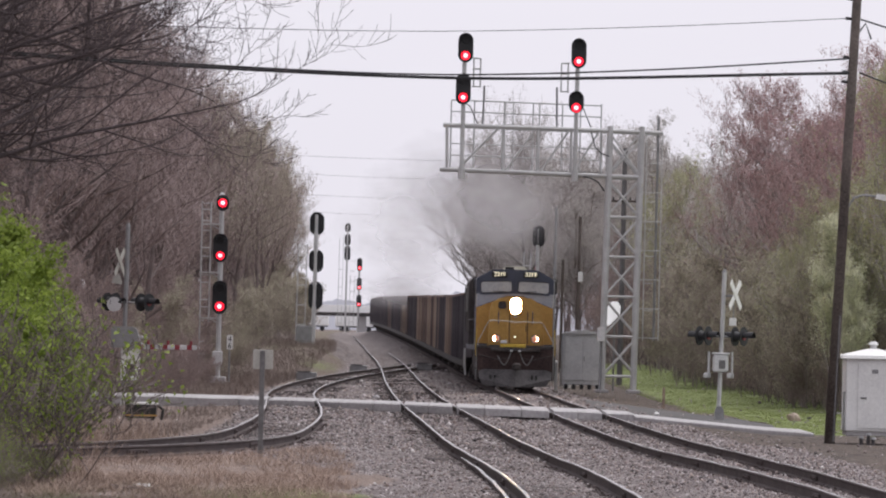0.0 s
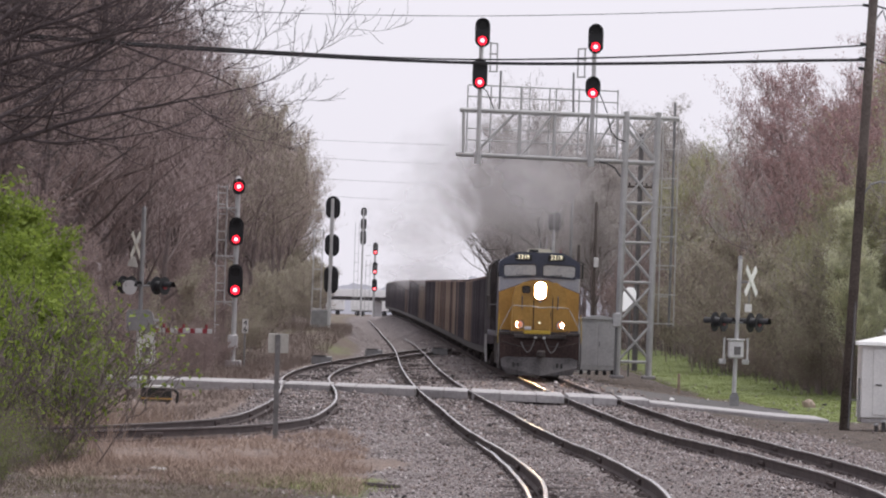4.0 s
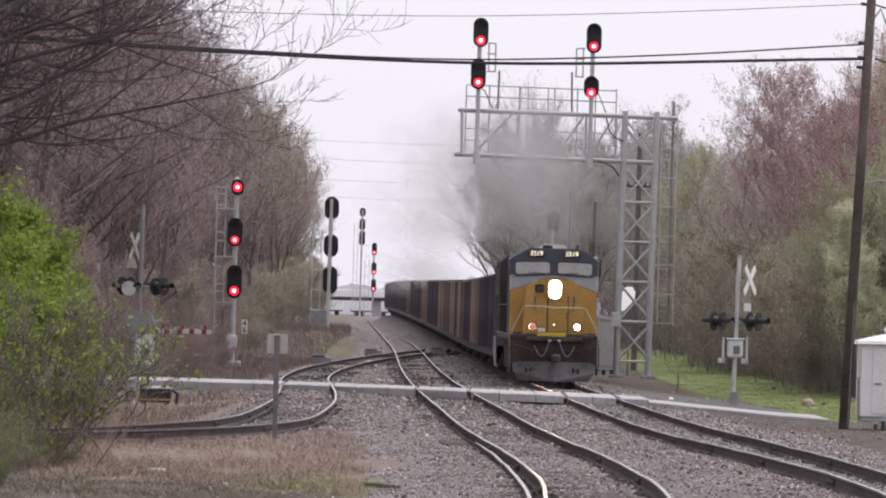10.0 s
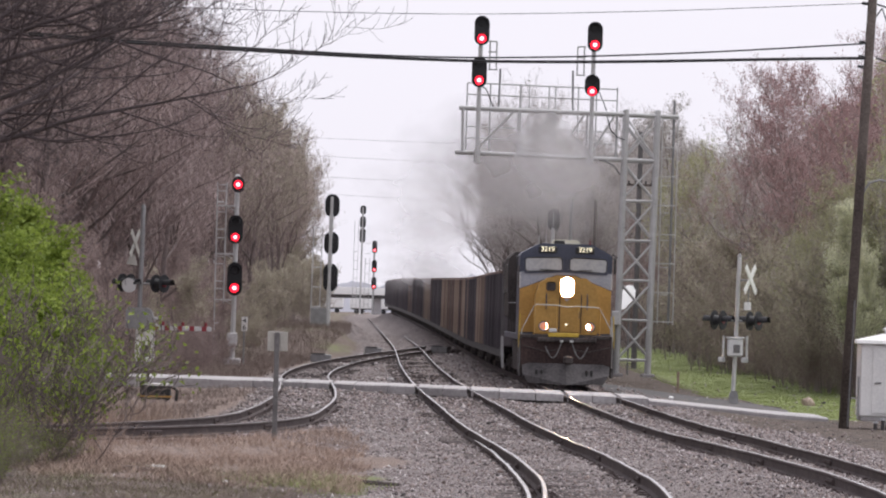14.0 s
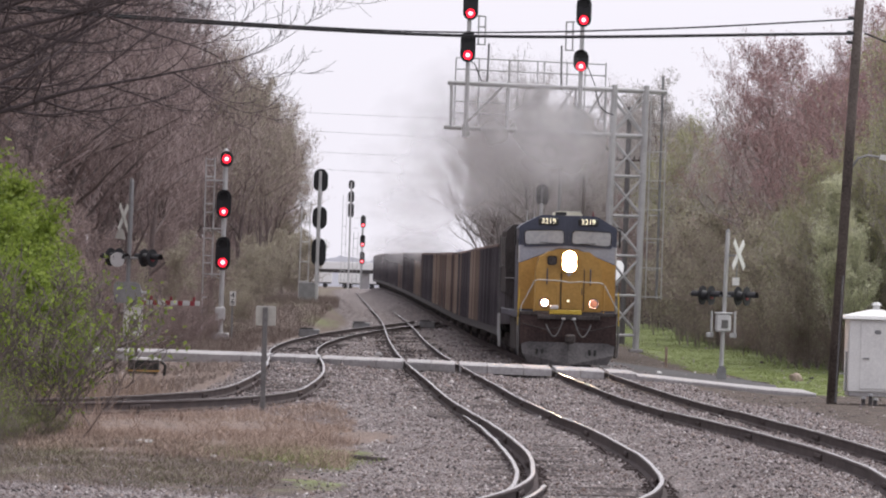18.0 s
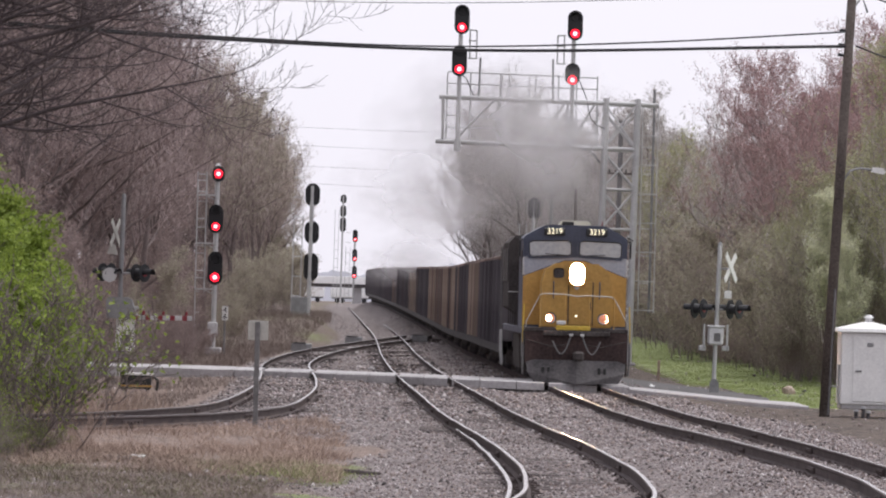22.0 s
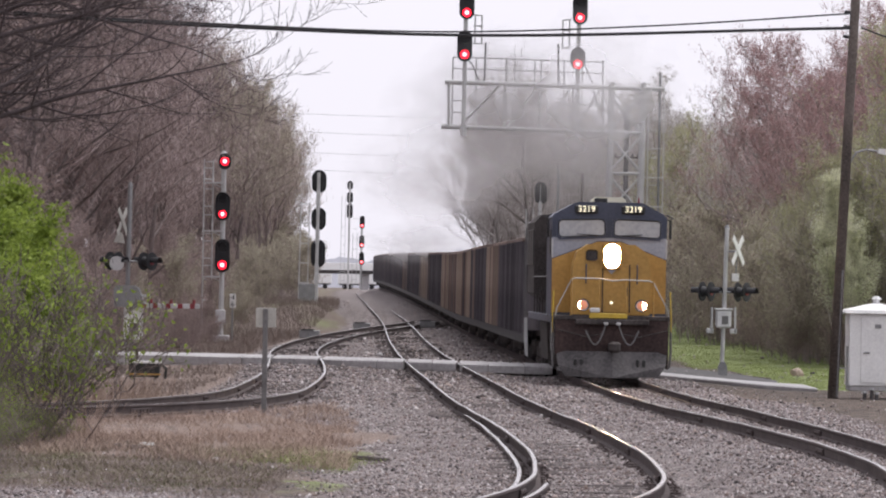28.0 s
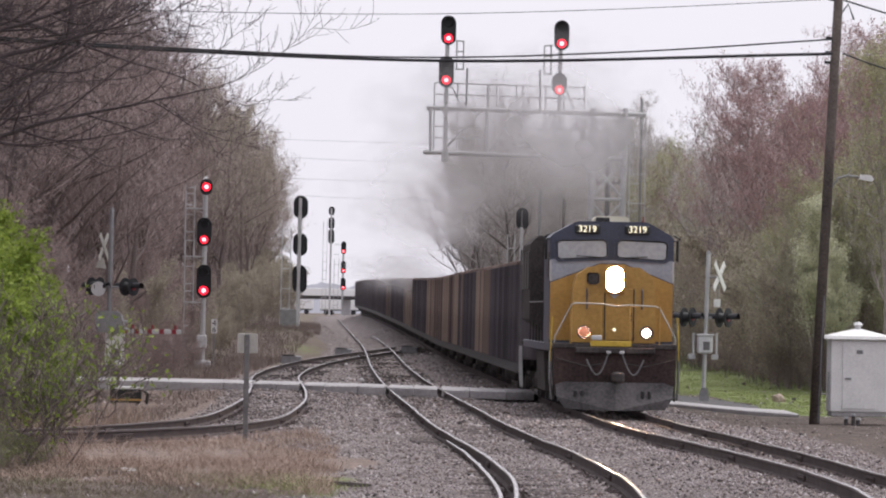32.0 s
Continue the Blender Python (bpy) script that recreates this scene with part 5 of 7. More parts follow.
def build_crossing_signal_west():
    g = thing("crossing_signal", pose(-10.3, 195, -0.1), "crossing signal with lowered red and white gate arm among bushes", "crossing signal", "crossing signals")
    part("mast", Mesh().rod((-0.12, 0, 0), (-0.06, 0, 5.5), 0.075), M["galv"], g)
    part("mast_cap", Mesh().rod((-0.06, 0, 5.48), (-0.06, 0, 5.6), 0.085, 0.04), M["galv"], g)
    crossbuck(g, 4.3, 74, 0, -0.3, "sign_back", "dull grey crossbuck blade seen almost edge-on")
    part("sign_plate", Mesh().prism([(-0.58, 3.62), (-0.2, 3.58), (-0.3, 3.92), (-0.44, 3.98)], -0.03, -0.01), M["sign_back"], g, "dull triangular sign plate")
    crossing_lights(g, 3.0, -35)
    part("bell", Mesh().rod((-0.45, -0.25, 2.92), (-0.45, -0.12, 2.92), 0.24, 0.2, n=18), M["alum"], g, "bright metal reflector")
    part("gate_motor_case", Mesh().prism([(-0.52, 1.5), (0.36, 1.5), (0.44, 1.7), (0.3, 2.12), (0.16, 2.2), (-0.46, 2.2), (-0.54, 2.1)], -0.28, 0.24), M["galv"], g)
    # white box, dark panel and ledge stand in for a partly hidden vehicle
    rb = part("relay_box", Mesh().box(0.1, 0.1, 1.0, 0.62, 0.36, 1.0, 0.04), M["white"], g, "bright white box behind the crossing mast")
    part("meter_window", Mesh().box(0.12, -0.085, 0.78, 0.26, 0.02, 0.36, 0.01), M["board"], rb, "dark panel on the white box")
    part("base_box", Mesh().box(0.12, 0.0, 0.46, 0.56, 0.5, 0.07, 0.02), M["white"], g)
    part("base_post", Mesh().box(0.1, 0.1, 0.2, 0.2, 0.2, 0.5, 0.02), M["post"], g)
    part("counterweight", Mesh().box(0.42, -0.1, 1.86, 0.5, 0.14, 0.09, 0.02), M["alum"], g)
    arm = part("gate_arm", Mesh().box(1.25, -0.2, 1.55, 2.1, 0.05, 0.15, 0.01), M["alum"], g, "white gate arm with red stripes")
    for k in range(5):
        part("red_stripe", Mesh().box(0.45 + 0.4 * k, -0.2, 1.55, 0.16, 0.056, 0.154), M["stripe"], arm)
    for x in (0.7, 1.35, 2.1):
        part("arm_lamp", Mesh().rod((x, -0.2, 1.63), (x, -0.2, 1.76), 0.05, 0.04), M["stripe"], arm)
    part("arm_bracket", Mesh().path([(0.1, -0.1, 1.9), (0.35, -0.2, 1.75), (0.5, -0.2, 1.6)], 0.05), M["alum"], g)


def build_small_things():
    p = thing("trackside_sign", pose(-3.0, 100, 0.02), "grey metal sign on a post, seen from behind", "sign")
    part("post", Mesh().box(0, 0, 0.84, 0.085, 0.06, 1.82, 0.008), M["post"], p)
    part("sign_plate", Mesh().box(0.01, 0.04, 1.6, 0.34, 0.02, 0.33, 0.004), M["sign_back"], p, "plain metal sign back", at=pose(0, 0, 0, 0, 0, 0))
    q = thing("milepost_sign", pose(-8.4, 236, 0.0), "small white sign with the digits 4 and 6", "sign")
    part("post", Mesh().box(0, 0, 0.9, 0.07, 0.05, 1.9, 0.006), M["galv"], q)
    sp = part("sign_plate", Mesh().box(0.01, -0.04, 1.55, 0.24, 0.02, 0.56, 0.004), M["white"], q, "white number plate")
    for k, d in enumerate("46"):
        text_on(sp, d, 0.3, pose(0.01, -0.055, 1.68 - 0.27 * k, 90, 0, 0), M["black"], "digit")
    # equipment case beside the tower
    h = thing("equipment_cabinet", pose(5.62, 236.3, 0.02), "weathered pale grey equipment cabinet with a vented base", "cabinet")
    part("body", Mesh().box(0, 0, 1.17, 1.62, 1.2, 2.06, 0.04), M["hut"], h)
    part("roof", Mesh().prism([(-0.87, 2.18), (0.87, 2.18), (0.2, 2.34), (-0.2, 2.34)], -0.7, 0.7), M["hut"], h)
    for s in (-1, 1):
        part("door", Mesh().box(s * 0.36, -0.61, 1.2, 0.68, 0.04, 1.75, 0.01), M["hut"], h)
    part("handle", Mesh().box(0.08, -0.65, 1.2, 0.04, 0.05, 0.2, 0.01), M["galv"], h)
    for k in range(5):
        part("foot", Mesh().box(-0.62 + 0.31 * k, -0.55, 0.08, 0.14, 0.12, 0.2, 0.01), M["black"], h)
    t = thing("tank", pose(5.05, 239, 0.0), "small white round-topped tank beside the cabinet", "tank")
    part("shell", Mesh().rod((0, 0, 0.05), (0, 0, 0.75), 0.24, n=16), M["white"], t, smooth=False)
    part("dome", Mesh().rod((0, 0, 0.75), (0, 0, 0.95), 0.24, 0.08, n=16), M["white"], t)
    w = thing("marker_post", pose(4.62, 237, 0.0), "short white round-topped post beside the track", "post")
    part("shaft", Mesh().rod((0, 0, -0.1), (0, 0, 1.05), 0.07, 0.06, n=12), M["white"], w)
    part("cap", Mesh().rod((0, 0, 1.05), (0, 0, 1.12), 0.075, 0.03, n=12), M["white"], w)
    # white round-topped panel seen through the tower, tilted up to catch more sky light
    s = thing("round_topped_sign", pose(6.75, 231.5, 0.0), "bright white round-topped panel behind the tower", "sign")
    part("post", Mesh().rod((0, 0.05, 0), (0, 0.05, 3.0), 0.035), M["galv"], s)
    part("panel", Mesh().prism([(-0.32, 2.5), (-0.2, 2.52), (0.22, 3.0), (0.24, 3.3), (0.14, 3.5), (-0.06, 3.52), (-0.22, 3.42), (-0.3, 3.2)], -0.02, 0.02), M["bright"], s, at=Matrix.Translation((0, 0, 3.0)) @ Matrix.Rotation(radians(-38), 4, "X") @ Matrix.Diagonal((1, 1, 1.2, 1)) @ Matrix.Translation((0, 0, -3.0)))
    # signal hut by the pole
    b = thing("signal_hut", pose(10.98, 150.6, -0.22), "white painted steel signal hut with a hipped roof and vent", "hut")
    part("wall", Mesh().box(0, 0, 1.02, 1.46, 1.5, 1.85, 0.03), M["white"], b)
    part("roof", Mesh().add([(-0.86, -0.88, 1.94), (0.86, -0.88, 1.94), (0.86, 0.88, 1.94), (-0.86, 0.88, 1.94), (-0.82, -0.84, 2.02), (0.82, -0.84, 2.02), (0.82, 0.84, 2.02), (-0.82, 0.84, 2.02), (-0.1, -0.1, 2.2), (0.1, -0.1, 2.2), (0.1, 0.1, 2.2), (-0.1, 0.1, 2.2)],
                            [(0, 3, 2, 1), (0, 1, 5, 4), (1, 2, 6, 5), (2, 3, 7, 6), (3, 0, 4, 7), (4, 5, 9, 8), (5, 6, 10, 9), (6, 7, 11, 10), (7, 4, 8, 11), (8, 9, 10, 11)]), M["white"], b)
    part("vent", Mesh().rod((0, 0, 2.18), (0, 0, 2.3), 0.09).rod((0, 0, 2.3), (0, 0, 2.38), 0.14, 0.06), M["hut"], b)
    d = part("door", Mesh().box(0.0, -0.765, 1.02, 0.86, 0.03, 1.68, 0.01), M["white"], b)
    part("handle", Mesh().box(-0.28, -0.8, 0.95, 0.16, 0.05, 0.04, 0.01), M["galv"], d)
    part("louvre", Mesh().box(0, -0.79, 1.62, 0.16, 0.03, 0.1, 0.01), M["galv"], d)
    part("base_frame", Mesh().box(0, 0, 0.05, 1.4, 1.4, 0.14, 0.02), M["concrete"], b)
    part("conduit", Mesh().rod((-0.76, -0.5, 0.55), (-0.95, -0.5, 0.55), 0.02).rod((-0.76, -0.5, 1.1), (-0.76, -0.5, 0.1), 0.025), M["alum"], b)
    for x, h in ((10.62, 0.16), (10.8, 0.24), (10.92, 0.14)):
        p = thing("pipe_stub", pose(x, 149.2, ground_z(x, 149.2)), "short dark capped pipe at the foot of the hut", "pipe", "pipe stubs")
        part("pipe", Mesh().rod((0, 0, -0.1), (0, 0, h), 0.05, n=10), M["plow"], p)
        part("cap", Mesh().rod((0, 0, h), (0, 0, h + 0.06), 0.085, 0.05, n=10), M["galv"], p)
    # low battery box in the dry grass
    c = thing("battery_box", pose(-7.53, 150, -0.17), "battered dark metal box with a pale lid on legs", "box")
    part("body", Mesh().box(0, 0, 0.15, 0.78, 0.5, 0.36, 0.03), M["board"], c)
    part("lid", Mesh().box(0, 0, 0.35, 0.84, 0.56, 0.06, 0.01), M["white"], c, "pale dented lid")
    part("yellow_band", Mesh().box(0, -0.262, 0.05, 0.84, 0.012, 0.04), M["yellow"], c)
    for x in (-0.3, 0.3):
        part("leg", Mesh().box(x, 0, -0.06, 0.08, 0.4, 0.16), M["board"], c)
    part("pipe", Mesh().path([(0.42, -0.1, 0.3), (0.55, -0.1, 0.2), (0.52, -0.1, -0.1)], 0.04), M["board"], c)

    # litter, stones and old wood lying about
    def lump(name, label, category, x, y, size, flat, material, seed):
        rng = random.Random(seed)
        bm = bmesh.new()
        bmesh.ops.create_icosphere(bm, subdivisions=2, radius=1.0)
        for v in bm.verts:
            v.co *= 1 + 0.35 * noise.noise(v.co * 1.3 + Vector((seed, 0, 0)))
            v.co = Vector((v.co.x * size, v.co.y * size * 0.7, v.co.z * size * flat))
        me = bpy.data.meshes.new(name)
        bm.to_mesh(me)
        bm.free()
        me.materials.append(material)
        tagged(new(name, me), label, category).matrix_basis = pose(x, y, ground_z(x, y) + size * flat * 0.5, 0, 0, rng.uniform(0, 180))

    lump("rock", "pale tan rock lying in the grass", "rock", 11.35, 190, 0.25, 0.75, M["car_tan"], 3)
    lump("litter", "crumpled white litter on the asphalt", "litter", 6.85, 187, 0.1, 0.7, M["white"], 4)
    lump("litter", "crumpled white paper in the dry grass", "litter", -4.15, 83.5, 0.21, 0.16, M["white"], 5)
    lump("litter", "small white scrap beside the siding", "litter", -3.0, 79, 0.05, 0.6, M["white"], 6)
    lump("litter", "white scrap between the siding rails", "litter", -3.75, 116, 0.12, 0.3, M["white"], 7)
    lump("rock", "pale stone beside the crossing", "rock", -2.2, 205, 0.14, 0.6, M["concrete"], 8)
    lump("litter", "white scrap in the ballast", "litter", -0.65, 62, 0.05, 0.6, M["white"], 9)
    for x, y, l, rz in ((-0.95, 81, 0.5, 12), (-4.3, 81.6, 0.4, 8), (9.85, 183, 0.6, 20)):
        tagged(new("wood_scrap", Mesh().box(0, 0, 0, l, 0.1, 0.06, 0.01).data("wood_scrap", M["tie"])), "dark weathered piece of tie wood", "wood").matrix_basis = pose(x, y, ground_z(x, y) + 0.03, 0, 4, rz)
    p = thing("short_post", pose(8.0, 212, ground_z(8.0, 212)), "short weathered wooden post at the grass edge", "post")
    part("shaft", Mesh().box(0, 0, 0.35, 0.09, 0.09, 0.75, 0.01), M["straw"], p)


def build_pole_and_cables():
    x0, y0 = 9.86, 150
    g = thing("utility_pole", pose(x0, y0, -0.4), "dark leaning wooden utility pole with street lamp", "utility pole")
    top = Vector((0.56, 0, 13.4))
    part("pole", Mesh().rod((0, 0, -0.3), top, 0.135, 0.112, n=14), M["pole"], g, smooth=True)
    part("conduit", Mesh().rod((0.1, -0.12, 0.0), (0.2, -0.12, 3.2), 0.025), M["post"], g)
    arm = part("lamp_arm", Mesh().path([(0.33, 0, 5.9), (0.5, 0, 6.18), (0.75, 0, 6.26), (1.1, 0, 6.22)], 0.03), M["galv"], g)
    part("lamp_head", Mesh().prism([(1.04, 6.17), (1.36, 6.11), (1.42, 6.18), (1.34, 6.27), (1.08, 6.29)], -0.11, 0.11), M["white"], g, "grey street lamp head")
    for z in (9.1, 9.35, 9.72, 10.7, 11.2):
        part("insulator", Mesh().rod((0.0 + z * 0.042 - 0.1, 0, z), (0.0 + z * 0.042 - 0.26, 0, z + 0.02), 0.04), M["black"], g)
    part("service_bracket", Mesh().path([(0.42, 0, 10.2), (0.7, 0, 10.6), (0.85, 0, 10.2)], 0.03), M["galv"], g)
    # cables across the tracks: (height at the pole, at the middle, at the far end, thickness)
    px = x0 + 0.38
    for label, zs, r in (("thick black overhead cable", ((px, 8.93), (0, 8.58), (-6.4, 8.72), (-24, 9.8)), 0.04),
                         ("black overhead cable merging with a thicker one", ((px, 9.3), (5.2, 8.9), (0, 8.66), (-6.4, 8.78), (-24, 9.85)), 0.022),
                         ("thin grey overhead wire across the line", ((px, 10.32), (5.0, 9.98), (0, 9.76), (-6.4, 9.72), (-24, 10.4)), 0.009),
                         ("thin high overhead wire across the line", ((px, 10.98), (5.0, 10.9), (0, 10.9), (-6.4, 10.95), (-24, 11.5)), 0.008)):
        f = ease([q[0] for q in reversed(zs)], [q[1] for q in reversed(zs)])
        xs = np.arange(-24, px + 0.1, 0.8)
        me = Mesh().path([(x, y0 - 0.05, f(x)) for x in list(xs) + [px]], r)
        tagged(new("overhead_cable", me.data("overhead_cable", M["cable"])), label, "cable", "overhead cables")
    for label, zs in (("cable running on from the pole", ((px + 0.2, 8.95), (11.5, 8.6), (16, 8.9))), ("service wire running on from the pole", ((px + 0.2, 10.3), (12, 9.9), (17, 10.0)))):
        f = ease([q[0] for q in zs], [q[1] for q in zs])
        me = Mesh().path([(x, y0 + (x - px) * 0.3, f(x)) for x in np.arange(zs[0][0], zs[2][0], 0.6)], 0.022)
        tagged(new("overhead_cable", me.data("overhead_cable", M["cable"])), label, "cable", "overhead cables")
    # thin lines far down the railway
    for z, sag in ((16.6, 0.3), (15.0, 0.5), (13.3, 0.4), (11.8, 0.6)):
        me = Mesh().path([(x, 500, z + sag * (x / 18) ** 2) for x in range(-24, 25, 3)], 0.013)
        tagged(new("overhead_cable", me.data("overhead_cable", M["galv"])), "faint far power line across the railway", "cable", "overhead cables")
    # poles behind the signal bridge
    for x, y, h, mt, label in ((7.55, 330, 8.9, "pole", "weathered wooden pole among far trees"), (9.06, 300, 12.0, "post", "tall grey weathered pole with a short cross arm"), (6.25, 332, 9.4, "galv", "slim grey steel pole among far trees"), (6.95, 345, 6.6, "pole", "short weathered wooden pole")):
        p = thing("utility_pole", pose(x, y, ground_z(x, y)), label, "utility pole", "far poles")
        part("pole", Mesh().rod((0, 0, -0.2), (0.05, 0, h), 0.15 if h > 10 else 0.1, 0.12 if h > 10 else 0.08, n=10), M[mt], p)
        if h > 10:
            part("cross_arm", Mesh().box(0.05, -0.16, 9.3, 1.3, 0.1, 0.1, 0.01), M["pole"], p)
            for k in (-0.55, -0.2, 0.3, 0.6):
                part("insulator", Mesh().rod((0.05 + k, -0.16, 9.34), (0.05 + k, -0.16, 9.52), 0.05, 0.03), M["black"], p)
        if mt == "pole" and h < 9 and h > 8:
            part("meter_box", Mesh().box(0.12, -0.16, 5.55, 0.26, 0.16, 0.55, 0.02), M["white"], p, "small white box on the pole")


def build_distance():
    """Road bridge over the far end of the line."""
    b = thing("road_bridge", pose(-25, 1200, 0), "far pale concrete road bridge across the line", "bridge")
    part("parapet", Mesh().box(0, 0, 6.4, 60, 0.4, 1.5, 0.05), M["bright"], b)
    part("girder", Mesh().box(0, 0.4, 5.3, 60, 0.5, 0.7, 0.05), M["plow"], b)
    part("deck", Mesh().box(0, 4, 5.6, 60, 7.6, 0.3), M["concrete"], b)
    for x in (-18, -4, 9, 20):
        part("pier", Mesh().box(x, 2, 3.0, 1.6, 1.6, 4.4, 0.1), M["concrete"], b)

    # white trailers parked in a yard beyond the bridge
    # added to fill the bright mirage band under the bridge
    shell = Mesh().box(0, 0, 2.6, 8.6, 2.5, 2.9, 0.12).data("box_body", M["bright"])
    gear = Mesh().rod((0, -1.2, 0.55), (0, 1.2, 0.55), 0.52, n=12).data("wheel", M["black"])
    for k in range(7):
        x = -47 + 9.4 * k + (0.5 if k % 2 else 0)
        t = thing("trailer", pose(x, 1262 + 3 * (k % 2), ground_z(x, 1262)), "far white box trailer added beyond the bridge", "trailer", "parked trailers")
        part("box_body", shell, None, t)
        part("chassis", Mesh().box(0, 0, 1.08, 8.2, 1.2, 0.3, 0.03), M["grime"], t)
        for wx in (-2.9, -1.7, 2.9):
            part("wheel", gear, None, t, at=Matrix.Translation((wx, 0, 0)))

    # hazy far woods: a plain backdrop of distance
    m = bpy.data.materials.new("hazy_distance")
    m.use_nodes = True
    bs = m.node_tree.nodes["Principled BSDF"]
    # the haze is put into a pale base colour and an added glow
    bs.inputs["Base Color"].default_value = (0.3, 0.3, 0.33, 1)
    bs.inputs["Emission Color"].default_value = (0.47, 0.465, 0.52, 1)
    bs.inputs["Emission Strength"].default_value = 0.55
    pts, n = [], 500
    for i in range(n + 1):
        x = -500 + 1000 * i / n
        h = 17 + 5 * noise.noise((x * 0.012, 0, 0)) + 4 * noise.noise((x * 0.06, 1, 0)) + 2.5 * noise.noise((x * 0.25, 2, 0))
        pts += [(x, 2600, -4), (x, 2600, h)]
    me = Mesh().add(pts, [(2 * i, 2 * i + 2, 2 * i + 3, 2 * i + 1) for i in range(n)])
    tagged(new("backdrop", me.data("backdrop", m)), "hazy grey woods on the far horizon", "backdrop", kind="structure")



def build_switch_gear():
    for x, y, rz in ((-4.3, 312, 4), (-5.9, 262, -3), (-0.9, 331, 3)):
        g = thing("switch_machine", pose(x, y, ground_z(x, y) + 0.02, 0, 0, rz), "low grey switch machine beside the turnout", "switch machine", "switch machines")
        part("case", Mesh().box(0, 0, 0.2, 0.9, 0.5, 0.36, 0.04), M["galv"], g)
        part("lid", Mesh().box(-0.1, 0, 0.4, 0.6, 0.54, 0.06, 0.02), M["plow"], g)
        part("throw_rod", Mesh().rod((0.4, 0, 0.1), (1.3, 0, 0.1), 0.03), M["rail_side"], g)
    # castings where the siding crosses the main rails
    for x, y in ((-3.25, 303), (-1.85, 322)):
        g = thing("rail_frog", pose(x, y, GRADE(y) - 0.17, 0, 0, 2), "worn steel rail crossing casting", "rail frog", "rail frogs")
        part("casting", Mesh().prism([(-0.2, 0), (0.2, 0), (0.1, 0.165), (-0.1, 0.165)], -1.4, 1.4), M["rail_side"], g)
        part("wing", Mesh().prism([(0.16, 0), (0.3, 0), (0.26, 0.17), (0.2, 0.17)], -1.8, 1.6), M["rail_side"], g)


build_switch_gear()
build_signal_bridge()
build_three_head_signal()
build_dark_signal("signal_mast", -7.7, 360, 0, 1.2, 9.1, ((8.56, 0.88, 1.4), (6.29, 0.88, 1.4), (4.2, 0.88, 1.7)), 1.5, "grey mast with three black signal heads seen from behind")
build_dark_signal("signal_mast", -9.8, 700, 1, 1.9, 10.4, ((9.9, 0.6, 1.5), (7.6, 0.6, 1.5), (5.6, 0.6, 1.5)), 1.5, "far signal mast with three red heads")
build_dark_signal("signal_mast", -12.9, 800, 0, 1.9, 16.3, ((15.95, 0.8, 1.2), (14.3, 0.8, 1.6), (12.5, 0.8, 2.0)), 1.5, "far dark signal heads on a tall mast")
build_dark_signal("signal_mast", 4.8, 300, 0, 0.0, 7.5, ((7.1, 0.62, 1.1),), 1.0, "dark signal head seen from behind beside the train")
build_crossing_signal_east()
build_crossing_signal_west()
build_small_things()
build_pole_and_cables()
build_distance()


# ---- plants ----
def limbs_of(seed, height, spread, counts, trunk_r, lean=0.0, first=0.25, droop=0.0, rise=0.5, reach=0.0):
    """Grows a bare tree: rows of start, end, start radius, end radius, and the order of the limb."""
    rng = random.Random(seed)
    out = []

    def grow(p, d, length, r, order):
        steps = 7 if order == 0 else 5 if order == 1 else 3 if order == 2 else 2
        pts = [(p.copy(), r)]
        for k in range(steps):
            d = (d + Vector((rng.uniform(-1, 1), rng.uniform(-1, 1), rng.uniform(-0.6, 0.8))) * (0.1 if order == 0 else 0.36) + Vector((0, 0, 0.06 * rise - droop * order * 0.05))).normalized()
            p = p + d * (length / steps)
            nr = max(0.006, r * (1 - 0.8 * (k + 1) / steps))
            out.append((pts[-1][0], p.copy(), pts[-1][1], nr, order))
            pts.append((p.copy(), nr))
        if order >= len(counts):
            return
        for k in range(counts[order]):
            t = first + (1 - first) * (k + rng.random()) / counts[order] if order == 0 else 0.15 + 0.85 * (k + rng.random()) / counts[order]
            i = min(steps - 1, int(t * steps))
            q = pts[i][0].lerp(pts[i + 1][0], t * steps - i)
            a = rng.uniform(0, math.tau)
            side = Vector((math.cos(a) + (reach if order == 0 else reach * 0.25), math.sin(a) * (0.6 if reach else 1), rng.uniform(-0.1, 0.6) + rise * 0.4))
            nd = (d * (0.35 if order == 0 else 0.6) + side.normalized() * rng.uniform(0.6, 1.1)).normalized()
            ln = (spread * (1.15 - 0.75 * t) if order == 0 else length * rng.uniform(0.35, 0.6))
            grow(q, nd, ln * rng.uniform(0.75, 1.2), max(0.008, pts[i][1] * rng.uniform(0.45, 0.65)), order + 1)

    grow(Vector((0, 0, -0.3)), Vector((lean, 0, 1)).normalized(), height, trunk_r, 0)
    return out


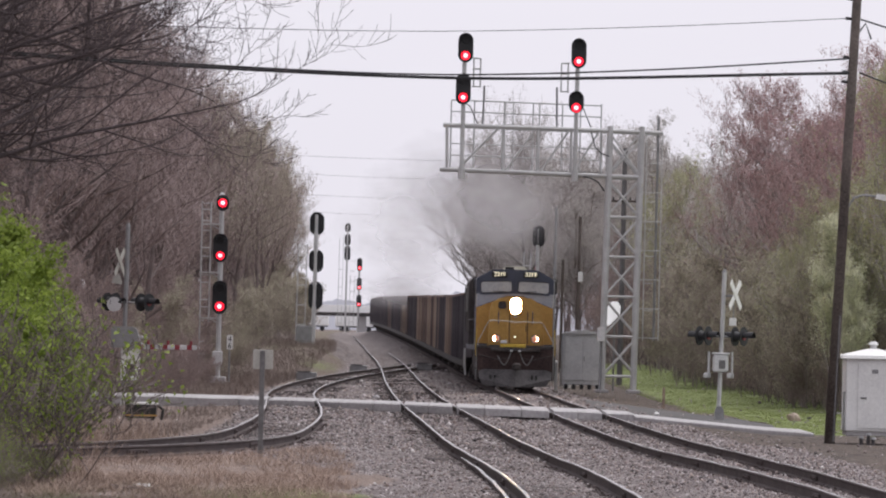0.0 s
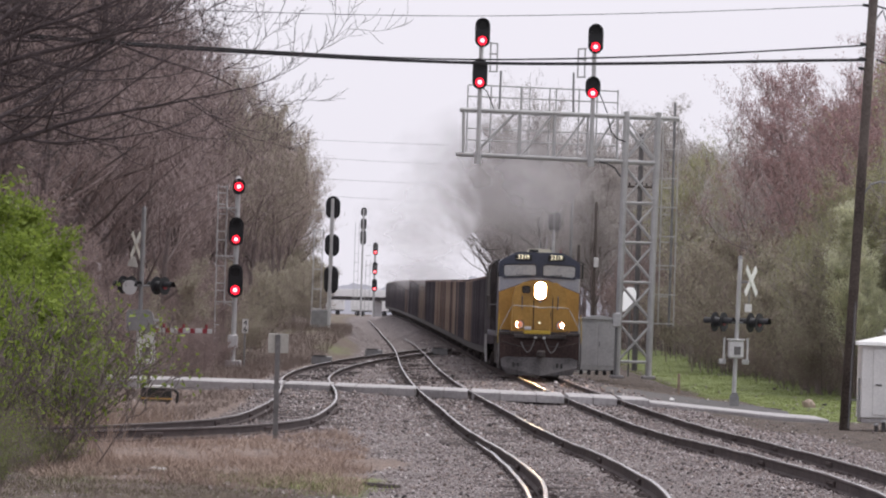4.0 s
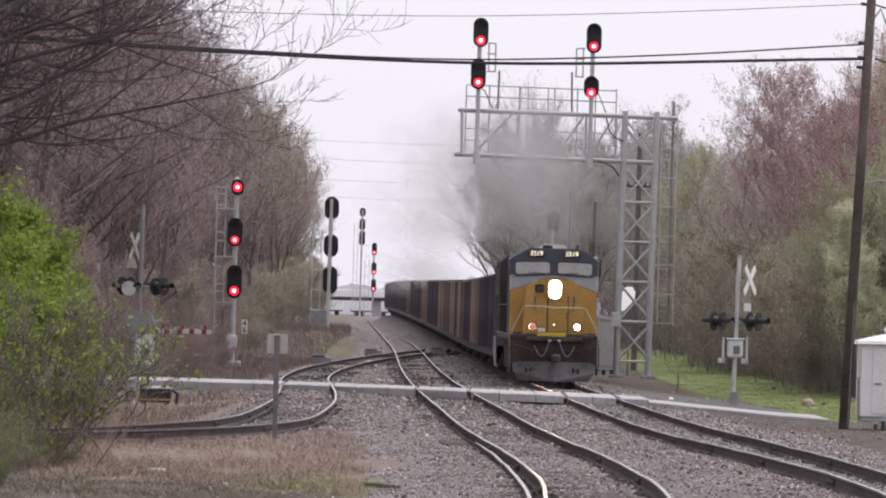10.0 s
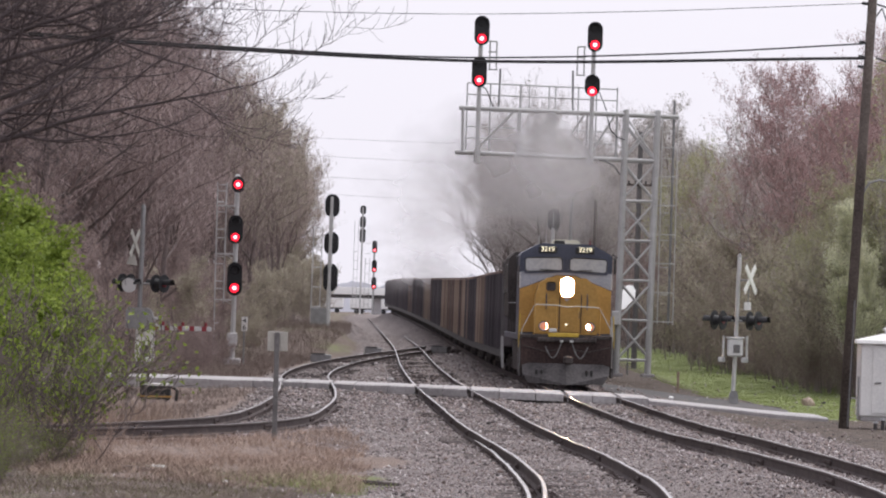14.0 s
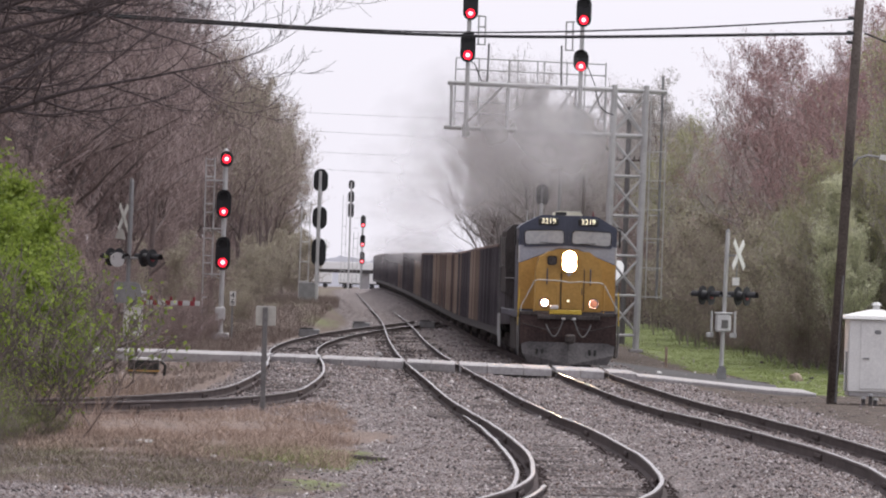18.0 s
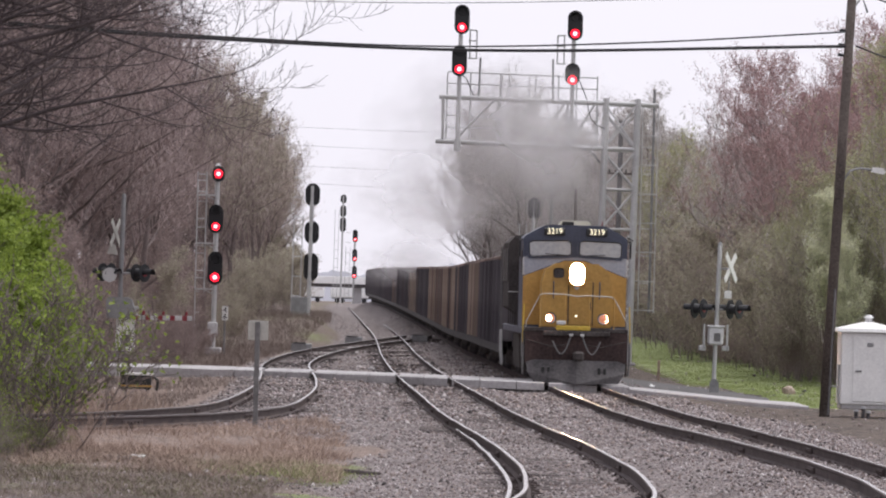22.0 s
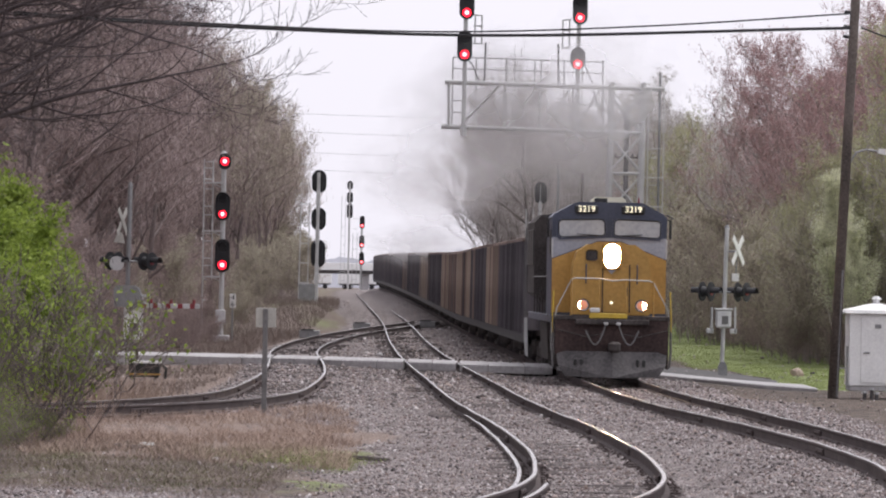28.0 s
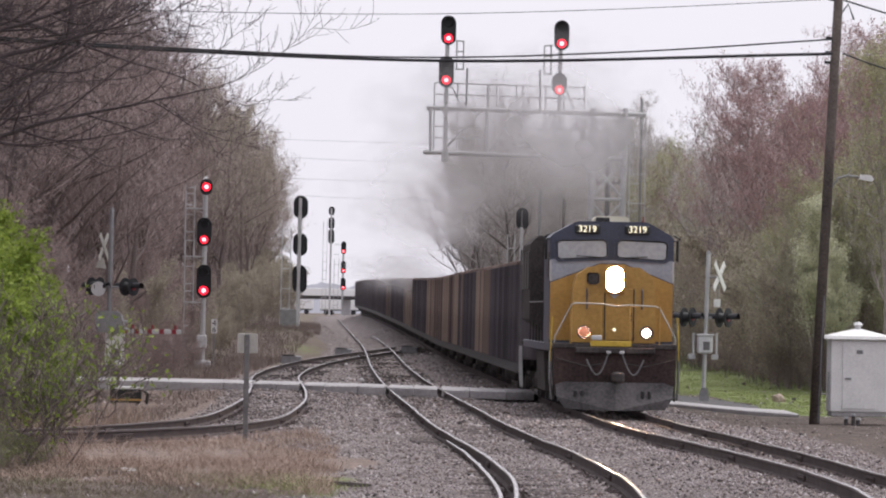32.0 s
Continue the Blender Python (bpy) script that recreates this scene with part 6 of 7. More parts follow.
def reaching_limbs(seed):
    """A big tree whose limbs arch towards +x: rows as in limbs_of, with longer, curling branches and upturned twigs."""
    rng = random.Random(seed)
    out = []
    many = (11, 11, 9, 7)

    def grow(p, d, length, r, order):
        steps = (8, 14, 11, 7, 5)[order]
        turn = Vector((rng.uniform(-1, 1), rng.uniform(-1, 1), rng.uniform(-0.5, 0.9))) * (0.05, 0.06, 0.08, 0.09, 0.09)[order]
        pts, q = [(p.copy(), r, d.copy())], r
        for k in range(steps):
            lift = Vector((0, 0, 0.05 if order == 2 else 0.09 if order > 2 else 0.0))
            d = (d + turn + lift + Vector((rng.uniform(-1, 1), rng.uniform(-1, 1), rng.uniform(-1, 1))) * (0.1 if order < 3 else 0.13)).normalized()
            p = p + d * (length / steps)
            nr = max(0.0042, r * (1 - 0.82 * (k + 1) / steps))
            out.append((pts[-1][0], p.copy(), q, nr, order))
            q = nr
            pts.append((p.copy(), nr, d.copy()))
        if order == 4:
            return
        for k in range(many[order]):
            t = (0.45 if order == 0 else 0.16) + (0.45 if order == 0 else 0.84) * (k + rng.random()) / many[order]
            i = min(steps - 1, int(t * steps))
            b, br, bd = pts[i][0].lerp(pts[i + 1][0], t * steps - i), pts[i][1], pts[i][2]
            if order == 0:
                nd = Vector((1.0, rng.uniform(-0.4, 0.4), rng.uniform(0.16, 0.6)))
                ln, br = rng.uniform(5.4, 8.0), rng.uniform(0.11, 0.16)
            else:
                side = Vector((rng.uniform(-1, 1), rng.uniform(-0.7, 0.7), rng.uniform(-1.0, 1.0)))
                nd = bd * 0.8 + side.normalized() * 0.75
                ln = length * (rng.uniform(0.3, 0.46) if order < 2 else rng.uniform(0.26, 0.44))
            grow(b, nd.normalized(), ln, max(0.006, br * rng.uniform(0.48, 0.66)), order + 1)

    grow(Vector((0, 0, -0.3)), Vector((0.08, 0, 1)).normalized(), 11.5, 0.22, 0)
    return out


def tubes(name, rows, material, sides=3):
    """All limbs of a tree as thin tapered tubes in one mesh; the hair-thin last twigs have two sides."""
    if sides == 3:
        thick, thin = [r for r in rows if r[4] < 4 and r[2] > 0.014], [r for r in rows if not (r[4] < 4 and r[2] > 0.014)]
        if not thick or not thin:
            return raw_mesh(name, *tube_arrays(rows, 3), material)
        va, fa = tube_arrays(thick, 3)
        vb, fb = tube_arrays(thin, 2)
        return raw_mesh(name, np.concatenate([va, vb]), np.concatenate([fa, fb + len(va)]), material)
    return raw_mesh(name, *tube_arrays(rows, sides), material)


def tube_arrays(rows, sides):
    a = np.array([r[0] for r in rows])
    b = np.array([r[1] for r in rows])
    ra, rb = np.array([r[2] for r in rows])[:, None], np.array([r[3] for r in rows])[:, None]
    d = b - a
    d /= np.linalg.norm(d, axis=1)[:, None] + 1e-9
    h = np.where(np.abs(d[:, 2:3]) < 0.9, np.array([[0, 0, 1.0]]), np.array([[1.0, 0, 0]]))
    s = np.cross(d, h)
    s /= np.linalg.norm(s, axis=1)[:, None]
    t = np.cross(d, s)
    rings = []
    for c, r in ((a, ra), (b, rb)):
        for k in range(sides):
            w = math.tau * k / sides
            rings.append(c + (s * math.cos(w) + t * math.sin(w)) * r)
    v = np.stack(rings, 1).reshape(-1, 3)
    base = np.arange(len(rows))[:, None, None] * 2 * sides
    q = np.array([[k, (k + 1) % sides, sides + (k + 1) % sides, sides + k] for k in range(sides if sides > 2 else 1)])[None]
    return v, (base + q).reshape(-1, 4)


def leaves(name, rows, per, size, material, seed, order=3, keep=1.0, zlo=-1.0):
    """Small folded leaves or buds round the thin ends of the limbs."""
    rng = np.random.default_rng(seed)
    tips = np.array([r[1] for r in rows if r[4] >= order and r[1][2] > zlo])
    tips = tips[rng.random(len(tips)) < keep]
    c = np.repeat(tips, per, 0) + rng.normal(0, size * 1.9, (len(tips) * per, 3))
    u = rng.normal(0, 1, c.shape)
    u /= np.linalg.norm(u, axis=1)[:, None]
    w = np.cross(u, rng.normal(0, 1, c.shape))
    w /= np.linalg.norm(w, axis=1)[:, None]
    s = size * rng.uniform(0.5, 1.2, (len(c), 1))
    v = np.stack([c - u * s - w * s * 0.5, c - u * s * 0.6 + w * s * 0.6, c + u * s], 1).reshape(-1, 3)
    f = np.arange(len(v)).reshape(-1, 3)
    return raw_mesh(name, v, f, material)


def build_tree(name, label, category, rows, bark, twig, leaf=None, group=""):
    t = thing(name, Matrix.Identity(4), label, category, group)
    tk = part("trunk" if "tree" in name else "stem_tangle", tubes("trunk", [r for r in rows if r[4] < 2], bark, 6), None, t)
    if "tree" not in name:
        tk["kind"] = "stuff"
    part("crown", tubes("crown", [r for r in rows if r[4] >= 2], twig), None, t)
    if leaf is not None:
        tagged(part("foliage", leaf, None, t), kind="stuff")
    return t


def plant(src, places, seed):
    """Copies of a tree at places (x, y, scale), turned at random; the first place takes the tree itself."""
    rng = random.Random(seed)
    for k, (x, y, s) in enumerate(places):
        m = pose(x, y, ground_z(x, y), rng.uniform(-3, 3), rng.uniform(-3, 3), rng.uniform(0, 360))
        src.scale = (1, 1, 1)
        ob = src if k == 0 else copy_thing(src, Matrix.Identity(4))
        ob.matrix_basis = m @ Matrix.Diagonal((s, s, s * rng.uniform(0.92, 1.08), 1))


def scatter(n, x0, x1, y0, y1, s0, s1, seed):
    rng = random.Random(seed)
    return [(x0(y) + (x1(y) - x0(y)) * rng.random(), y, rng.uniform(s0, s1)) for y in [y0 + (y1 - y0) * (k + rng.random()) / n for k in range(n)]]


def clump(seed0, stems, height, spread, counts, r, ring, lean):
    """Several stems from one root, as the rows of one bush."""
    rows = []
    for k in range(stems):
        a = k * 2.4
        o = Vector((ring * math.cos(a) * (0.4 + 0.6 * (k % 3) / 2), ring * math.sin(a), 0))
        for q in limbs_of(seed0 + k, height * (0.75 + 0.25 * ((k * 7) % 5) / 4), spread, counts, r, lean=lean * math.cos(a), first=0.08):
            rows.append((q[0] + o, q[1] + o, q[2], q[3], q[4] + (1 if q[4] else 0)))
    return rows


def build_plants():
    rows_a = limbs_of(11, 13, 5.0, (15, 9, 5, 4), 0.17)
    rows_b = limbs_of(12, 11.5, 4.4, (16, 9, 5, 4), 0.13, rise=0.8)
    rows_c = limbs_of(13, 12.2, 5.4, (16, 9, 5, 4), 0.15, rise=0.5)
    rows_f = limbs_of(17, 15.5, 8.2, (20, 10, 6, 4), 0.24, rise=0.5, first=0.2)
    grp = "trees along the line"
    tree_a = build_tree("bare_tree", "tall bare brown tree with dense twigs", "tree", rows_a, M["bark"], M["twig"], leaves("buds", rows_a, 2, 0.04, M["leaf_brown"], 3, 4, 0.8), grp)
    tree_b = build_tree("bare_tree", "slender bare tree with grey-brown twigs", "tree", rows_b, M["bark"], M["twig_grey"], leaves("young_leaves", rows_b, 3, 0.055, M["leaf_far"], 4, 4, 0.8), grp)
    tree_w = build_tree("budding_tree", "slender brown tree misted with olive buds", "tree", rows_b, M["bark"], M["twig"], leaves("buds", rows_b, 2, 0.045, M["leaf_dull"], 14, 4, 0.8), grp)
    tree_r = build_tree("maple_tree", "bare tree with dusky red spring buds", "tree", rows_c, M["bark_pale"], M["twig"], leaves("buds", rows_c, 4, 0.042, M["bud"], 5, 4, 0.9), grp)
    tree_g = build_tree("sapling_tree", "slender sapling with yellow-green young leaves", "tree", rows_b, M["bark_pale"], M["twig_grey"], leaves("young_leaves", rows_b, 3, 0.06, M["leaf_young"], 24, 4, 0.75), grp)
    # haze behind the train is painted into this tree's bark, twigs and buds
    tree_f = build_tree("broad_tree", "broad bare tree paled grey for haze, with first buds", "tree", rows_f, M["bark_hazy"], M["twig_grey"], leaves("buds", rows_f, 2, 0.06, M["leaf_far"], 34, 4, 0.5), "broad trees behind the train")
    br = clump(30, 9, 4.2, 1.5, (8, 6, 4), 0.018, 1.3, 0.3)
    tangle = clump(70, 20, 3.0, 1.5, (8, 5, 3), 0.011, 1.7, 0.9)
    brush = build_tree("brush", "tangle of bare brown undergrowth", "bush", br, M["bark"], M["twig"], leaves("buds", br, 2, 0.04, M["leaf_brown"], 7, 3, 0.8), "undergrowth along the line")
    brush_g = build_tree("brush", "undergrowth with first olive-green leaves", "bush", br, M["bark_pale"], M["twig"], leaves("young_leaves", br, 4, 0.045, M["leaf_dull"], 8, 3, 0.75), "undergrowth along the line")
    bramble = build_tree("bramble", "dark tangled bramble with a few green leaves", "bush", tangle, M["bark"], M["bark"], leaves("green_leaves", tangle, 3, 0.045, M["leaf"], 18, 3, 0.2), "brambles by the siding")
    rows_p = limbs_of(21, 6.4, 2.0, (22, 9, 5), 0.08, rise=1.6)
    pear = build_tree("blossoming_tree", "slender tree covered in cream-white blossom", "tree", rows_p, M["bark_pale"], M["twig_grey"], leaves("blossom", rows_p, 11, 0.045, M["blossom"], 9, 3, 0.9))
    gr = clump(50, 12, 3.4, 1.4, (10, 7, 4), 0.026, 1.0, 0.45)
    shrub = build_tree("leafy_shrub", "bright green leafy shrub in early spring", "bush", gr, M["bark"], M["bark"], leaves("green_leaves", gr, 12, 0.045, M["leaf"], 10, 2, 0.9), "green shrubs")
    # an old tree whose limbs reach over the line
    rows_o = reaching_limbs(5)
    over = thing("overhanging_tree", Matrix.Identity(4), "big dark bare tree with limbs reaching over the line", "tree")
    part("trunk", tubes("trunk", [r for r in rows_o if r[4] < 2], M["bark_dark"], 7), None, over)
    part("crown", tubes("crown", [r for r in rows_o if r[4] >= 2], M["bark_dark"], 4), None, over)
    # west side
    edge = ease([90, 120, 150, 200, 250, 300, 360, 420, 520, 700], [-11.5, -12.2, -12.4, -12.9, -13.0, -12.8, -12.8, -14, -17, -24])
    over.matrix_basis = pose(-13.1, 128, ground_z(-13.1, 128))
    copy_thing(over, pose(-17.5, 146, ground_z(-17.5, 146), 0, 0, 35))
    plant(tree_a, scatter(26, lambda y: edge(y) - 7, lambda y: edge(y) - 0.3, 130, 330, 0.9, 1.2, 1) + scatter(20, lambda y: edge(y) - 16, lambda y: edge(y) - 4, 150, 420, 1.05, 1.3, 21) + scatter(16, lambda y: edge(y) - 9, lambda y: edge(y) - 1.5, 132, 250, 1.1, 1.3, 22) + scatter(24, lambda y: edge(y) - 5, lambda y: edge(y) - 0.8, 138, 270, 1.0, 1.25, 31) + scatter(18, lambda y: edge(y) - 4, lambda y: edge(y) + 0.6, 225, 330, 0.9, 1.1, 32) + scatter(8, lambda y: edge(y) - 9, lambda y: edge(y), 330, 520, 0.9, 1.1, 2), 1)
    plant(tree_w, scatter(22, lambda y: edge(y) - 3, lambda y: edge(y) + 1.9, 310, 470, 0.95, 1.15, 3) + scatter(7, lambda y: -13.6, lambda y: -11.9, 395, 460, 0.8, 1.0, 55), 12)
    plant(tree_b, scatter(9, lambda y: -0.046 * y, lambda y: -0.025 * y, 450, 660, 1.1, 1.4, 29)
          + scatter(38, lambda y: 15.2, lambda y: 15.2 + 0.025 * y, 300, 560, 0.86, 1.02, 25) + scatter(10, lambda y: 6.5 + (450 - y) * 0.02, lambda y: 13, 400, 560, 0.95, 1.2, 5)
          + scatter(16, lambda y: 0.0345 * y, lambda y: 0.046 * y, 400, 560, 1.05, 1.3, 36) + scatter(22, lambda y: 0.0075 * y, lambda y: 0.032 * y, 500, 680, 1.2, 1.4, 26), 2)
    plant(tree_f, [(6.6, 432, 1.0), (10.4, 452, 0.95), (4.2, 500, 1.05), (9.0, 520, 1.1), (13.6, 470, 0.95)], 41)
    plant(brush, scatter(34, lambda y: edge(y) - 2.5, lambda y: edge(y) + 1.3, 118, 330, 0.7, 1.3, 6) + scatter(14, lambda y: edge(y) + 1.6, lambda y: edge(y) + 4.2, 196, 236, 0.28, 0.5, 46) + scatter(22, lambda y: 15.0, lambda y: 22, 230, 340, 0.9, 1.6, 7) + scatter(26, lambda y: 13.6, lambda y: 15.2, 214, 330, 0.35, 0.6, 47)
          + scatter(16, lambda y: 14.6, lambda y: 14.6 + 0.02 * y, 340, 520, 1.4, 2.0, 27) + scatter(16, lambda y: 12.5, lambda y: 20, 380, 540, 1.6, 2.3, 34), 3)
    plant(brush_g, scatter(4, lambda y: edge(y) + 1.0, lambda y: edge(y) + 2.4, 235, 350, 0.5, 0.8, 8) + scatter(7, lambda y: edge(y) - 0.5, lambda y: edge(y) + 2.8, 285, 420, 0.9, 1.3, 28) + scatter(6, lambda y: -13.4, lambda y: -11.7, 395, 460, 1.2, 1.5, 56)
          + scatter(44, lambda y: 14.2, lambda y: 20, 214, 340, 0.8, 1.5, 9) + scatter(16, lambda y: 14.0, lambda y: 14.0 + 0.02 * y, 300, 460, 1.3, 1.9, 44), 4)
    plant(bramble, [(-7.0, 83, 0.32), (-6.4, 76, 0.24), (-7.7, 89, 0.36), (-5.7, 71, 0.17), (-6.3, 85, 0.2), (-5.9, 79, 0.15), (-6.7, 80, 0.32), (-6.1, 75, 0.26), (-7.1, 86, 0.38), (-5.7, 82, 0.2)], 17)
    # east side
    plant(tree_r, scatter(11, lambda y: 17.0, lambda y: 20, 216, 242, 0.8, 0.92, 10) + scatter(24, lambda y: 17.0, lambda y: 25, 242, 315, 1.0, 1.14, 35), 5)
    plant(tree_g, scatter(12, lambda y: 14.4, lambda y: 17.5, 208, 236, 0.42, 0.66, 51) + scatter(9, lambda y: 13.6, lambda y: 15.4, 212, 244, 0.5, 0.68, 54) + scatter(14, lambda y: 15.0, lambda y: 18.5, 240, 330, 0.42, 0.62, 52) + scatter(8, lambda y: 13.6, lambda y: 17.0, 330, 420, 0.75, 1.0, 53), 8)
    plant(pear, [(13.9, 212, 1.0), (15.0, 216, 0.85), (16.9, 214, 0.8), (14.4, 209, 0.7)], 6)
    plant(shrub, [(-9.7, 108, 1.25), (-8.2, 106, 0.75), (-10.6, 112, 1.45), (-11.2, 124, 1.35), (-8.0, 110, 0.45), (-8.8, 102, 0.6), (-8.6, 116, 0.8), (-8.1, 99, 0.42), (-8.3, 118, 0.6), (-8.3, 92, 0.35), (-7.9, 106, 0.4), (-7.5, 110, 0.38), (-8.2, 101, 0.42), (-8.4, 104, 0.55), (-8.9, 107, 0.6)], 7)


def build_grass():
    """Dry and green grass blades, past counting."""
    rng = np.random.default_rng(8)

    def blades(name, label, material, n, where, h0, h1, wide, bend=0.35):
        pts = []
        while len(pts) < n:
            x, y = where()
            if noise.noise((x * 1.1, y * 0.35, 9.0)) + 0.5 < rng.random() * 1.1:
                continue
            if abs(x - SIDE_X(min(max(y, 86), 350))) > (1.5 if y > 86 else 0) and abs(x + 7.5) + abs(y - 147) * 0.3 > 1.6 and abs(x - MAIN_X(y)) > 2.9 + 0.8 * noise.noise((x * 0.5, y * 0.22, 5.0)):
                pts.append((x, y, ground_z(x, y)))
        p = np.array(pts)
        a = rng.uniform(0, math.tau, n)
        h = rng.uniform(h0, h1, (n, 1))
        s = np.stack([np.cos(a), np.sin(a), np.zeros(n)], 1) * wide
        lean = np.stack([rng.normal(0, bend, n), rng.normal(0, bend, n), np.ones(n)], 1) * h
        mid = p + lean * np.array([0.35, 0.35, 0.6])
        v = np.stack([p - s, p + s, mid + s * 0.7, mid - s * 0.7, p + lean + s * 0.1, p + lean - s * 0.1], 1).reshape(-1, 3)
        f = (np.arange(n)[:, None, None] * 6 + np.array([[0, 1, 2, 3], [3, 2, 4, 5]])[None]).reshape(-1, 4)
        tagged(new(name, raw_mesh(name, v, f, material)), label, "grass", kind="stuff")

    blades("dry_grass", "dry straw-coloured grass along the siding", M["straw"], 42000, lambda: (rng.uniform(-10.5, -1.2), 118 - 41 * rng.random() ** 0.75), 0.03, 0.17, 0.004, 1.0)
    blades("weed_stalks", "tall straw-brown dead weed stalks", M["straw"], 11000, lambda: (-11.5 + 6.5 * rng.random() ** 1.4, rng.uniform(84, 118)), 0.15, 0.75, 0.0035, 0.5)
    blades("verge_grass", "dull brown grass beside the far signals", M["weed"], 26000, lambda: (lambda y: (rng.uniform(-12.8, min(-6.6, MAIN_X(y) - 3.3)), y))(rng.uniform(182, 430)), 0.12, 0.45, 0.007, 0.5)
    blades("green_grass", "short green grass on the verge", M["grass"], 60000, lambda: (rng.uniform(8.6, 17), 202 + 180 * rng.random() ** 1.4), 0.012, 0.032, 0.009, 0.9)
    blades("lawn", "short green lawn beside the crossing", M["grass"], 30000, lambda: (rng.uniform(9.7, 15), rng.uniform(163, 204)), 0.01, 0.03, 0.008, 0.9)
    blades("green_tufts", "small green grass tufts in the ballast", M["grass"], 7000, lambda: (rng.normal(-1.95, 0.45), rng.normal(81.5, 1.8)), 0.02, 0.07, 0.005, 0.9)
    blades("brown_weeds", "low brown weeds at the foot of the ballast", M["weed"], 26000, lambda: (-9.5 + 7.6 * rng.random() ** 1.1, rng.uniform(65, 84)), 0.02, 0.1, 0.0035, 1.2)
    blades("olive_weeds", "low olive-green weeds among gravel", M["weed_green"], 16000, lambda: (-8.5 + 6.4 * rng.random(), rng.uniform(66, 85)), 0.01, 0.06, 0.0045, 1.2)
    blades("bank_weeds", "dead weeds beside the road crossing", M["weed"], 6000, lambda: (rng.uniform(-11.5, -5.4), rng.uniform(118, 172)), 0.04, 0.2, 0.008, 0.8)


build_plants()
build_grass()


# ---- exhaust smoke: soft rounded puffs that travel with the locomotive ----
def smoke_material(name, grey, most):
    m = bpy.data.materials.new(name)
    m.use_nodes = True
    n, l = m.node_tree.nodes, m.node_tree.links
    n.remove(n["Principled BSDF"])
    tc, vm = n.new("ShaderNodeTexCoord"), n.new("ShaderNodeVectorMath")
    vm.operation = "MULTIPLY"
    vm.inputs[1].default_value = (1.32, 0, 1.32)
    ln = n.new("ShaderNodeVectorMath")
    ln.operation = "LENGTH"
    no = n.new("ShaderNodeTexNoise")
    no.inputs["Scale"].default_value, no.inputs["Detail"].default_value = 2.2, 5
    l.new(tc.outputs["Object"], vm.inputs[0])
    l.new(vm.outputs[0], ln.inputs[0])
    l.new(tc.outputs["Object"], no.inputs["Vector"])
    ad = n.new("ShaderNodeMath")
    ad.operation = "MULTIPLY_ADD"
    ad.inputs[1].default_value = 0.9
    l.new(no.outputs[0], ad.inputs[0])
    l.new(ln.outputs["Value"], ad.inputs[2])
    mr = n.new("ShaderNodeMapRange")
    mr.interpolation_type = "SMOOTHSTEP"
    mr.inputs[1].default_value, mr.inputs[2].default_value = 0.4, 1.3
    mr.inputs[3].default_value, mr.inputs[4].default_value = most, 0.0
    l.new(ad.outputs[0], mr.inputs[0])
    df, tr, tl, mx, mt = n.new("ShaderNodeBsdfDiffuse"), n.new("ShaderNodeBsdfTransparent"), n.new("ShaderNodeBsdfTranslucent"), n.new("ShaderNodeMixShader"), n.new("ShaderNodeMixShader")
    df.inputs[0].default_value = tl.inputs[0].default_value = (*grey, 1)
    l.new(df.outputs[0], mx.inputs[1])
    l.new(tl.outputs[0], mx.inputs[2])
    l.new(mr.outputs[0], mt.inputs[0])
    l.new(tr.outputs[0], mt.inputs[1])
    l.new(mx.outputs[0], mt.inputs[2])
    l.new(mt.outputs[0], n["Material Output"].inputs["Surface"])
    return m


def puff_mesh(material):
    """A billowing dome of smoke, one unit in radius."""
    bm = bmesh.new()
    bmesh.ops.create_uvsphere(bm, u_segments=28, v_segments=18, radius=1.0)
    bmesh.ops.delete(bm, geom=[v for v in bm.verts if v.co.y > 0.02], context="VERTS")
    for v in bm.verts:
        v.co += v.co * 0.06 * noise.noise(v.co * 2.0)
        v.co.y *= 0.3
    me = bpy.data.meshes.new("puff")
    bm.to_mesh(me)
    bm.free()
    me.materials.append(material)
    me.shade_smooth()
    return me


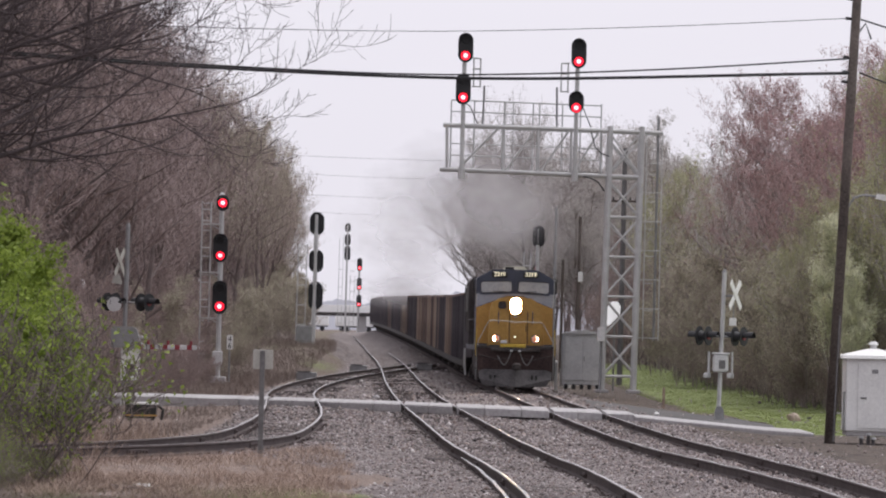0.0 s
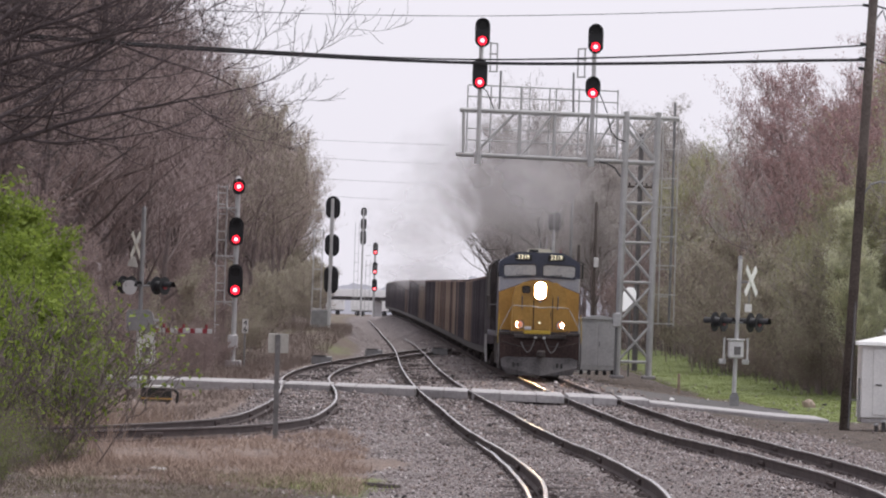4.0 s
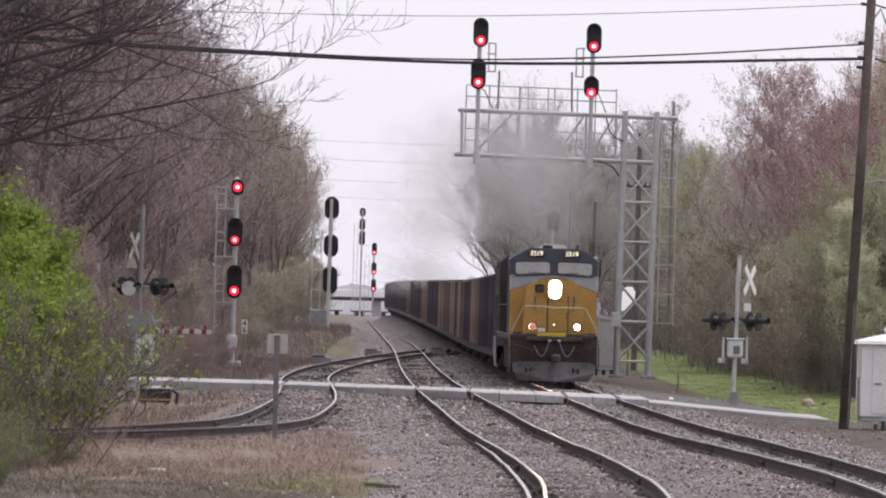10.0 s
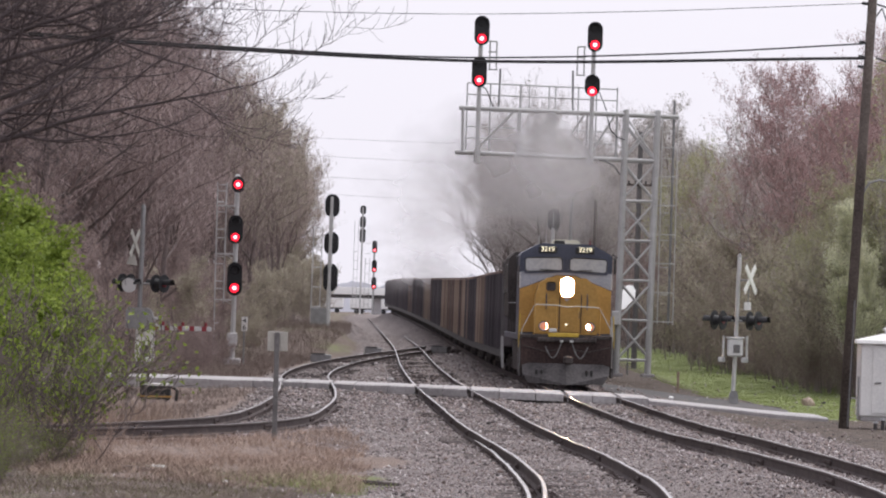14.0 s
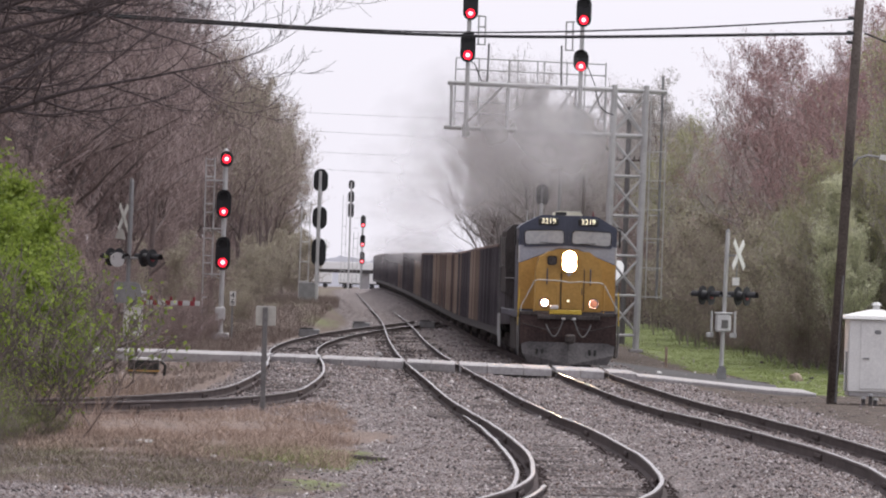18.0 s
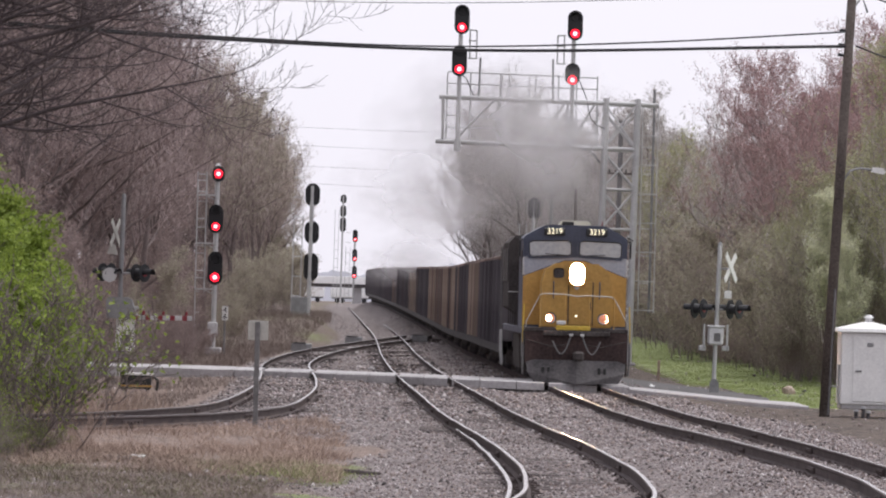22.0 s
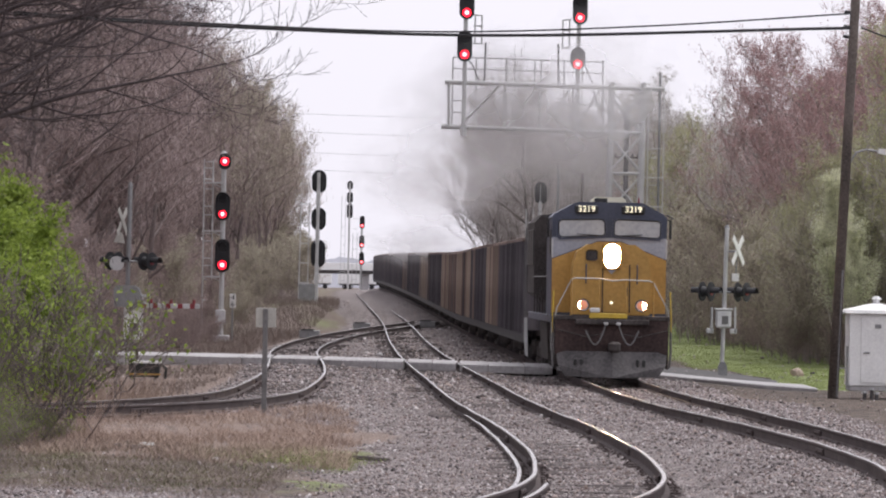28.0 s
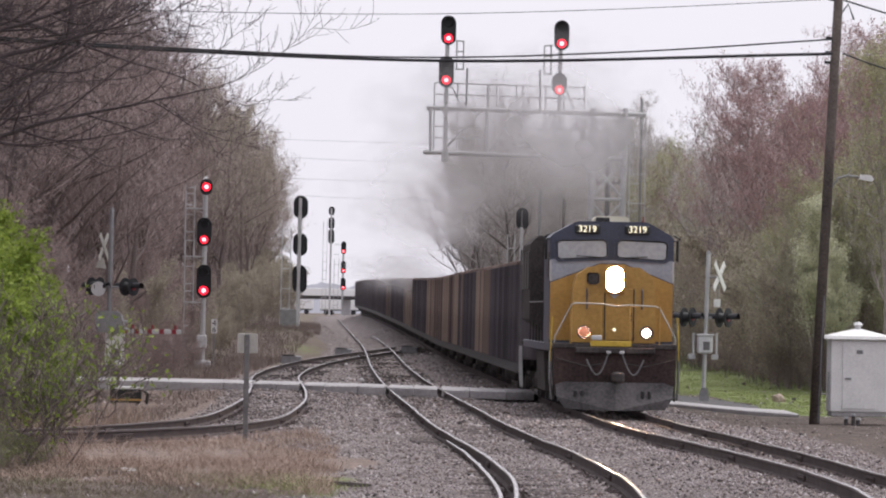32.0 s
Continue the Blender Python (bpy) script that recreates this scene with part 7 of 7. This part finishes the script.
def build_smoke():
    dark, pale = puff_mesh(smoke_material("grey_exhaust", (0.56, 0.54, 0.545), 0.46)), puff_mesh(smoke_material("pale_exhaust", (0.95, 0.93, 0.95), 0.55))
    out = []
    # sideways, behind the cab front, height, half width, half height
    for me, dx, back, z, w, h in ((dark, -0.2, 16, 6.6, 2.4, 1.9), (dark, -1.0, 40, 8.2, 4.4, 3.4), (dark, -1.4, 75, 9.6, 5.5, 3.8), (pale, -3.2, 90, 6.0, 4.4, 2.2), (pale, -2.0, 130, 8.0, 6.5, 4.0), (pale, 0.3, 24, 8.2, 4.4, 3.2), (dark, 1.8, 70, 7.4, 5.4, 3.8), (pale, -1.2, 200, 4.4, 5.5, 2.2), (pale, -0.6, 290, 4.0, 6.5, 2.6)):
        ob = tagged(new("smoke_puff", me), "thin grey diesel exhaust drifting above the train" if me is dark else "pale diesel haze drifting above the train", "smoke", "exhaust smoke")
        ob.scale = (w * 1.18, 3.0, h * 1.18)
        out.append((ob, dx, back, z))
    return out


SMOKE = build_smoke()


def smoke_at(t, dx, back, z):
    y = FRONT0 - SPEED * t + back
    return pose(TRAIN_X(y) + dx + 0.35 * math.sin(t * 0.55 + back), y, TRAIN_Z(y) + z + 0.25 * math.sin(t * 0.4 + 2 * back), 0, 8 * math.sin(t * 0.22 + back), 0)


# ---- what moves ----
def motions():
    for ob, back, length in TRAIN:
        walk(ob, [(t, riding(FRONT0 - SPEED * t + back, length)) for t in range(0, 33, 2)])
    # the locomotive's wheels roll
    wheels = [w for b in TRAIN[0][0].children if b.name.startswith("bogie") for w in b.children]
    for w in wheels:
        home = w.location.copy()
        walk(w, [(k / 4, Matrix.Translation(home) @ Matrix.Rotation(SPEED * k / 4 / 0.51, 4, "X")) for k in range(129)])
    # the two ditch lamps turn half a turn apart, so that they flash by turns
    lag = ease([0, 3, 6, 13, 16, 20, 23, 28, 30, 32], [1.27, 1.2, 1.08, 0.92, 0.62, 0.47, 0.3, 0.2, 0.12, -0.02])
    for k, w in enumerate(DITCH):
        home = w.location.copy()
        walk(w, [(q * 0.16, Matrix.Translation(home) @ Matrix.Rotation(math.tau * (q * 0.16 + lag(q * 0.16) + 0.5 * (1 - k)), 4, "Z")) for q in range(201)])
    for ob, dx, back, z in SMOKE:
        walk(ob, [(t, smoke_at(t, dx, back, z)) for t in range(0, 33)])


motions()
